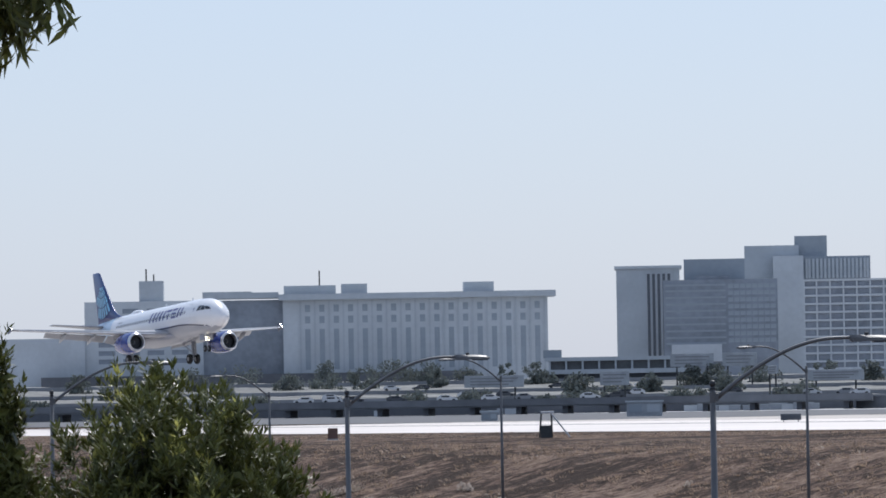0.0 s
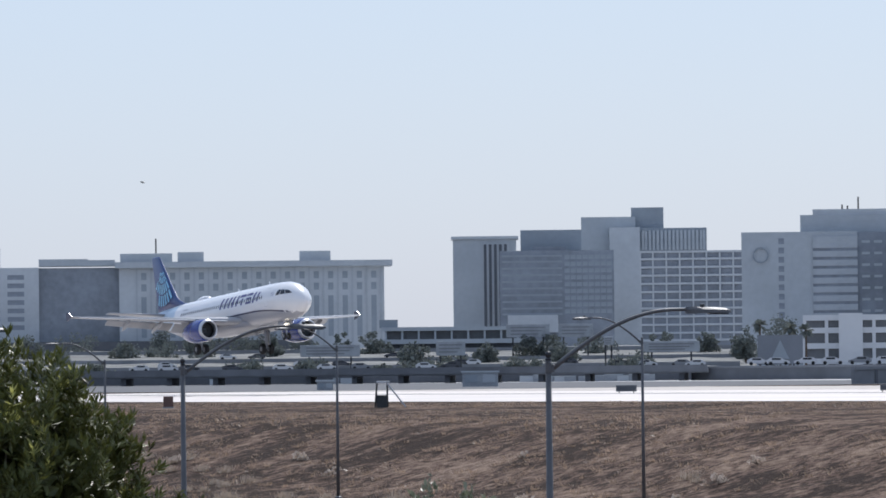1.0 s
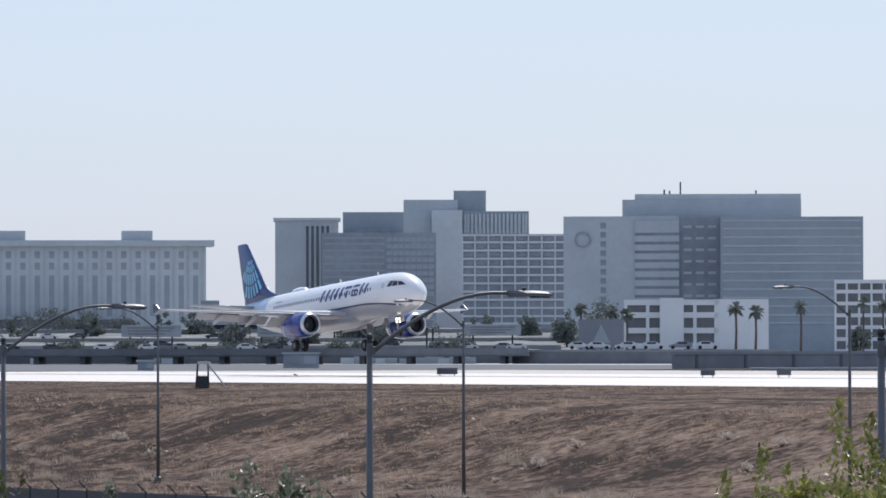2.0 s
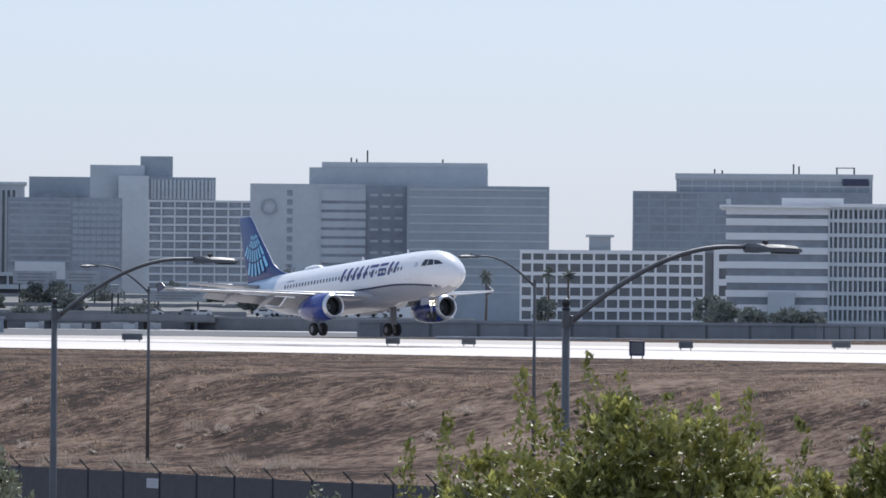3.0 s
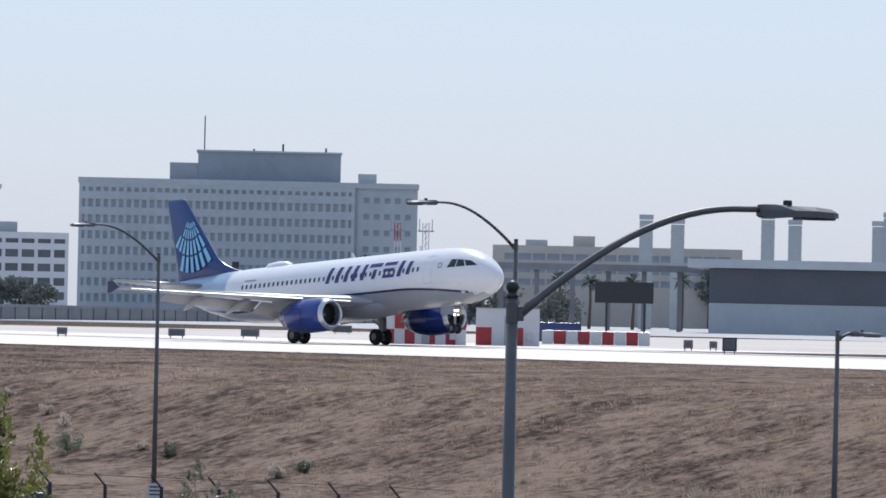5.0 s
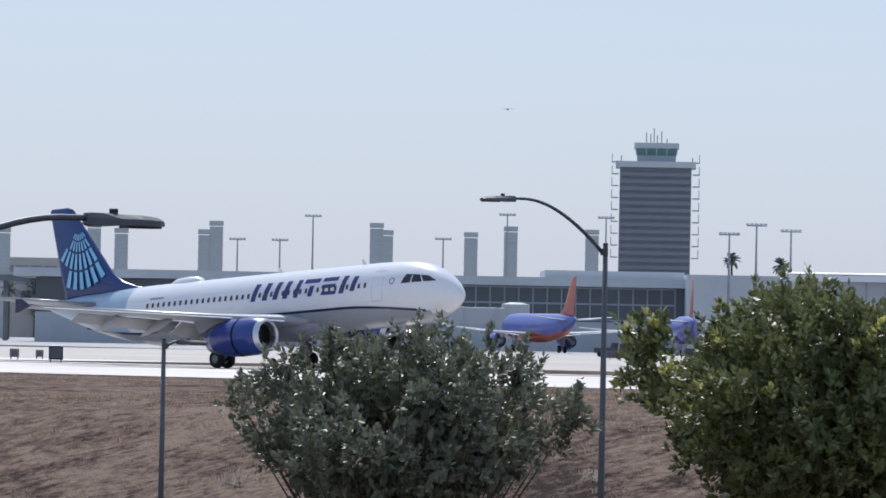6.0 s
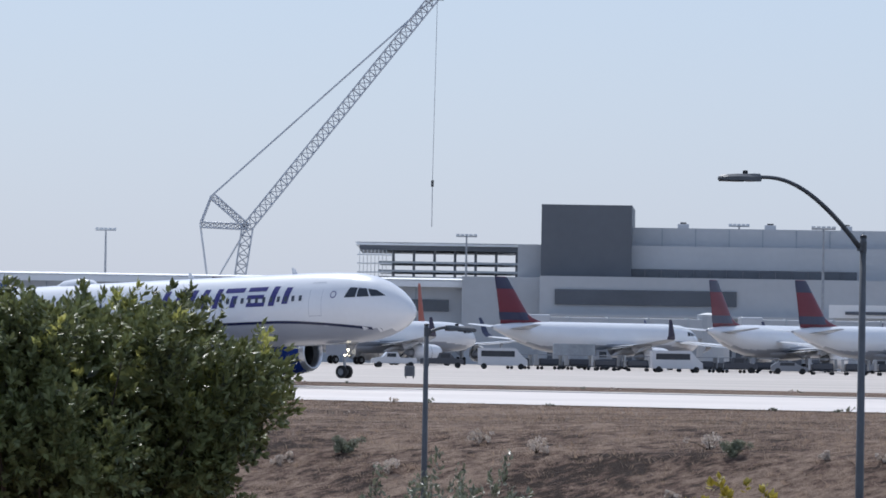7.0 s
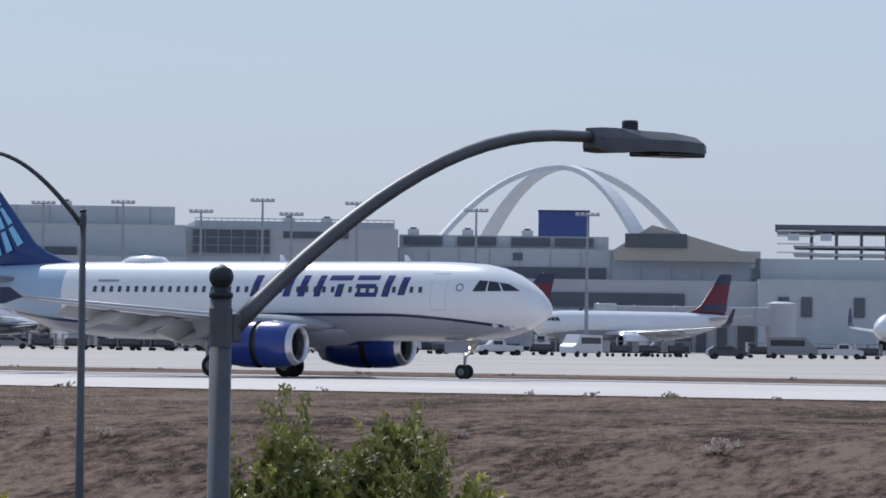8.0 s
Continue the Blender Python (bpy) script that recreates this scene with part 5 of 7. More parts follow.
def airfoil(x_le, y, z, chord, thick, twist=0.0, n=9):
    top, bot = [], []
    for i in range(n):
        u = (1 - math.cos(math.pi * i / (n - 1))) / 2
        t = thick * chord * 5 * (0.2969 * math.sqrt(u) - 0.126 * u - 0.3516 * u * u + 0.2843 * u ** 3 - 0.1015 * u ** 4)
        zc = z - math.tan(radians(twist)) * (u * chord)
        top.append((x_le - u * chord, y, zc + t * 1.15))
        bot.append((x_le - u * chord, y, zc - t * 0.85))
    return top + bot[-2:0:-1]


WING = ((0.0, 6.6, 7.2, 2.55, 0.14), (1.9, 5.5, 6.6, 2.68, 0.135), (6.4, 2.75, 3.9, 3.08, 0.115), (16.85, -3.55, 1.55, 4.02, 0.105))


def wing_at(y):
    y = abs(y)
    for a, b in zip(WING, WING[1:]):
        if y <= b[0]:
            k = (y - a[0]) / (b[0] - a[0])
            return [p + (q - p) * k for p, q in zip(a, b)]
    return list(WING[-1])


def build_airliner(name, label, paint, detail=True, m=None, wingtip="fence"):
    """A twin-engine narrow-body airliner: origin on the ground between its main wheels, nose along x."""
    t = thing(name, label, "airplane", m)
    # fuselage
    bm = bmesh.new()
    n = 72
    xs = [f[0] for f in FUS[:10]] + [8, 5, 2, -1, -4, -7, -9.5, -10.9] + [f[0] for f in FUS[13:]]
    rings = []
    for x in xs:
        r, zc = fus_at(x)
        rings.append([(x, r * math.sin(2 * math.pi * k / n), zc + r * 1.048 * math.cos(2 * math.pi * k / n)) for k in range(n)])
    loft(bm, rings)
    for f in bm.faces:
        c = f.calc_center_median()
        f.material_index = 1 if c.z < cheat(c.x) else 2 if c.x < -10.9 else 0
    body = part("fuselage", bm, [paint["body"], paint["belly"], paint.get("aft", paint["body"])], t, paint.get("body_label", "white upper fuselage"), smooth=True)
    # belly fairing
    bm = bmesh.new()
    rings = []
    for x, w, zb in ((6.8, 1.0, 2.1), (5.5, 1.75, 1.72), (3.0, 2.05, 1.55), (-2.0, 2.05, 1.55), (-4.5, 1.7, 1.75), (-6.0, 0.9, 2.1)):
        rings.append([(x, w * math.sin(a), 2.55 + (zb - 2.55) * math.cos(a)) for a in [(-0.5 + i / 14) * math.pi * 1.0 for i in range(15)]])
    loft(bm, rings, closed=False, caps=False)
    part("belly_fairing", bm, paint["belly"], t, smooth=True)
    # wings
    for side in (-1, 1):
        bm = bmesh.new()
        loft(bm, [airfoil(x, side * y, z, c, th, -2 + 3 * y / 17) for y, x, c, z, th in WING])
        wing = part("wing", bm, paint["wing"], t, "light grey wing", smooth=True)
        # flaps, set down behind the wing
        for y0, y1, kc in ((2.1, 6.3, 0.24), (6.5, 12.9, 0.24)):
            bm = bmesh.new()
            rings = []
            for y in (y0, y1):
                _, x, c, z, _ = wing_at(y)
                dz = 0.10 * c
                rings.append(airfoil(x - c * 0.95, side * y, z - 0.02 * c, kc * c + 0.25, 0.10, paint.get("flap", 30)))
            loft(bm, rings)
            part("flap", bm, paint["wing"], wing, smooth=True)
        # slats
        bm = bmesh.new()
        rings = []
        for y in (3.0, 16.3):
            _, x, c, z, _ = wing_at(y)
            rings.append(airfoil(x + 0.14, side * y, z - 0.10, 0.12 * c + 0.2, 0.12, -16))
        loft(bm, rings)
        part("slat", bm, M_GREYP, wing)
        for y in ((3.8, 8.2, 11.2) if detail else (4.5, 10)):
            _, x, c, z, _ = wing_at(y)
            bm = bmesh.new()
            rings = []
            for u, w, h, dz in ((0.45, 0.04, 0.05, -0.22), (0.62, 0.17, 0.26, -0.34), (0.85, 0.2, 0.32, -0.48), (1.05, 0.17, 0.26, -0.72), (1.28, 0.03, 0.05, -1.05)):
                rings.append([(x - c * u, side * y + w * math.cos(a), z + dz + h * math.sin(a)) for a in [2 * math.pi * i / 8 for i in range(8)]])
            loft(bm, rings)
            part("flap_track_fairing", bm, paint["wing"], wing, smooth=True)
        # wing tip
        _, x, c, z, _ = wing_at(16.85)
        bm = bmesh.new()
        if wingtip == "fence":
            loft(bm, [[(x - 0.1, side * yy, z), (x - 0.9, side * yy, z + 0.5), (x - 1.5, side * yy, z + 0.5), (x - 1.5, side * yy, z), (x - 1.55, side * yy, z - 0.35), (x - 1.2, side * yy, z - 0.35)] for yy in (16.86, 16.93)])
        else:
            loft(bm, [airfoil(x, side * 16.85, z, 1.5, 0.1), airfoil(x - 0.5, side * 17.3, z + 0.5, 1.2, 0.1), airfoil(x - 1.5, side * 17.7, z + 2.5, 0.5, 0.1)])
        part("winglet", bm, paint.get("winglet", paint["wing"]), wing)
        # tailplane
        bm = bmesh.new()
        loft(bm, [airfoil(-13.6, side * 0.3, 5.0, 3.9, 0.1), airfoil(-17.2, side * 6.2, 5.62, 1.5, 0.1)])
        part("tailplane", bm, paint["wing"], t, smooth=True)
        # engine
        ex, ey, ez = 2.55, side * 5.75, 1.72
        pod = new("engine")
        pod.parent = t
        pod.matrix_basis = pose(ex, ey, ez)
        bm = bmesh.new()
        spin(bm, [(3.55, 0.93), (3.3, 1.08), (2.6, 1.2), (1.6, 1.225)], 32, 'x')
        part("cowl", bm, paint["engine"], pod, paint.get("engine_label", ""), smooth=True)
        bm = bmesh.new()
        spin(bm, [(1.55, 1.225), (0.6, 1.2), (-0.4, 1.05), (-1.2, 0.84), (-1.2, 0.76), (0.2, 0.8)], 32, 'x')
        sleeve = part("reverser_sleeve", bm, paint["engine"], pod, paint.get("engine_label", ""), smooth=True)
        if detail:
            bm = bmesh.new()
            spin(bm, [(1.7, 1.14), (-0.2, 1.0)], 32, 'x')
            part("cascade", bm, M_DARKMETAL, pod, "dark reverser cascade")
            SLEEVES.append(sleeve)
        bm = bmesh.new()
        spin(bm, [(3.3, 1.085), (3.55, 0.97), (3.62, 0.90), (3.58, 0.84), (3.3, 0.79), (3.0, 0.80)], 32, 'x')
        part("lip", bm, M_CHROME, pod, "bare metal inlet lip", smooth=True)
        bm = bmesh.new()
        spin(bm, [(3.3, 0.80), (2.4, 0.81), (2.35, 0.05)], 32, 'x')
        part("inlet", bm, M_DARKMETAL, pod, "dark fan and inlet")
        bm = bmesh.new()
        spin(bm, [(2.9, 0.01), (2.7, 0.12), (2.4, 0.24)], 16, 'x')
        part("spinner", bm, M_GEAR, pod, smooth=True)
        bm = bmesh.new()
        spin(bm, [(-0.8, 0.62), (-1.5, 0.5), (-2.0, 0.36), (-1.9, 0.25), (-2.7, 0.02)], 24, 'x')
        part("core_nozzle", bm, M_GEAR, pod, smooth=True)
        bm = bmesh.new()
        _, wx, wc, wz, _ = wing_at(5.75)
        loft(bm, [[(ex + 2.2, ey - 0.12, 2.9), (ex + 2.2, ey + 0.12, 2.9), (wx - ex * 0 - 2.9, ey + 0.14, 2.75), (wx - 2.9, ey - 0.14, 2.75)],
                  [(ex + 2.2, ey - 0.05, 2.95), (ex + 2.2, ey + 0.05, 2.95), (wx - 2.6, ey + 0.14, wz), (wx - 2.6, ey - 0.14, wz)]])
        loft(bm, [[(ex + 1.6, ey - 0.1, 2.7), (ex + 1.6, ey + 0.1, 2.7), (ex - 2.5, ey + 0.12, 2.2), (ex - 2.5, ey - 0.12, 2.2)],
                  [(ex + 1.4, ey - 0.1, 3.05), (ex + 1.4, ey + 0.1, 3.05), (ex - 3.0, ey + 0.12, 3.1), (ex - 3.0, ey - 0.12, 3.1)]])
        part("pylon", bm, paint["wing"], t)
    # fin
    bm = bmesh.new()
    rings = []
    for z, x, c, th in ((5.7, -10.2, 8.3, 0.04), (5.98, -10.8, 7.7, 0.05), (6.2, -11.75, 6.75, 0.07), (6.55, -12.75, 5.85, 0.085), (7.05, -13.62, 5.1, 0.095), (11.6, -17.35, 2.25, 0.1), (11.76, -17.75, 1.7, 0.06)):
        rings.append([(p[0], p[2], z) for p in airfoil(x, 0, 0.0, c, th)])
    loft(bm, rings)
    fin = part("fin", bm, paint["fin"], t, paint.get("fin_label", ""), smooth=True)
    part("apu_cone", spin(bmesh.new(), [(0, 0.17), (-0.25, 0.13), (-0.2, 0.02)], 12, 'x', (-19.8, 0, 5.22)), M_GEAR, t)
    # gear
    for side in (-1, 1):
        g = new("main_gear")
        g.parent = t
        g.matrix_basis = pose(0, side * 3.795, 0)
        GEAR.append((g, side * 3.795)) if detail else None
        part("strut", tube(bmesh.new(), [(0, 0, 0.58), (0, 0, 1.4), (0.0, -side * 0.1, 2.9)], [0.11, 0.15, 0.17], 12), M_GEAR, g)
        part("drag_brace", tube(bmesh.new(), [(0, 0, 1.3), (0, -side * 1.4, 2.4)], 0.07, 8), M_GEAR, g)
        part("axle", tube(bmesh.new(), [(0, -0.55, 0.58), (0, 0.55, 0.58)], 0.08, 8), M_GEAR, g)
        part("gear_door", abox(-0.5, 0.35, side * 0.24, side * 0.30, 1.0, 2.6), paint["wing"], g)
        for y in (-0.46, 0.46):
            wheel = part("wheel", spin(bmesh.new(), [(-0.2, 0.30), (-0.21, 0.44), (-0.18, 0.54), (-0.08, 0.585), (0.08, 0.585), (0.18, 0.54), (0.21, 0.44), (0.2, 0.30)], 26, 'y', caps=True), M_TYRE, g, m=pose(0, y, 0.585), smooth=False)
            part("rim", spin(bmesh.new(), [(-0.212, 0.27), (-0.212, 0.05), (0.212, 0.05), (0.212, 0.27)], 18, 'y', caps=True), M_GEAR, wheel)
            WHEELS.append(wheel) if detail else None
    g = new("nose_gear")
    g.parent = t
    g.matrix_basis = pose(12.64, 0, 0)
    part("strut", tube(bmesh.new(), [(0, 0, 0.38), (0.05, 0, 1.2), (0.15, 0, 2.2)], [0.07, 0.09, 0.1], 10), M_GEAR, g)
    part("brace", tube(bmesh.new(), [(0.05, 0, 1.1), (1.0, 0, 2.0)], 0.05, 8), M_GEAR, g)
    for side in (-1, 1):
        part("gear_door", abox(-0.9, 0.5, side * 0.45, side * 0.49, 1.35, 1.95), paint["belly"], g)
        wheel = part("wheel", spin(bmesh.new(), [(-0.1, 0.2), (-0.11, 0.3), (-0.07, 0.375), (0.07, 0.375), (0.11, 0.3), (0.1, 0.2)], 22, 'y', caps=True), M_TYRE, g, m=pose(0, side * 0.25, 0.38))
        part("rim", spin(bmesh.new(), [(-0.112, 0.19), (-0.112, 0.04), (0.112, 0.04), (0.112, 0.19)], 16, 'y', caps=True), M_GEAR, wheel)
        WHEELS.append(wheel) if detail else None
        if detail:
            for z in (1.35, 1.62):
                part("landing_light", spin(bmesh.new(), [(0.0, 0.085), (0.05, 0.08), (0.06, 0.01)], 14, 'x', (0.16, side * 0.16, z), caps=True), M_LANDLIGHT, g, "lit landing light")
    # cockpit windows
    for side in (-1, 1):
        for u0, u1 in ((0.0, 0.30), (0.34, 0.64), (0.68, 1.0)):
            bm = bmesh.new()
            g = []
            for k in range(4):
                v = k / 3
                row = []
                for i in range(5):
                    u = u0 + (u1 - u0) * i / 4
                    lo_x, lo_z, hi_x, hi_z = 14.05 + 2.35 * u, 4.52 + 0.04 * u, 14.3 + 1.55 * u, 5.1 - 0.08 * u - 0.12 * u * u
                    row.append(bm.verts.new(skin(lo_x + (hi_x - lo_x) * v, lo_z + (hi_z - lo_z) * v, side, 0.02)))
                g.append(row)
            for k in range(3):
                for i in range(4):
                    bm.faces.new((g[k][i], g[k][i + 1], g[k + 1][i + 1], g[k + 1][i]))
            part("cockpit_window", bm, M_GLASS, t)
    if not detail:
        return t
    # cabin windows, doors, lines
    first = {}
    for side in (-1, 1):
        for i in range(46):
            x = 11.05 - i * 0.52
            if x < -9.2 or -0.2 < x < 0.0:
                continue
            bm = bmesh.new()
            patch(bm, x - 0.105, x + 0.105, 4.44, 4.75, side, 0.026, 0, 1, 2)
            part("cabin_window", bm, M_CABIN, t)
        for x in (12.1, -14.1):
            bm = bmesh.new()
            for a, b, c, d in ((x - 0.45, x - 0.42, 3.55, 5.45), (x + 0.42, x + 0.45, 3.55, 5.45), (x - 0.45, x + 0.45, 5.43, 5.47), (x - 0.45, x + 0.45, 3.53, 3.57)):
                patch(bm, a, b, c, d, side, 0.016, 0, 2, 4)
            part("door_outline", bm, M_GREYP, t)
        bm = bmesh.new()
        prev = None
        for i in range(60):
            x = 16.0 - i * 0.55
            r, zc = fus_at(x)
            z = cheat(x)
            w = 0.075
            v = [bm.verts.new(skin(x, z - w, side, 0.018)), bm.verts.new(skin(x, z + w, side, 0.018))]
            if prev:
                bm.faces.new((prev[0], v[0], v[1], prev[1]))
            prev = v
        part("cheatline", bm, M_NAVY, t, "thin dark navy waterline stripe")
        # brand mark as plain slanted bars of the same size and colour: (aft, fore, low, high)
        marks = (((1.0, 1.42, 0, 1), (2.02, 2.46, 0, 1)), ((2.98, 3.40, 0, 1), (3.86, 4.28, 0, 1)), ((4.84, 5.22, 0, 1),), ((5.66, 7.02, 0.76, 1), (6.1, 6.5, 0.0, 0.6)),
                 ((7.3, 8.62, 0.78, 1), (7.3, 8.5, 0.39, 0.6), (7.3, 8.6, 0, 0.2)), ((8.88, 9.3, 0, 1), (9.84, 10.26, 0.08, 0.92)))
        for bars in marks:
            bm = bmesh.new()
            for a, b, z0, z1 in bars:
                x0, x1 = (a, b) if side == -1 else (11.3 - b, 11.3 - a)
                patch(bm, x0 - 0.12, x1 - 0.12, 4.22 + 1.12 * z0, 4.22 + 1.12 * z1, side, 0.02, 0.22, 3, 4)
            part("brand_block", bm, M_MARK, t)
        bm = bmesh.new()
        for k in range(10):
            p0, p1 = [[(13.3 + q * math.cos(k * math.pi / 5 + w), 4.72 + q * math.sin(k * math.pi / 5 + w)) for q in (0.16, 0.21)] for w in (0, math.pi / 5)]
            bm.faces.new([bm.verts.new(skin(x, z, side, 0.02)) for x, z in (p0[0], p0[1], p1[1], p1[0])])
        part("emblem_ring", bm, M_MARK, t, "small ring emblem behind the cockpit")
    part("radome_hump", loft(bmesh.new(), [[(x, w * math.cos(a), 5.9 + h * math.sin(a)) for a in [math.pi * i / 8 for i in range(9)]] for x, w, h in
                                           ((-5.2, 0.05, 0.15), (-5.6, 0.5, 0.42), (-6.6, 0.62, 0.52), (-7.6, 0.5, 0.44), (-8.4, 0.05, 0.12))], closed=False, caps=False), paint["body"], t, "white antenna dome", smooth=True)
    for x, z in ((9.5, 6.02), (2.0, 6.02)):
        part("blade_antenna", loft(bmesh.new(), [[(x, -0.03, z), (x, 0.03, z), (x - 0.4, 0.03, z), (x - 0.4, -0.03, z)], [(x - 0.25, -0.01, z + 0.4), (x - 0.25, 0.01, z + 0.4), (x - 0.45, 0.01, z + 0.4), (x - 0.45, -0.01, z + 0.4)]]), paint["body"], t)
    # globe pattern on the fin: arcs and rays of light blue
    for side in (-1, 1):
        y = side * 0.005

        def fin_pt(x, z):
            k = (z - 6.1) / 5.5
            th = (0.095 * 5.7 * (1 - k) + 0.1 * 2.25 * k) * 0.56
            xle = -12.9 - 4.45 * k
            ch = 5.7 + (2.25 - 5.7) * k
            u = min(max((xle - x) / ch, 0.0), 1.0)
            f = 5 * (0.2969 * math.sqrt(u) - 0.126 * u - 0.3516 * u * u + 0.2843 * u ** 3 - 0.1015 * u ** 4)
            return Vector((x, side * (f * (0.095 * 5.7 * (1 - k) + 0.1 * 2.25 * k) * 1.16 + 0.02), z)), 0.015 <= (xle - x) / ch <= 0.95 and 6.2 < z < 11.2

        # rays and rings spread from a point high on the leading edge
        cx, cz = -16.75, 10.35
        for r0, r1, step in ((0.45, 0.85, 13.0), (0.95, 1.6, 11.5), (1.75, 2.8, 11.0), (2.95, 4.1, 10.5), (4.25, 5.2, 10.0)):
            for k in range(-5, 6):
                a = radians(-90 + 3 + k * step)
                half = radians(step) * 0.27
                if k * step < -44:
                    continue
                grid = []
                ok_all = True
                for i in range(3):
                    row = []
                    for j in range(4):
                        rr, aa = r0 + (r1 - r0) * j / 3, a - half + half * i
                        p, ok = fin_pt(cx + rr * math.cos(aa), cz + rr * math.sin(aa))
                        ok_all = ok_all and ok
                        row.append(p)
                    grid.append(row)
                if ok_all:
                    bm = bmesh.new()
                    vs = [[bm.verts.new(p) for p in row] for row in grid]
                    for i in range(2):
                        for j in range(3):
                            bm.faces.new((vs[i][j], vs[i][j + 1], vs[i + 1][j + 1], vs[i + 1][j]))
                    part("tail_tile", bm, M_SKYBLUE, fin)
        bm = bmesh.new()
        patch(bm, -8.6, -7.3, 4.98, 5.10, side, 0.016)
        part("registration_bar", bm, M_GEAR, t)
    return t


SLEEVES, WHEELS, GEAR = [], [], []
M_MARK = mat("purple navy marking", (0.035, 0.03, 0.17), 0.35, vary=0.08, scale=0.6)
# light grey wing paint, taken darker to carry the underside's shade
M_WINGSHADE = mat("mid grey wing paint", (0.34, 0.35, 0.37), 0.35, vary=0.06, scale=0.4, coat=0.2)
LANDER = build_airliner("airliner", "white twin-engine airliner with blue tail and blue engines, landing", {
    "body": M_WHITE, "belly": M_BELLY, "wing": M_WINGSHADE, "engine": M_BLUE, "fin": M_TAIL, "winglet": M_NAVY, "flap": 30, "aft": mat("pale blue tail paint", (0.36, 0.48, 0.60), 0.3, vary=0.05, scale=0.5, coat=0.3),
    "engine_label": "deep blue engine cowl", "fin_label": "dark blue fin with a light globe pattern"})



# ---- parked and taxiing airliners ----
M_SWBLUE = mat("violet blue paint", (0.085, 0.12, 0.40), 0.35, vary=0.06, scale=0.5)
M_WINE = mat("dark red tail paint", (0.15, 0.012, 0.026), 0.35, vary=0.1, scale=0.5)
PLAIN = {"body": M_WHITE, "belly": M_BELLY, "wing": M_GREYP, "engine": M_WHITE, "fin": M_WINE, "winglet": M_NAVY, "flap": 4, "fin_label": "dark red fin"}


def stand(c, r, way, z=0.03):
    return pose(*at(c, r, z), 0, 0, 90 - way)


def red_tail_cap(t):
    """Navy top and root on the red fin."""
    for z0, z1 in ((10.2, 11.7), (6.2, 7.2)):
        bm = bmesh.new()
        rings = []
        for z in (z0, z1):
            k = (z - 6.1) / 5.5
            rings.append([(p[0], p[2] * 1.15, z) for p in airfoil(-12.9 - 4.45 * k + 0.03, 0, 0.0, 5.7 - 3.45 * k + 0.06, 0.1)])
        loft(bm, rings)
        part("fin_band", bm, M_NAVY, t, "navy fin band")


def by_fin(c, r, way):
    """A stand for an airliner whose fin tip shows at (c, r)."""
    return Matrix.Translation(18.6 * Vector((math.sin(radians(way)), math.cos(radians(way)), 0))) @ stand(c, r, way)


first = build_airliner("airliner", "white parked airliner with a dark red and navy fin", PLAIN, False, by_fin(28.724, 800, 75), "winglet")
red_tail_cap(first)
for c, r, way in ((26.116, 860, 74), (26.615, 840, 78), (30.681, 800, 60), (31.482, 790, 72), (37.987, 920, 268), (36.347, 930, 300)):
    copy_thing(first, by_fin(c, r, way))
copy_thing(first, stand(40.0, 820, 250))
build_airliner("airliner", "white parked airliner facing the runway", dict(PLAIN, fin=M_WHITE, fin_label="white fin"), False, stand(34.145, 800, 214), "winglet")
M_DULLRED = mat("dull red paint", (0.30, 0.15, 0.17), 0.4, vary=0.08, scale=0.6)
build_airliner("airliner", "violet blue airliner taxiing behind the runway", dict(PLAIN, body=M_SWBLUE, belly=M_SWBLUE, fin=M_DULLRED, engine=M_SWBLUE, body_label="violet blue fuselage", fin_label="dull red fin"), False, stand(13.14, 1180, 208), "winglet")
build_airliner("airliner", "violet blue airliner with an orange-red tail at its gate", dict(PLAIN, body=M_SWBLUE, belly=M_ORANGE, fin=M_ORANGE, engine=M_SWBLUE, body_label="violet blue fuselage", fin_label="orange-red fin"), False, by_fin(21.862, 950, 5), "winglet")
build_airliner("airliner", "blue and orange airliner at a gate", dict(PLAIN, body=M_SWBLUE, belly=M_SWBLUE, fin=M_ORANGE, engine=M_SWBLUE, body_label="violet blue fuselage", fin_label="orange-red fin"), False, stand(22.9, 965, 20), "winglet")
build_airliner("airliner", "white airliner with an orange fin at its gate", dict(PLAIN, fin=M_ORANGE, fin_label="orange fin"), False, by_fin(27.974, 900, 36), "winglet")


# ---- vehicles ----
M_CARWHITE = mat("white vehicle paint", (0.60, 0.60, 0.61), 0.3, vary=0.05, scale=0.5, coat=0.4)
M_CARGREY = mat("grey vehicle paint", (0.22, 0.23, 0.25), 0.3, vary=0.05, scale=0.5, coat=0.4)
M_CARDARK = mat("dark vehicle paint", (0.04, 0.045, 0.06), 0.3, vary=0.05, scale=0.5, coat=0.4)


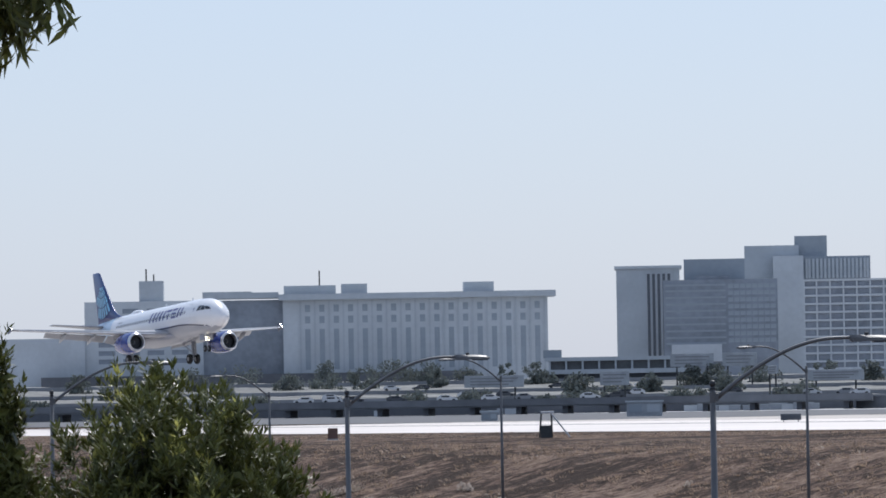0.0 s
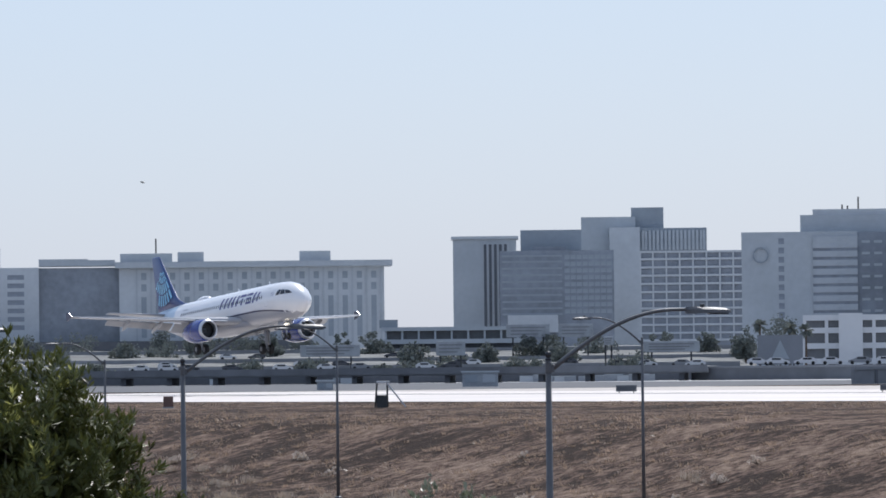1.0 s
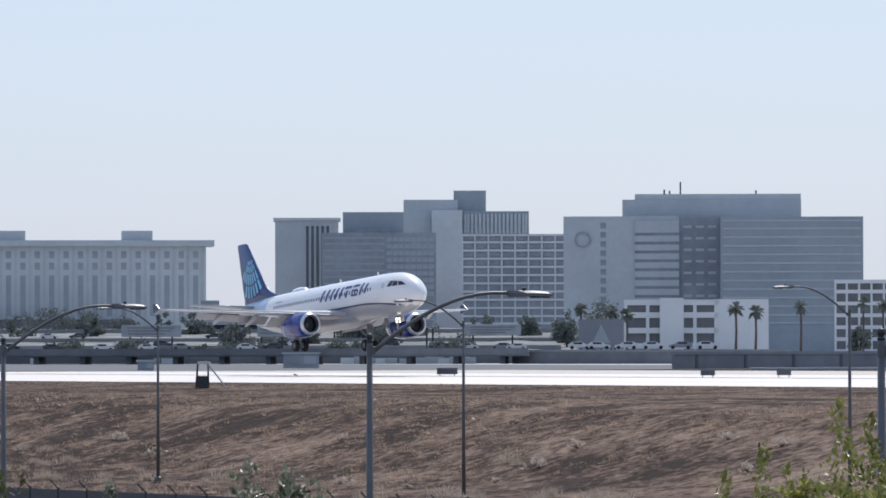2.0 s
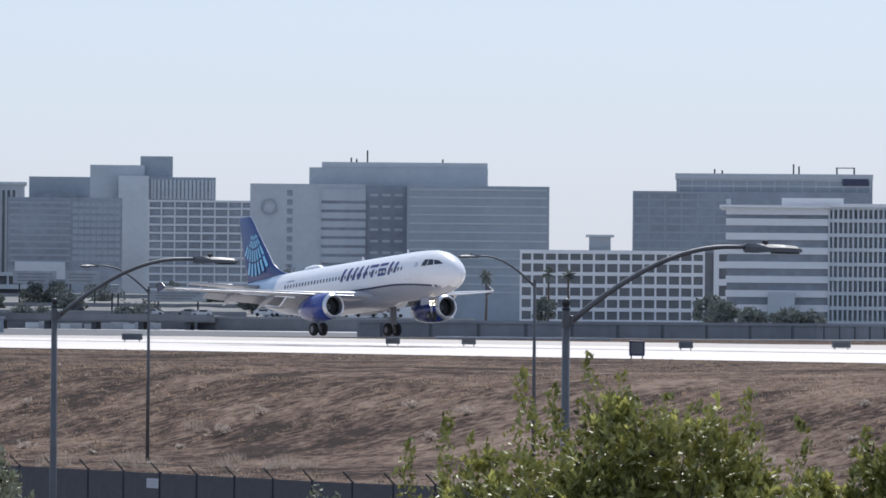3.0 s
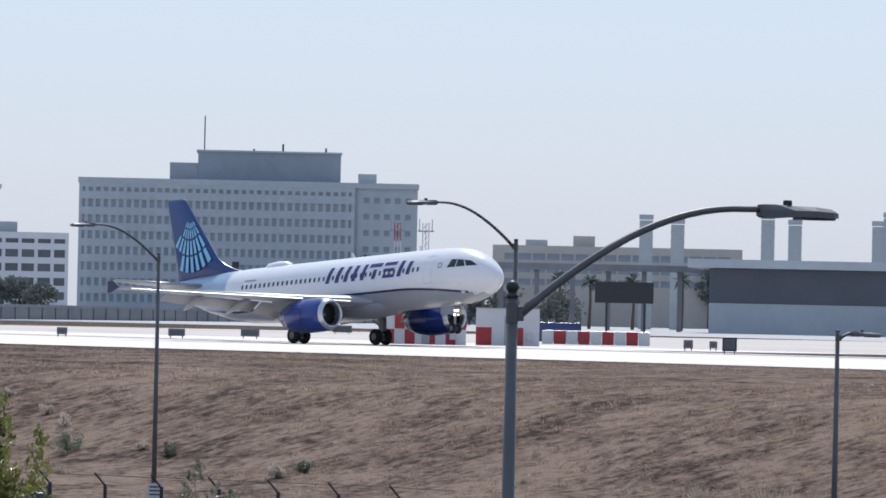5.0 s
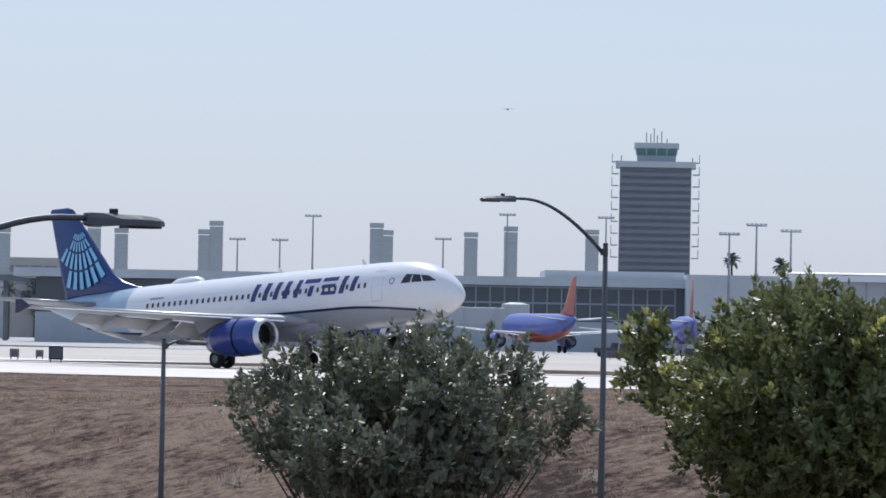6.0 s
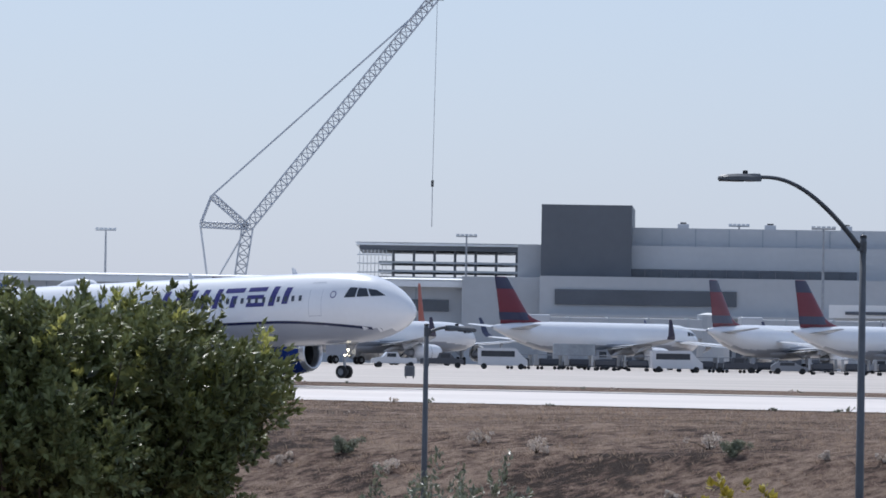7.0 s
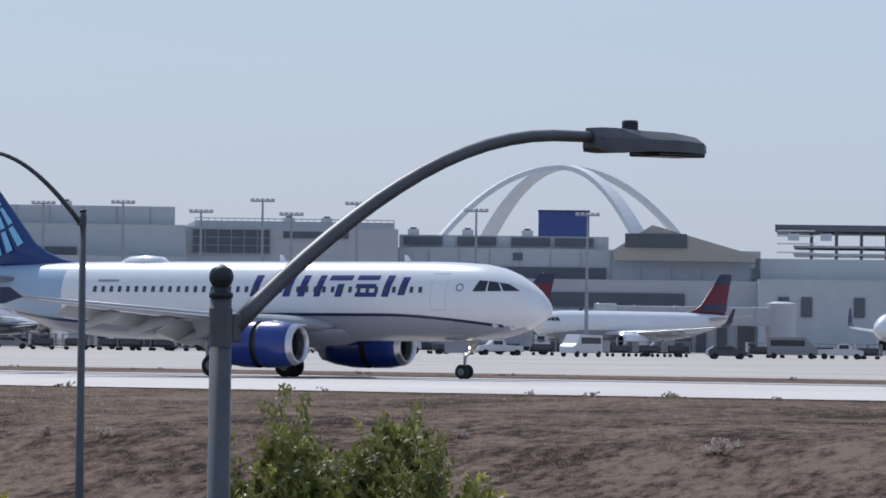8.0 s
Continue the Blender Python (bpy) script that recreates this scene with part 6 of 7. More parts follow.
def vehicle(kind, paint, label, m):
    """A road or apron vehicle: body, cabin, windows, wheels."""
    t = thing(kind, label, kind.replace("_", " "), m, "apron and road vehicles")
    prof = {"van": (((-2.9, 0.45), (-2.9, 2.5), (1.6, 2.55), (2.4, 1.5), (3.0, 1.2), (3.05, 0.45)), 2.0),
            "pickup": (((-2.7, 0.5), (-2.7, 1.15), (-0.6, 1.15), (-0.4, 1.85), (0.9, 1.85), (1.4, 1.2), (2.6, 1.05), (2.65, 0.5)), 1.9),
            "car": (((-2.2, 0.35), (-2.25, 0.95), (-1.5, 1.45), (0.4, 1.48), (1.2, 0.95), (2.2, 0.8), (2.25, 0.35)), 1.8),
            "box_truck": (((1.5, 0.6), (1.5, 2.5), (2.9, 2.5), (3.5, 1.5), (3.6, 0.6)), 2.3)}[kind]
    pts, w = prof
    bm = loft(bmesh.new(), [[(x, y, z) for x, z in pts] for y in (-w / 2, w / 2)])
    bmesh.ops.bevel(bm, geom=list(bm.edges), offset=0.06, segments=2, affect='EDGES')
    part("body", bm, paint, t)
    if kind == "box_truck":
        part("cargo_box", abox(-3.8, 1.4, -1.25, 1.25, 1.0, 3.2, bev=0.04), M_SIGN, t, "grey cargo box")
        part("chassis", abox(-3.8, 3.4, -0.5, 0.5, 0.5, 1.0), M_DARKMETAL, t)
    win = {"van": (-2.5, 1.5, 1.5, 2.2), "pickup": (-0.2, 0.9, 1.25, 1.7), "car": (-1.2, 0.5, 1.0, 1.36), "box_truck": (1.9, 2.8, 1.6, 2.3)}[kind]
    for y in (-w / 2 - 0.005, w / 2 + 0.005):
        part("side_window", abox(win[0], win[1], y - 0.012, y + 0.012, win[2], win[3], bev=0.01), M_GLASS, t)
    r = 0.36 if kind != "box_truck" else 0.48
    for x in (pts[0][0] + 0.75 if kind != "box_truck" else -2.6, pts[-1][0] - 0.8):
        for y in (-w / 2 + 0.1, w / 2 - 0.1):
            part("wheel", spin(bmesh.new(), [(-0.13, r * 0.5), (-0.13, r * 0.9), (-0.09, r), (0.09, r), (0.13, r * 0.9), (0.13, r * 0.5)], 16, 'y', caps=True), M_TYRE, t, m=pose(x, y, r))


def put_vehicles():
    rng = random.Random(8)
    rows = [("van", M_CARWHITE, 36.66, 700, 250), ("pickup", M_CARWHITE, 35.9, 720, 290), ("box_truck", M_CARWHITE, 34.9, 730, 120), ("pickup", M_CARWHITE, 34.2, 690, 118),
            ("box_truck", M_CARGREY, 35.2, 750, 130), ("van", M_CARGREY, 38.6, 730, 130), ("pickup", M_CARWHITE, 39.05, 730, 130), ("van", M_CARWHITE, 30.35, 720, 110),
            ("van", M_CARWHITE, 28.75, 740, 118), ("pickup", M_CARDARK, 28.2, 750, 118), ("pickup", M_CARWHITE, 27.75, 740, 290), ("pickup", M_CARDARK, 30.9, 740, 118),
            ("car", M_CARGREY, 31.4, 730, 118), ("pickup", M_CARGREY, 32.2, 760, 118), ("pickup", M_CARDARK, 33.0, 740, 118), ("car", M_CARDARK, 33.6, 720, 118),
            ("van", M_CARDARK, 32.7, 750, 298), ("pickup", M_CARGREY, 37.4, 740, 298), ("car", M_CARDARK, 38.0, 690, 118), ("pickup", M_CARGREY, 26.6, 760, 118),
            ("pickup", M_CARDARK, 22.25, 800, 118), ("box_truck", M_CARGREY, 29.5, 770, 118), ("box_truck", M_CARWHITE, 36.1, 760, 118), ("pickup", M_CARDARK, 35.5, 735, 118)]
    words = {M_CARWHITE: "white", M_CARGREY: "grey", M_CARDARK: "dark"}
    for kind, paint, c, r, way in rows:
        vehicle(kind, paint, "%s %s on the concrete apron" % (words[paint], kind.replace("_", " ")), stand(c, r, way, 0.04))
    far = [(4.42, 1196, 2.75, M_CARWHITE), (4.6, 1193, 2.75, M_CARWHITE), (4.85, 1190, 2.75, M_CARWHITE), (5.1, 1187, 2.75, M_CARWHITE), (5.35, 1183, 2.75, M_CARGREY), (5.6, 1180, 2.75, M_CARWHITE)]
    for i in range(34):
        r = rng.choice((1330, 1345, 1430, 1590))
        far.append((rng.uniform(-3.6, 3.9), r, slope_z(r) + 0.3, rng.choice((M_CARWHITE, M_CARGREY, M_CARWHITE, M_CARDARK))))
    for c, r, z, paint in far:
        vehicle("car", paint, "%s car on the far road" % words[paint], pose(*at(c, r, z + 0.02), 0, 0, -c + rng.choice((0, 180))))


def baggage_cart(m):
    t = thing("baggage_cart", "low dark baggage cart on the apron", "cart", m, "baggage carts")
    part("bed", abox(-1.6, 1.6, -0.75, 0.75, 0.42, 0.56, bev=0.02), M_DARKMETAL, t)
    part("canopy", abox(-1.6, 1.6, -0.78, 0.78, 1.75, 1.85, bev=0.03), M_CARGREY, t)
    part("load", abox(-1.3, 1.2, -0.6, 0.6, 0.57, 1.35, bev=0.12), M_CARDARK, t, "stacked dark bags")
    for x in (-1.55, 1.55):
        part("end_frame", abox(x - 0.04, x + 0.04, -0.75, 0.75, 0.56, 1.75), M_GEAR, t)
    for x in (-1.1, 1.1):
        for y in (-0.65, 0.65):
            part("wheel", spin(bmesh.new(), [(-0.08, 0.1), (-0.08, 0.2), (0.08, 0.2), (0.08, 0.1)], 12, 'y', caps=True), M_TYRE, t, m=pose(x, y, 0.2))
    return t


def put_carts():
    rng = random.Random(23)
    one = None
    for c, n in ((26.3, 3), (28.9, 4), (29.7, 3), (30.6, 3), (31.7, 4), (32.5, 3), (33.4, 4), (34.6, 3), (35.7, 3), (37.0, 3), (38.3, 4), (39.3, 2), (22.4, 3)):
        r = rng.uniform(715, 760)
        way = rng.uniform(95, 135)
        for k in range(n):
            m = stand(c, r, way, 0.04) @ pose(3.9 * k, 0, 0)
            if one is None:
                one = baggage_cart(m)
            else:
                copy_thing(one, m)


put_vehicles()
put_carts()


# ---- runway furniture ----
def runway_sign(c, r, w, h, material, label):
    t = thing("runway_sign", label, "sign", facing(c, r, 0.03), "signs beside the runway")
    part("panel", abox(-w / 2, w / 2, -0.12, 0.12, 0.18, h, bev=0.02), material, t)
    part("back_plate", abox(-w / 2 + 0.12, w / 2 - 0.12, -0.14, -0.12, 0.3, h - 0.12), M_ROADPIER, t)
    for x in (-w * 0.35, w * 0.35):
        part("leg", tube(bmesh.new(), [(x, 0, 0), (x, 0, 0.2)], 0.04, 8), M_DARKMETAL, t)


for c, r, w, h in ((12.005, 480, 1.3, 0.75), (12.681, 500, 1.5, 0.8), (13.181, 510, 1.0, 0.75), (13.528, 640, 2.0, 0.9), (10.952, 470, 0.8, 0.7), (9.729, 560, 1.7, 0.8), (8.3, 520, 1.2, 0.8),
                   (6.3, 560, 1.3, 0.8), (5.6, 560, 1.3, 0.7), (16.719, 460, 0.7, 0.8), (22.286, 700, 3.0, 1.0), (16.95, 470, 0.6, 0.7), (27.9, 480, 0.8, 1.0), (3.2, 600, 2.0, 0.8)):
    runway_sign(c, r, w, h, M_ROADMID, "low dark runway sign seen from behind")
for c, r in ((7.85, 398), (17.1, 430)):
    runway_sign(c, r, 1.0, 1.15, M_NAVY, "square black runway distance board on legs")


def shelters():
    red, white = M_RED, M_CARWHITE
    for c0, c1, el, r, cols, label in ((13.916, 14.67, -0.015, 470, 8, "red and white checkered equipment shelter"), (14.76, 15.346, 0.05, 475, 4, "red and white panelled equipment hut")):
        w = r * radians(c1 - c0)
        h = high(el, r)
        t = thing("equipment_shelter", label, "shelter", facing((c0 + c1) / 2, r, 0.03), "checkered shelters")
        part("body", abox(-w / 2, w / 2, 0, 2.4, 0, h), white, t)
        part("roof", abox(-w / 2 - 0.06, w / 2 + 0.06, -0.08, 2.5, h, h + 0.08), M_CONC, t)
        for i in range(cols):
            for k in range(2):
                if (i + k) % 2 == 0 and (cols == 8 or i % 2 == 0):
                    x0 = -w / 2 + i * w / cols
                    part("panel", abox(x0 + 0.01, x0 + w / cols - 0.01, -0.03, 0.0, k * h / 2 + 0.02, (k + 1) * h / 2 - 0.02), red, t)
        part("door", abox(-0.25, 0.35, -0.05, -0.031, 0.05, h * 0.8, bev=0.01), M_CONC, t)
        part("vent_unit", abox(w * 0.3, w * 0.3 + 0.5, -0.35, -0.05, 0.4, 1.0, bev=0.03), M_GREYP, t)
    t = thing("barrier", "low red and white striped barrier row", "barrier", facing(15.87, 520, 0.03))
    w = 520 * radians(1.0)
    for i in range(9):
        x0 = -w / 2 + i * w / 9
        part("block", abox(x0, x0 + w / 9 - 0.03, 0, 0.5, 0, 1.15, bev=0.04), red if i % 2 else white, t)
    for c in (14.02, 14.28):
        r = 690
        t = thing("lattice_mast", "red and white lattice antenna mast" if c < 14.2 else "pale grey lattice antenna mast", "mast", facing(c, r))
        h = high(0.83, r)
        for k in range(6):
            bm = bmesh.new()
            z0, z1 = k * h / 6, (k + 1) * h / 6
            cs = [(-0.35, -0.3), (0.35, -0.3), (0.0, 0.35)]
            for i in range(3):
                x, y = cs[i]
                X, Y = cs[(i + 1) % 3]
                tube(bm, [(x, y, z0), (x, y, z1)], 0.045, 5)
                for j in range(3):
                    a, b = z0 + j * (z1 - z0) / 3, z0 + (j + 1) * (z1 - z0) / 3
                    tube(bm, [(x, y, a), (X, Y, b)], 0.022, 4, caps=False)
            part("section", bm, (red if k % 2 else white) if c < 14.2 else M_GREYP, t)
        part("head", abox(-0.9, 0.9, -0.1, 0.1, h - 1.0, h - 0.85), M_GEAR, t)
        for x in (-0.7, 0.7):
            part("aerial", tube(bmesh.new(), [(x, 0, h - 1.0), (x, 0, h + 0.4)], 0.05, 5), M_GEAR, t)
    t = thing("shipping_container", "dark blue steel container behind the barriers", "container", facing(15.53, 570, 0.03))
    part("body", abox(-2.0, 2.0, 0, 2.4, 0.1, 1.75, bev=0.03), M_TAIL, t)
    for i in range(9):
        part("rib", abox(-1.9 + i * 0.46, -1.78 + i * 0.46, -0.04, 0.0, 0.2, 1.65), M_TAIL, t)
    part("skid", abox(-1.9, 1.9, 0.2, 2.2, 0, 0.1), M_DARKMETAL, t)
    # wedge stand
    t = thing("wind_stand", "small dark frame stand with a sloping chute", "stand", facing(0.98, 420, -0.1))
    for x in (-0.7, 0.15):
        part("post", tube(bmesh.new(), [(x, 0, 0), (x * 0.8, 0, 1.75)], 0.07, 6), M_DARKMETAL, t)
    part("top", abox(-0.6, 0.3, -0.25, 0.25, 1.7, 1.85, bev=0.03), M_GREYP, t)
    for y in (-0.2, 0.2):
        part("chute_rail", tube(bmesh.new(), [(0.1, y, 1.7), (1.35, y, 0.1)], 0.06, 6), M_GREYP, t)
    part("crate", abox(-0.6, 0.1, -0.3, 0.3, 0.0, 0.9, bev=0.03), M_DARKMETAL, t)
    t = thing("cabinet", "small brown equipment cabinet on the strip", "cabinet", facing(-1.02, 440, -0.05))
    part("body", abox(-0.35, 0.35, -0.3, 0.3, 0.1, 0.85, bev=0.03), mat("brown cabinet paint", (0.16, 0.09, 0.07), 0.6), t)
    part("plinth", abox(-0.4, 0.4, -0.35, 0.35, 0, 0.1), M_CONC, t)
    # white stores and vans by the far road
    for c0, c1, e0, e1, r, label in ((1.69, 2.02, -0.12, -0.02, 900, "white low trailer by the far road"), (0.35, 0.5, -0.2, -0.09, 800, "small white hut by the far road"), (6.0, 7.6, -0.2, -0.17, 790, "low pale airfield wall")):
        w = r * radians(c1 - c0)
        t = thing("shed", label, "shed", facing((c0 + c1) / 2, r))
        z0, z1 = max(high(e0, r), 0.0), high(e1, r)
        part("wall", abox(-w / 2, w / 2, 0, 4, 0, z1), M_SIGN, t)
        part("roof", abox(-w / 2 - 0.2, w / 2 + 0.2, -0.2, 4.2, z1, z1 + 0.25), M_HAZE_GREY, t)
        n = max(2, int(w / 4))
        for i in range(n):
            x = -w / 2 + (i + 0.5) * w / n
            part("panel", abox(x - w / n * 0.35, x + w / n * 0.35, -0.06, 0.0, max(z0, z1 * 0.3), z1 * 0.85), M_HAZE_GREY if i % 3 else M_HAZE_DARK, t)
    # panels at 0.2, 2.1 and 2.58 are stand-ins for low pale buildings
    for c0, c1, e0, e1, r in ((1.45, 1.72, 0.14, 0.27, 1360), (3.36, 3.88, 0.15, 0.25, 1370), (0.2, 0.75, 0.14, 0.25, 1380), (2.1, 2.5, 0.30, 0.42, 1620), (2.58, 2.9, 0.30, 0.42, 1620), (3.0, 3.08, 0.22, 0.3, 1360)):
        w = r * radians(c1 - c0)
        t = thing("billboard", "pale panel on posts by the far roads", "billboard", facing((c0 + c1) / 2, r), "roadside billboards")
        part("panel", abox(-w / 2, w / 2, 0, 0.5, high(e0, r), high(e1, r), bev=0.05), M_SIGN, t)
        for k in range(3):
            z = high(e0 + (e1 - e0) * (0.25 + 0.25 * k), r)
            part("text_bar", abox(-w * 0.4, w * 0.4 * (0.6 + 0.2 * k), -0.05, 0.0, z - 0.15, z + 0.15), M_ROADLIGHT, t)
        for x in (-w * 0.35, w * 0.35):
            part("post", tube(bmesh.new(), [(x, 0.25, 0), (x, 0.25, high(e0, r) + 0.2)], 0.2, 8), M_DARKMETAL, t)
    t = thing("billboard", "dark roadside billboard with a pale triangle", "billboard", facing(4.62, 1380))
    part("panel", abox(-5, 5, 0, 0.5, 3, 9.5), M_LOUVRE, t)
    part("triangle", loft(bmesh.new(), [[(-2, y, 4.2), (2, y, 4.2), (0, y, 8.4)] for y in (-0.08, -0.02)]), M_HAZE_DARK, t)
    for x in (-3, 3):
        part("post", tube(bmesh.new(), [(x, 0.25, 0), (x, 0.25, 3)], 0.25, 8), M_DARKMETAL, t)


shelters()


def jet_bridges():
    for c, r, way, w in ((29.9, 860, 0, 22), (32.0, 850, 0, 26), (35.1, 860, 0, 20), (37.7, 930, 0, 24), (24.6, 880, 0, 18), (20.0, 1000, 0, 16), (20.7, 1000, 0, 20)):
        t = thing("jet_bridge", "pale boarding bridge on a wheeled column", "boarding bridge", facing(c, r, 0.03, 8), "boarding bridges")
        part("tunnel", abox(-w / 2, w / 2, -1.5, 1.5, 4.2, 7.0, bev=0.15), M_TERM, t)
        part("cab", abox(-w / 2 - 3, -w / 2, -2, 2, 4.0, 7.3, bev=0.2), M_GREYP, t)
        part("rotunda", spin(bmesh.new(), [(0, 2.3), (7.6, 2.3), (7.9, 1.0)], 18, 'z', (w / 2 + 1, 0, 0), caps=True), M_TERM, t)
        part("column", tube(bmesh.new(), [(-w / 4, 0, 0), (-w / 4, 0, 4.3)], 0.5, 10), M_GEAR, t)
        for i in range(4):
            x = -w / 2 + (i + 0.5) * w / 4
            part("rib", abox(x - 0.12, x + 0.12, -1.6, 1.6, 4.1, 7.1), M_HAZE_GREY, t)
    b = Site("boarding_corridor", "long white raised boarding corridor", "building", 33.2, 900)
    b.mass("corridor", 31.75, 34.9, 0.46, 0, 5, M_ROOFWHITE, z0=b.z(0.34))
    b.mass("window_band", 31.9, 34.8, 0.40, -0.2, 0.1, M_TERMGLASS, z0=b.z(0.37))
    b.mass("base", 31.8, 34.8, 0.34, 0.6, 4.4, M_TERM)
    for i in range(5):
        c = 32.0 + i * 0.55
        b.mass("opening", c, c + 0.3, 0.28, 0.3, 0.58, M_TERMGLASS, z0=b.z(0.02))
    # railing and plant on the roofs
    for c in (33.95, 34.3, 35.1, 35.6, 36.15, 30.4, 31.2, 31.9, 38.6, 38.9):
        r, el = 965, (1.02 if c < 34.9 and c > 33 else 0.93 if c > 34.9 else 1.148)
        t = thing("roof_unit", "small pale roof plant unit", "roof plant", facing(c, r + 15, high(el - 0.012, r)), "roof plant units")
        part("body", abox(-0.9, 0.9, 0, 1.6, 0, 1.1, bev=0.06), M_GREYP, t)
        part("fan", spin(bmesh.new(), [(0, 0.5), (0.25, 0.5), (0.25, 0.3)], 12, 'z', (0, 0.8, 1.1)), M_DARKMETAL, t)


jet_bridges()


# ---- pillar sign behind the taxiing jet ----
def pillar_sign():
    b = Site("pillar_sign", "dark upright slab sign behind the far fence", "sign", 12.53, 1312)
    b.mass("slab", 12.50, 12.565, 0.435, 0, 0.6, M_DARKMETAL)
    b.mass("edge_trim", 12.49, 12.4995, 0.44, -0.05, 0.65, M_HAZE_GREY)


pillar_sign()


# ---- fence at the foot of the bank ----
def fence():
    t = thing("fence", "dark grey screened fence with wire arms on steel posts", "fence", rw(0, 0))
    screen = mat("grey fence screen", (0.115, 0.108, 0.110), 0.9, vary=0.25, scale=0.5)
    post = panel = arm = wire = None
    step = 2.45
    for i in range(46):
        s, q = -230.2 + i * step, 101.0
        z = -2.74 + 0.42 * min(max((s + 168) / 46, 0), 1)
        if post is None:
            post = part("post", tube(bmesh.new(), [(0, 0, -3.2), (0, 0, 0.05)], 0.05, 8), M_DARKMETAL, t, m=pose(s, q, z))
            arm = part("wire_arm", tube(bmesh.new(), [(0, 0, 0.02), (-0.03, -0.34, 0.36)], 0.025, 6), M_DARKMETAL, t, m=pose(s, q, z))
            panel = part("panel", abox(0.04, step - 0.04, -0.01, 0.01, -3.1, 0.0), screen, t, m=pose(s, q, z))
            wire = part("wire", tube(bmesh.new(), [(0, -0.30, 0.31), (step, -0.30, 0.31)], 0.008, 4), M_DARKMETAL, t, m=pose(s, q, z))
        else:
            share(post, pose(s, q, z), t)
            share(arm, pose(s, q, z), t)
            share(wire, pose(s, q, z), t)
            if s < -137:
                share(panel, pose(s, q, z), t)
    sign = part("sign_plate", abox(-0.4, 0.4, -0.03, -0.015, -0.52, -0.20), M_CARWHITE, t, "small white sign plate", m=pose(-179.2, 101.0, -2.72))
    for k in range(2):
        part("text_bar", abox(-0.3, 0.3, -0.036, -0.03, -0.32 - k * 0.12, -0.28 - k * 0.12), M_GREYP, sign)
    for c, r in ((11.84, 212),):
        t = thing("road_sign", "small white square sign on a post", "sign", facing(c, r, place_z(c, r)))
        h = high(-1.62, r) - place_z(c, r) if c > 8 else 1.7
        part("post", tube(bmesh.new(), [(0, 0, 0), (0, 0, max(h, 0.8))], 0.03, 8), M_POLE, t)
        part("plate", abox(-0.28, 0.28, -0.04, -0.03, max(h, 0.8) - 0.5, max(h, 0.8)), M_CARWHITE, t)
        for k in range(3):
            part("text_bar", abox(-0.2, 0.2, -0.045, -0.04, max(h, 0.8) - 0.15 - k * 0.13, max(h, 0.8) - 0.1 - k * 0.13), M_DARKMETAL, t)


fence()


# ---- pale dry brush low on the bank ----
def dry_brush():
    rng = np.random.default_rng(71)
    spots = []
    while len(spots) < 330:
        s, q = -120 - 330 * rng.random(), 106 + 50 * rng.random() ** 0.8
        if noise.noise((s * 0.05, q * 0.07, 21)) > -0.05:
            spots.append((s, q, ground_z(s, q) - 0.05, rng.uniform(0.16, 0.55) * (1.5 if rng.random() < 0.12 else 1)))
    spots = np.repeat(np.array(spots), 170, axis=0)
    n = len(spots)
    size = spots[:, 3:4]
    foot = spots[:, :3].copy()
    foot[:, :2] += rng.normal(0, 0.5, (n, 2)) * size
    a = rng.uniform(0, 6.28, n)
    w = rng.uniform(0.012, 0.03, n)
    side = np.stack([w * np.cos(a), w * np.sin(a), np.zeros(n)], axis=1)
    rise = rng.uniform(0.3, 1.25, (n, 1)) * size
    tip = foot + np.concatenate([rng.normal(0, 0.4, (n, 2)) * size, rise], axis=1)
    verts = np.stack([foot - side, foot + side, tip], axis=1).reshape(-1, 3).tolist()
    faces = np.arange(3 * n).reshape(-1, 3).tolist()
    me = bpy.data.meshes.new("dry_brush")
    me.from_pydata(verts, [], faces)
    me.materials.append(M_BRUSH)
    ob = new("dry_brush", me)
    ob.matrix_world = rw(0, 0)
    tagged(ob, "pale straw-coloured dry brush low on the bank", "brush", "", "stuff")


dry_brush()


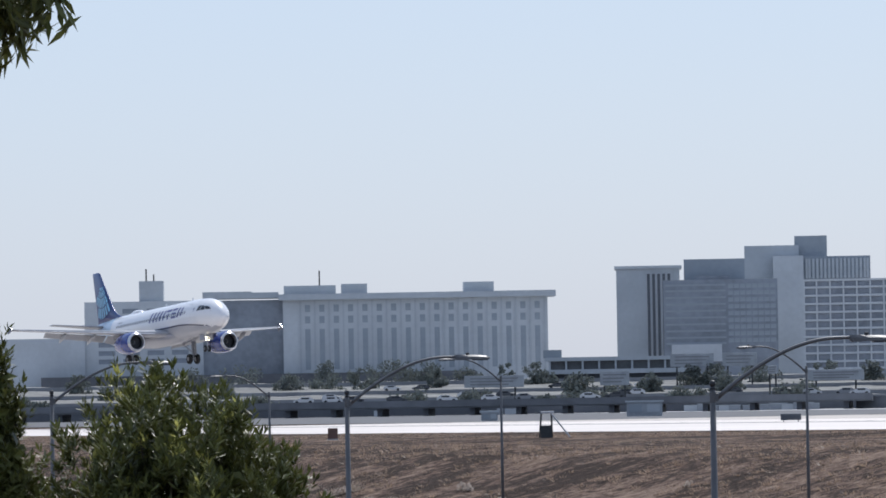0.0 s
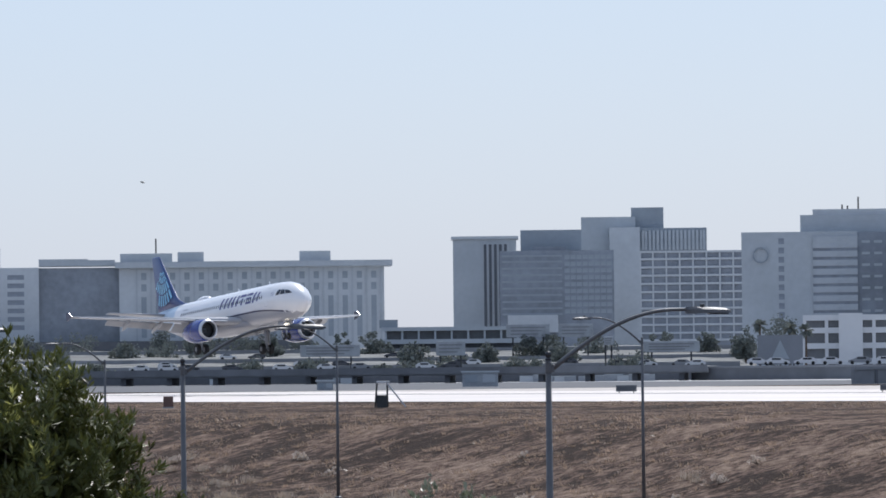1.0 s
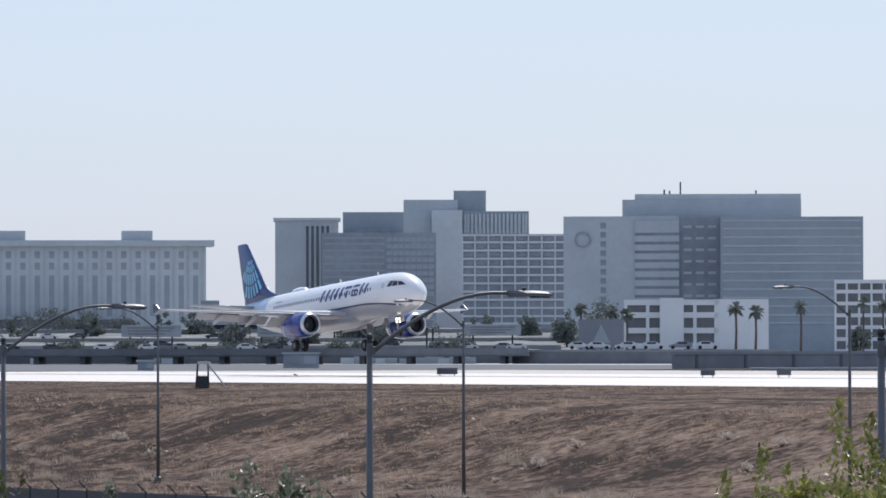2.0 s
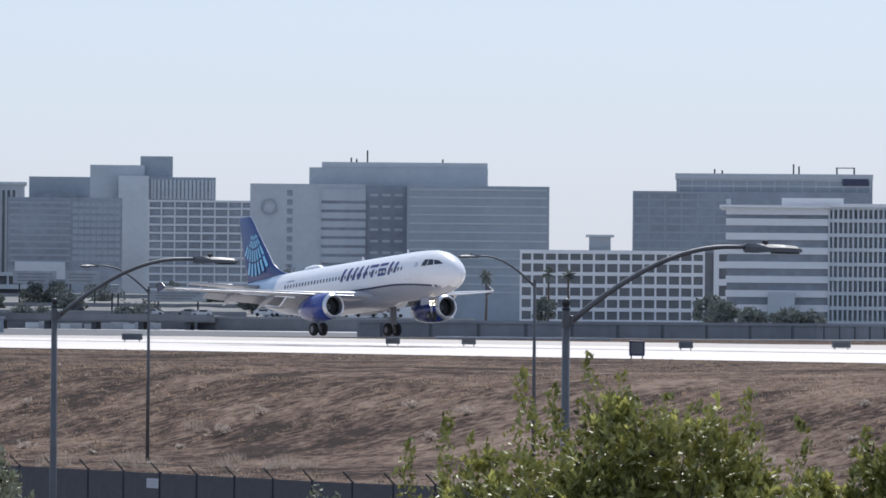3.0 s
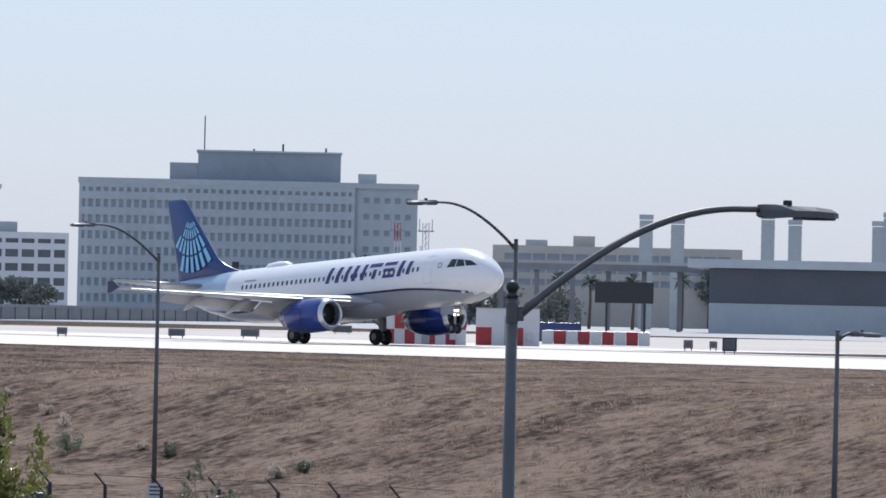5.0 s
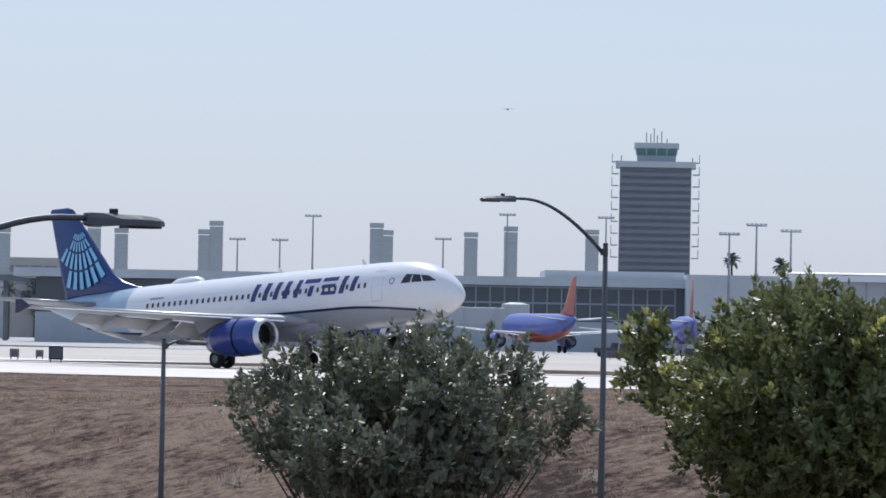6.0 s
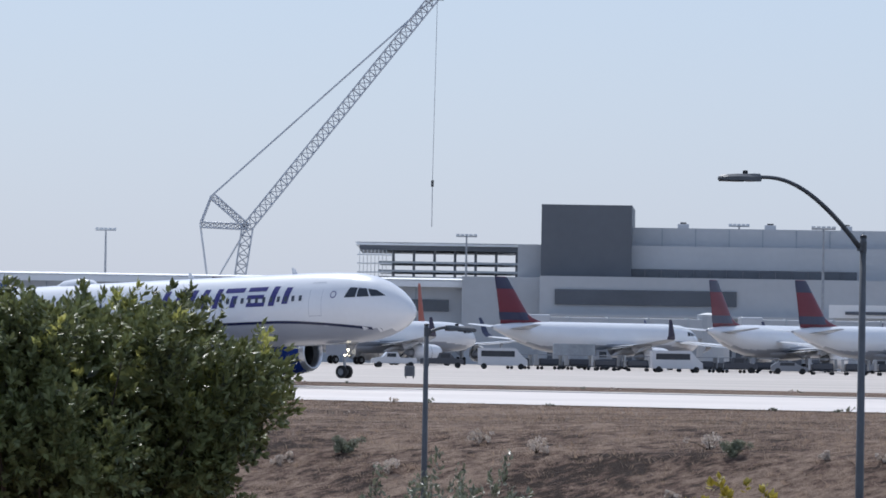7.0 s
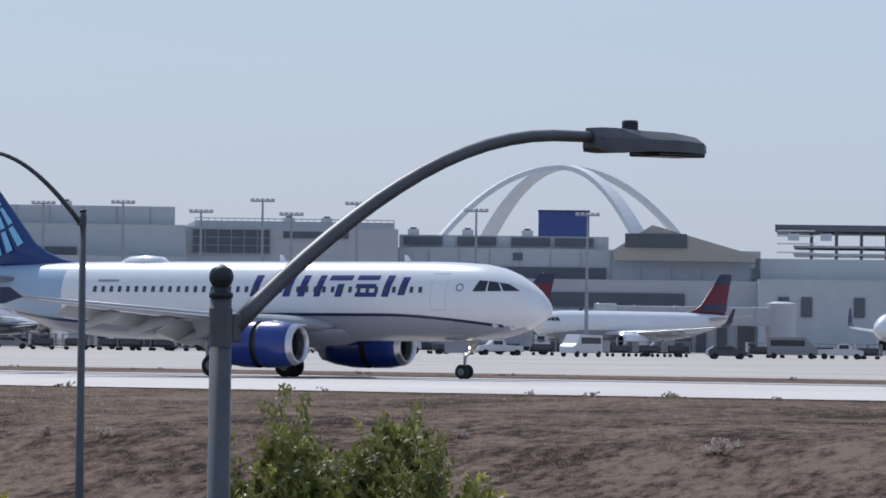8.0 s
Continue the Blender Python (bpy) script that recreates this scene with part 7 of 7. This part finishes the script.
# ---- growth on the bank ----
def tufts():
    """Clumps of dry grass, thick on the bank and low on the strip."""
    rng = np.random.default_rng(17)
    spots = []
    while len(spots) < 40000:
        s, q = -60 - 580 * rng.random() ** 1.35, 104 + 116 * rng.random() ** 0.8
        if noise.noise((s * 0.03, q * 0.05, 9)) + 0.5 * noise.noise((s * 0.2, q * 0.08, 2)) > -0.15:
            big = rng.uniform(0.5, 1.2) * (1.0 if q < 172 else 0.6)
            spots.append((s, q, ground_z(s, q) - 0.05, big))
    while len(spots) < 56000:
        s, q = -190 + 185 * rng.random(), 140 + 78 * rng.random()
        if noise.noise((s * 0.06, q * 0.06, 5)) + 0.5 * noise.noise((s * 0.3, q * 0.12, 2)) > -0.25:
            spots.append((s, q, ground_z(s, q) - 0.04, rng.uniform(0.4, 0.85)))
    spots = np.repeat(np.array(spots), 14, axis=0)
    n = len(spots)
    size = spots[:, 3:4]
    foot = spots[:, :3].copy()
    off = rng.normal(0, 0.17, (n, 2)) * size
    foot[:, :2] += off
    a = rng.uniform(0, 6.28, n)
    w = rng.uniform(0.02, 0.06, n) * np.clip((-spots[:, 0] - 20) / 260, 0.22, 1)
    side = np.stack([w * np.cos(a), w * np.sin(a), np.zeros(n)], axis=1)
    tip = foot + np.concatenate([off * 0.7 + rng.normal(0, 0.06, (n, 2)), rng.uniform(0.06, 0.26, (n, 1)) * size], axis=1)
    verts = np.stack([foot - side, foot + side, tip], axis=1).reshape(-1, 3).tolist()
    faces = np.arange(3 * n).reshape(-1, 3).tolist()
    me = bpy.data.meshes.new("dry_grass")
    me.from_pydata(verts, [], faces)
    me.materials.append(M_DRYGRASS)
    ob = new("dry_grass", me)
    ob.matrix_basis = rw(0, 0)
    tagged(ob, "dry brown grass clumps on the bank and strip", "grass", kind="stuff")

tufts()


def weed(name, label, c, r, w, h, leaf, seed, size=0.09, n=26, per=60):
    rng = np.random.default_rng(seed)
    t = thing(name, label, "bush", facing(c, r, place_z(c, r)), "shrubs on the bank")
    cen = [(rng.normal() * w * 0.24, rng.normal() * w * 0.24, h * rng.uniform(0.12, 0.8) * (0.6 + 0.4 * rng.random())) for _ in range(n)]
    bm = bmesh.new()
    for p in cen[::3]:
        tube(bm, [(0, 0, -0.05), (p[0] * 0.5, p[1] * 0.5, p[2] * 0.6), p], [0.025, 0.015, 0.005], 4)
    part("stem", bm, M_BARK, t)
    v = leaf_cloud(rng, cen, per, h * 0.2, size, 0.4, 0.4)
    me = bpy.data.meshes.new("foliage")
    me.from_pydata(v.tolist(), [], np.arange(len(v)).reshape(-1, 4).tolist())
    me.materials.append(leaf)
    new("foliage", me).parent = t


M_LEAF_STRAW = leaf_mat("dry straw leaves", (0.32, 0.265, 0.215), (0.58, 0.50, 0.42))


def on_bank(c, el):
    """Distance at which the line of sight at el degrees meets the bank."""
    r = 90.0
    while r < 640 and EYE + r * math.tan(radians(el)) > place_z(c, r):
        r += 0.5
    return r


for i, (c, el, w, leaf) in enumerate(((11.03, -1.34, 1.25, M_LEAF_OLIVE), (11.96, -1.36, 0.7, M_LEAF_OLIVE), (13.21, -1.50, 0.7, M_LEAF_OLIVE), (12.95, -1.55, 0.7, M_LEAF_STRAW), (30.89, -1.0, 0.75, M_LEAF_OLIVE),
                                      (27.3, -1.0, 0.8, M_LEAF_OLIVE))):
    r = on_bank(c, el)
    weed("bush", "small dusty shrub on the bank", c, r, w, w * 0.85, leaf, 60 + i)
rng = random.Random(41)
for i in range(46):
    c = rng.uniform(-1.5, 12) if i < 30 else rng.uniform(15, 38)
    el = rng.uniform(-1.35, -0.75) if i < 30 else rng.uniform(-1.45, -0.85)
    r = on_bank(c, el)
    w = rng.uniform(0.4, 0.95)
    weed("dry_shrub", "pale dry weed clump on the bank", c, r, w, w * 0.7, M_LEAF_STRAW, 100 + i, 0.08, 14, 40)
for i in range(40):
    c = rng.uniform(24, 39)
    r = 325 / math.sin(radians(c + 26)) * rng.uniform(0.96, 1.0) if i < 26 else 221 / math.sin(radians(c + 26))
    w = rng.uniform(0.3, 0.7)
    weed("dry_shrub", "low dark dry weed beside the pavement", c, r, w, w * 0.45, M_LEAF_OLIVE if i % 3 else M_LEAF_STRAW, 200 + i, 0.07, 8, 30)


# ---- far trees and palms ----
# leaf greens greyed and lifted: distance haze is in the colour
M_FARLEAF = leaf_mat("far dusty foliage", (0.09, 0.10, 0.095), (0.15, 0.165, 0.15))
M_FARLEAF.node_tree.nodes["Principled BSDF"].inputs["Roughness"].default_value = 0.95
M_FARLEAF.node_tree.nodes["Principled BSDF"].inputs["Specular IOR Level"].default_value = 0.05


def far_tree(c, r, w, h, seed):
    rng = np.random.default_rng(seed)
    t = thing("tree", "green tree before the far buildings, coloured pale for haze", "tree", facing(c, r), "far trees")
    part("trunk", tube(bmesh.new(), [(0, 0, 0), (0.1, 0, h * 0.5)], [0.35, 0.18], 7), M_BARK, t)
    cen = []
    for _ in range(26):
        u = rng.normal(size=3)
        u /= np.linalg.norm(u)
        u *= rng.random() ** 0.4
        cen.append((u[0] * w / 2, u[1] * w / 2, h * 0.58 + u[2] * h * 0.38))
    v = leaf_cloud(rng, cen, 46, w * 0.17, 0.85, 0.6)
    me = bpy.data.meshes.new("crown")
    me.from_pydata(v.tolist(), [], np.arange(len(v)).reshape(-1, 4).tolist())
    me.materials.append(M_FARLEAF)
    new("crown", me).parent = t


def palm(c, r, h, seed):
    rng = np.random.default_rng(seed)
    t = thing("palm_tree", "tall fan palm before the far buildings", "palm", facing(c, r), "far palms")
    part("trunk", tube(bmesh.new(), [(0, 0, 0), (0.2, 0, h * 0.5), (0.1, 0, h - 1.5)], [0.35, 0.25, 0.22], 8), M_BARK, t)
    bm = bmesh.new()
    for k in range(34):
        a, e = rng.uniform(0, 6.28), rng.uniform(-0.9, 1.3)
        d = Vector((math.cos(a) * math.cos(e), math.sin(a) * math.cos(e), math.sin(e)))
        side = d.cross(Vector((0, 0, 1))).normalized() * 0.55
        p0 = Vector((0.1, 0, h - 1.6))
        p1 = p0 + d * 1.3
        p2 = p0 + d * 2.3 + Vector((0, 0, -0.5))
        vs = [bm.verts.new(p) for p in (p0, p1 - side, p2, p1 + side)]
        bm.faces.new(vs)
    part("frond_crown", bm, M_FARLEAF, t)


for i, (c, el, r) in enumerate(((5.855, 0.46, 1380), (6.037, 0.43, 1380), (7.025, 0.50, 1500), (7.207, 0.485, 1500), (6.453, 0.47, 1500), (4.43, 0.45, 1500), (4.707, 0.425, 1420), (4.852, 0.40, 1420),
                                (15.52, 0.42, 1200), (15.80, 0.40, 1200), (16.2, 0.41, 1200), (16.65, 0.43, 1200), (13.72, 0.53, 1400), (23.3, 0.82, 1300), (23.75, 0.78, 1300))):
    palm(c, r, high(el, r), 300 + i)
for i, (c, el, r, w) in enumerate(((-0.376, 0.50, 1850, 16), (0.845, 0.37, 1700, 9), (0.95, 0.33, 1700, 8), (-1.055, 0.40, 1850, 12), (-1.837, 0.37, 1850, 18), (-1.3, 0.25, 1800, 18), (-0.1, 0.40, 1850, 14), (0.2, 0.36, 1850, 12),
                                   (-2.6, 0.33, 1800, 18), (-0.7, 0.33, 1850, 16), (2.3, 0.33, 1620, 9), (2.5, 0.35, 1620, 8), (1.25, 0.25, 1500, 10), (4.55, 0.33, 1430, 9), (4.3, 0.36, 1450, 9), (4.62, 0.47, 1800, 18), (12.72, 0.20, 1380, 9),
                                   (8.52, 0.27, 1350, 9), (8.65, 0.2, 1340, 9), (8.9, 0.13, 1320, 9), (9.2, 0.12, 1320, 9), (9.45, 0.11, 1320, 9), (10.35, 0.24, 1340, 9), (10.55, 0.25, 1340, 10), (10.75, 0.2, 1330, 9), (7.0, 0.25, 1450, 7),
                                   (16.9, 0.56, 1500, 10), (17.1, 0.57, 1500, 14), (17.25, 0.55, 1500, 12), (17.9, 0.58, 1500, 9), (23.6, 0.73, 1350, 10), (25.2, 0.66, 1350, 10), (14.6, 0.2, 1150, 12), (15.0, 0.22, 1150, 14), (15.5, 0.2, 1150, 14))):
    far_tree(c, r, w * 0.8, high(el, r), 400 + i)
rng = random.Random(52)
for i in range(26):
    c = -4.0 + i * 0.33 + rng.uniform(-0.06, 0.06)
    r = rng.choice((1345, 1520, 1660))
    el = {1345: rng.uniform(0.06, 0.16), 1520: rng.uniform(0.16, 0.28), 1660: rng.uniform(0.28, 0.40)}[r]
    far_tree(c, r, rng.uniform(5, 11), high(el, r), 500 + i)


# ---- tyre smoke, bird, far aircraft ----
def smoke_mat():
    """Thin white smoke that dies out upwards and towards its ends."""
    m = bpy.data.materials.new("tyre smoke")
    m.use_nodes = True
    nt = m.node_tree
    b = nt.nodes["Principled BSDF"]
    b.inputs["Base Color"].default_value = (0.88, 0.91, 0.95, 1)
    b.inputs["Roughness"].default_value = 1.0
    b.inputs["Specular IOR Level"].default_value = 0.0
    co = nt.nodes.new("ShaderNodeTexCoord")
    n = nt.nodes.new("ShaderNodeTexNoise")
    n.inputs["Scale"].default_value = 0.8
    n.inputs["Detail"].default_value = 5
    nt.links.new(co.outputs["Object"], n.inputs["Vector"])
    r = nt.nodes.new("ShaderNodeMapRange")
    r.inputs["From Min"].default_value, r.inputs["From Max"].default_value = 0.28, 0.66
    r.inputs["To Min"].default_value, r.inputs["To Max"].default_value = 0.08, 0.85
    nt.links.new(n.outputs[0], r.inputs["Value"])
    sep = nt.nodes.new("ShaderNodeSeparateXYZ")
    nt.links.new(co.outputs["Object"], sep.inputs[0])
    ends = nt.nodes.new("ShaderNodeMath")
    ends.operation = 'ABSOLUTE'
    nt.links.new(sep.outputs[0], ends.inputs[0])
    last = r.outputs[0]
    for source, lo, hi in ((ends.outputs[0], 6.3, 1.5), (sep.outputs[2], 2.3, 0.2)):
        fade = nt.nodes.new("ShaderNodeMapRange")
        fade.interpolation_type = 'SMOOTHSTEP'
        fade.inputs["From Min"].default_value, fade.inputs["From Max"].default_value = hi, lo
        fade.inputs["To Min"].default_value, fade.inputs["To Max"].default_value = 1.0, 0.0
        nt.links.new(source, fade.inputs["Value"])
        mul = nt.nodes.new("ShaderNodeMath")
        mul.operation = 'MULTIPLY'
        nt.links.new(last, mul.inputs[0])
        nt.links.new(fade.outputs[0], mul.inputs[1])
        last = mul.outputs[0]
    thin = nt.nodes.new("ShaderNodeBsdfTranslucent")
    thin.inputs[0].default_value = (0.9, 0.92, 0.95, 1)
    both = nt.nodes.new("ShaderNodeMixShader")
    both.inputs[0].default_value = 0.6
    nt.links.new(b.outputs[0], both.inputs[1])
    nt.links.new(thin.outputs[0], both.inputs[2])
    clear = nt.nodes.new("ShaderNodeBsdfTransparent")
    mix = nt.nodes.new("ShaderNodeMixShader")
    nt.links.new(last, mix.inputs[0])
    nt.links.new(clear.outputs[0], mix.inputs[1])
    nt.links.new(both.outputs[0], mix.inputs[2])
    nt.links.new(mix.outputs[0], nt.nodes["Material Output"].inputs[0])
    return m


def smoke():
    m = smoke_mat()
    rng = np.random.default_rng(77)
    out = []
    for i in range(7):
        s = -437 + 7.5 * i
        t = thing("smoke_puff", "thin white tyre smoke over the runway", "smoke", rw(s, LINE, -4), "tyre smoke puffs")
        bm = bmesh.new()
        bmesh.ops.create_icosphere(bm, subdivisions=4, radius=1.0, matrix=Matrix.Diagonal((6.4, 1.8, 2.3, 1)))
        for v in bm.verts:
            v.co *= 1 + 0.3 * noise.noise(v.co * 0.8 + Vector((i * 5, 0, 0)))
        tagged(part("wisp", bm, m, t, smooth=True), kind="stuff")
        out.append((t, s, 3.55 + 0.09 * i))
    return out


PUFFS = smoke()


def build_bird():
    t = thing("bird", "small dark bird in flight", "bird")
    part("body", spin(bmesh.new(), [(-0.13, 0.005), (-0.06, 0.03), (0.04, 0.035), (0.1, 0.02), (0.13, 0.004)], 10, 'x', caps=True), M_DARKMETAL, t)
    for s in (-1, 1):
        part("wing", loft(bmesh.new(), [[(0.05, 0, z), (0.03, s * 0.12, z + 0.05), (-0.03, s * 0.2, z + 0.02), (-0.05, 0, z)] for z in (0.0, 0.008)]), M_DARKMETAL, t)
    return t


def build_far_plane():
    t = thing("light_aircraft", "tiny distant aircraft in the sky", "airplane")
    part("fuselage", spin(bmesh.new(), [(-3.6, 0.08), (-1.5, 0.35), (0.8, 0.6), (2.4, 0.5), (3.0, 0.1)], 12, 'x', caps=True), M_DARKMETAL, t)
    part("wing", abox(0.2, 1.3, -4.5, 4.5, 0.45, 0.6, bev=0.05), M_DARKMETAL, t)
    part("fin", abox(-3.6, -2.9, -0.06, 0.06, 0.0, 1.3), M_DARKMETAL, t)
    part("tailplane", abox(-3.6, -3.0, -1.4, 1.4, 0.1, 0.2), M_DARKMETAL, t)
    return t


BIRD = build_bird()
FARPLANE = build_far_plane()


# ---- what moves ----
def motions():
    """The landing run, the gear and reversers, tyre smoke, bird and far aircraft."""
    # place along the runway, wheel height and pitch
    rows = []
    for t, z, pitch in ((0.0, 7.85, 3.8), (0.5, 6.15, 4.3), (1.0, 4.75, 4.6), (1.5, 3.65, 4.7), (2.0, 2.85, 4.7), (2.5, 2.1, 4.7), (3.0, 1.33, 4.7), (3.5, 0.68, 4.4), (3.8, 0.34, 4.3), (4.1, 0.12, 4.2),
                        (4.5, 0.04, 4.15), (5.0, 0.03, 4.35), (5.5, 0.03, 4.5), (6.0, 0.03, 4.4), (6.5, 0.03, 3.7), (7.0, 0.03, 2.6), (7.5, 0.03, 1.1), (7.8, 0.03, 0.45), (8.0, 0.03, 0.3)):
        s = -653.96 + 62.207 * t + 0.2024 * t * t - 0.04302 * t ** 3 + 0.9 - 0.16 * t
        rows.append((t, rw(s, LINE, z) @ pose(0, 0, 0, 0, -pitch, 0)))
    walk(LANDER, rows)
    # legs hang long in the air and close up as the weight comes on
    for leg, y in GEAR:
        walk(leg, [(t, pose(0, y, -z)) for t, z in ((0.0, 0.42), (3.4, 0.42), (3.8, 0.3), (4.1, 0.09), (4.5, 0.0), (8.0, 0.0))])
    # reverser sleeves slide aft
    for sleeve in SLEEVES:
        walk(sleeve, [(t, pose(x, 0, 0)) for t, x in ((0.0, 0.0), (5.6, 0.0), (6.6, -0.3), (8.0, -0.3))])
    # tyre smoke rises off the runway and drifts back
    for puff, s, t0 in PUFFS:
        walk(puff, [(0.0, rw(s, LINE, -4)), (t0, rw(s, LINE, -4)), (t0 + 0.3, rw(s, LINE, 0.1)), (t0 + 0.9, rw(s - 2, LINE + 1, 0.4)), (t0 + 1.5, rw(s - 4, LINE + 2, 0.6)), (6.4, rw(s - 8, LINE + 4, -4)), (8.0, rw(s - 8, LINE + 4, -4))])
    # bird: down across the left of the view
    walk(BIRD, [(t, pose(*at(c, 300, high(el, 300)), 0, 20, -20)) for t, c, el in ((0.0, -5.2, 3.95), (0.5, -3.13, 2.74), (0.6, -2.714, 2.595), (0.8, -1.904, 2.15), (1.0, -1.238, 1.764), (1.6, 0.6, 0.8), (2.3, 2.2, -0.6), (8.0, 2.3, -0.62))])
    walk(FARPLANE, [(t, pose(*at(c, 4500, high(el, 4500)), 0, 0, 60)) for t, c, el in ((0.0, 19.8, 2.18), (5.8, 21.164, 2.096), (6.5, 21.339, 2.087), (8.0, 21.7, 2.07))])


motions()
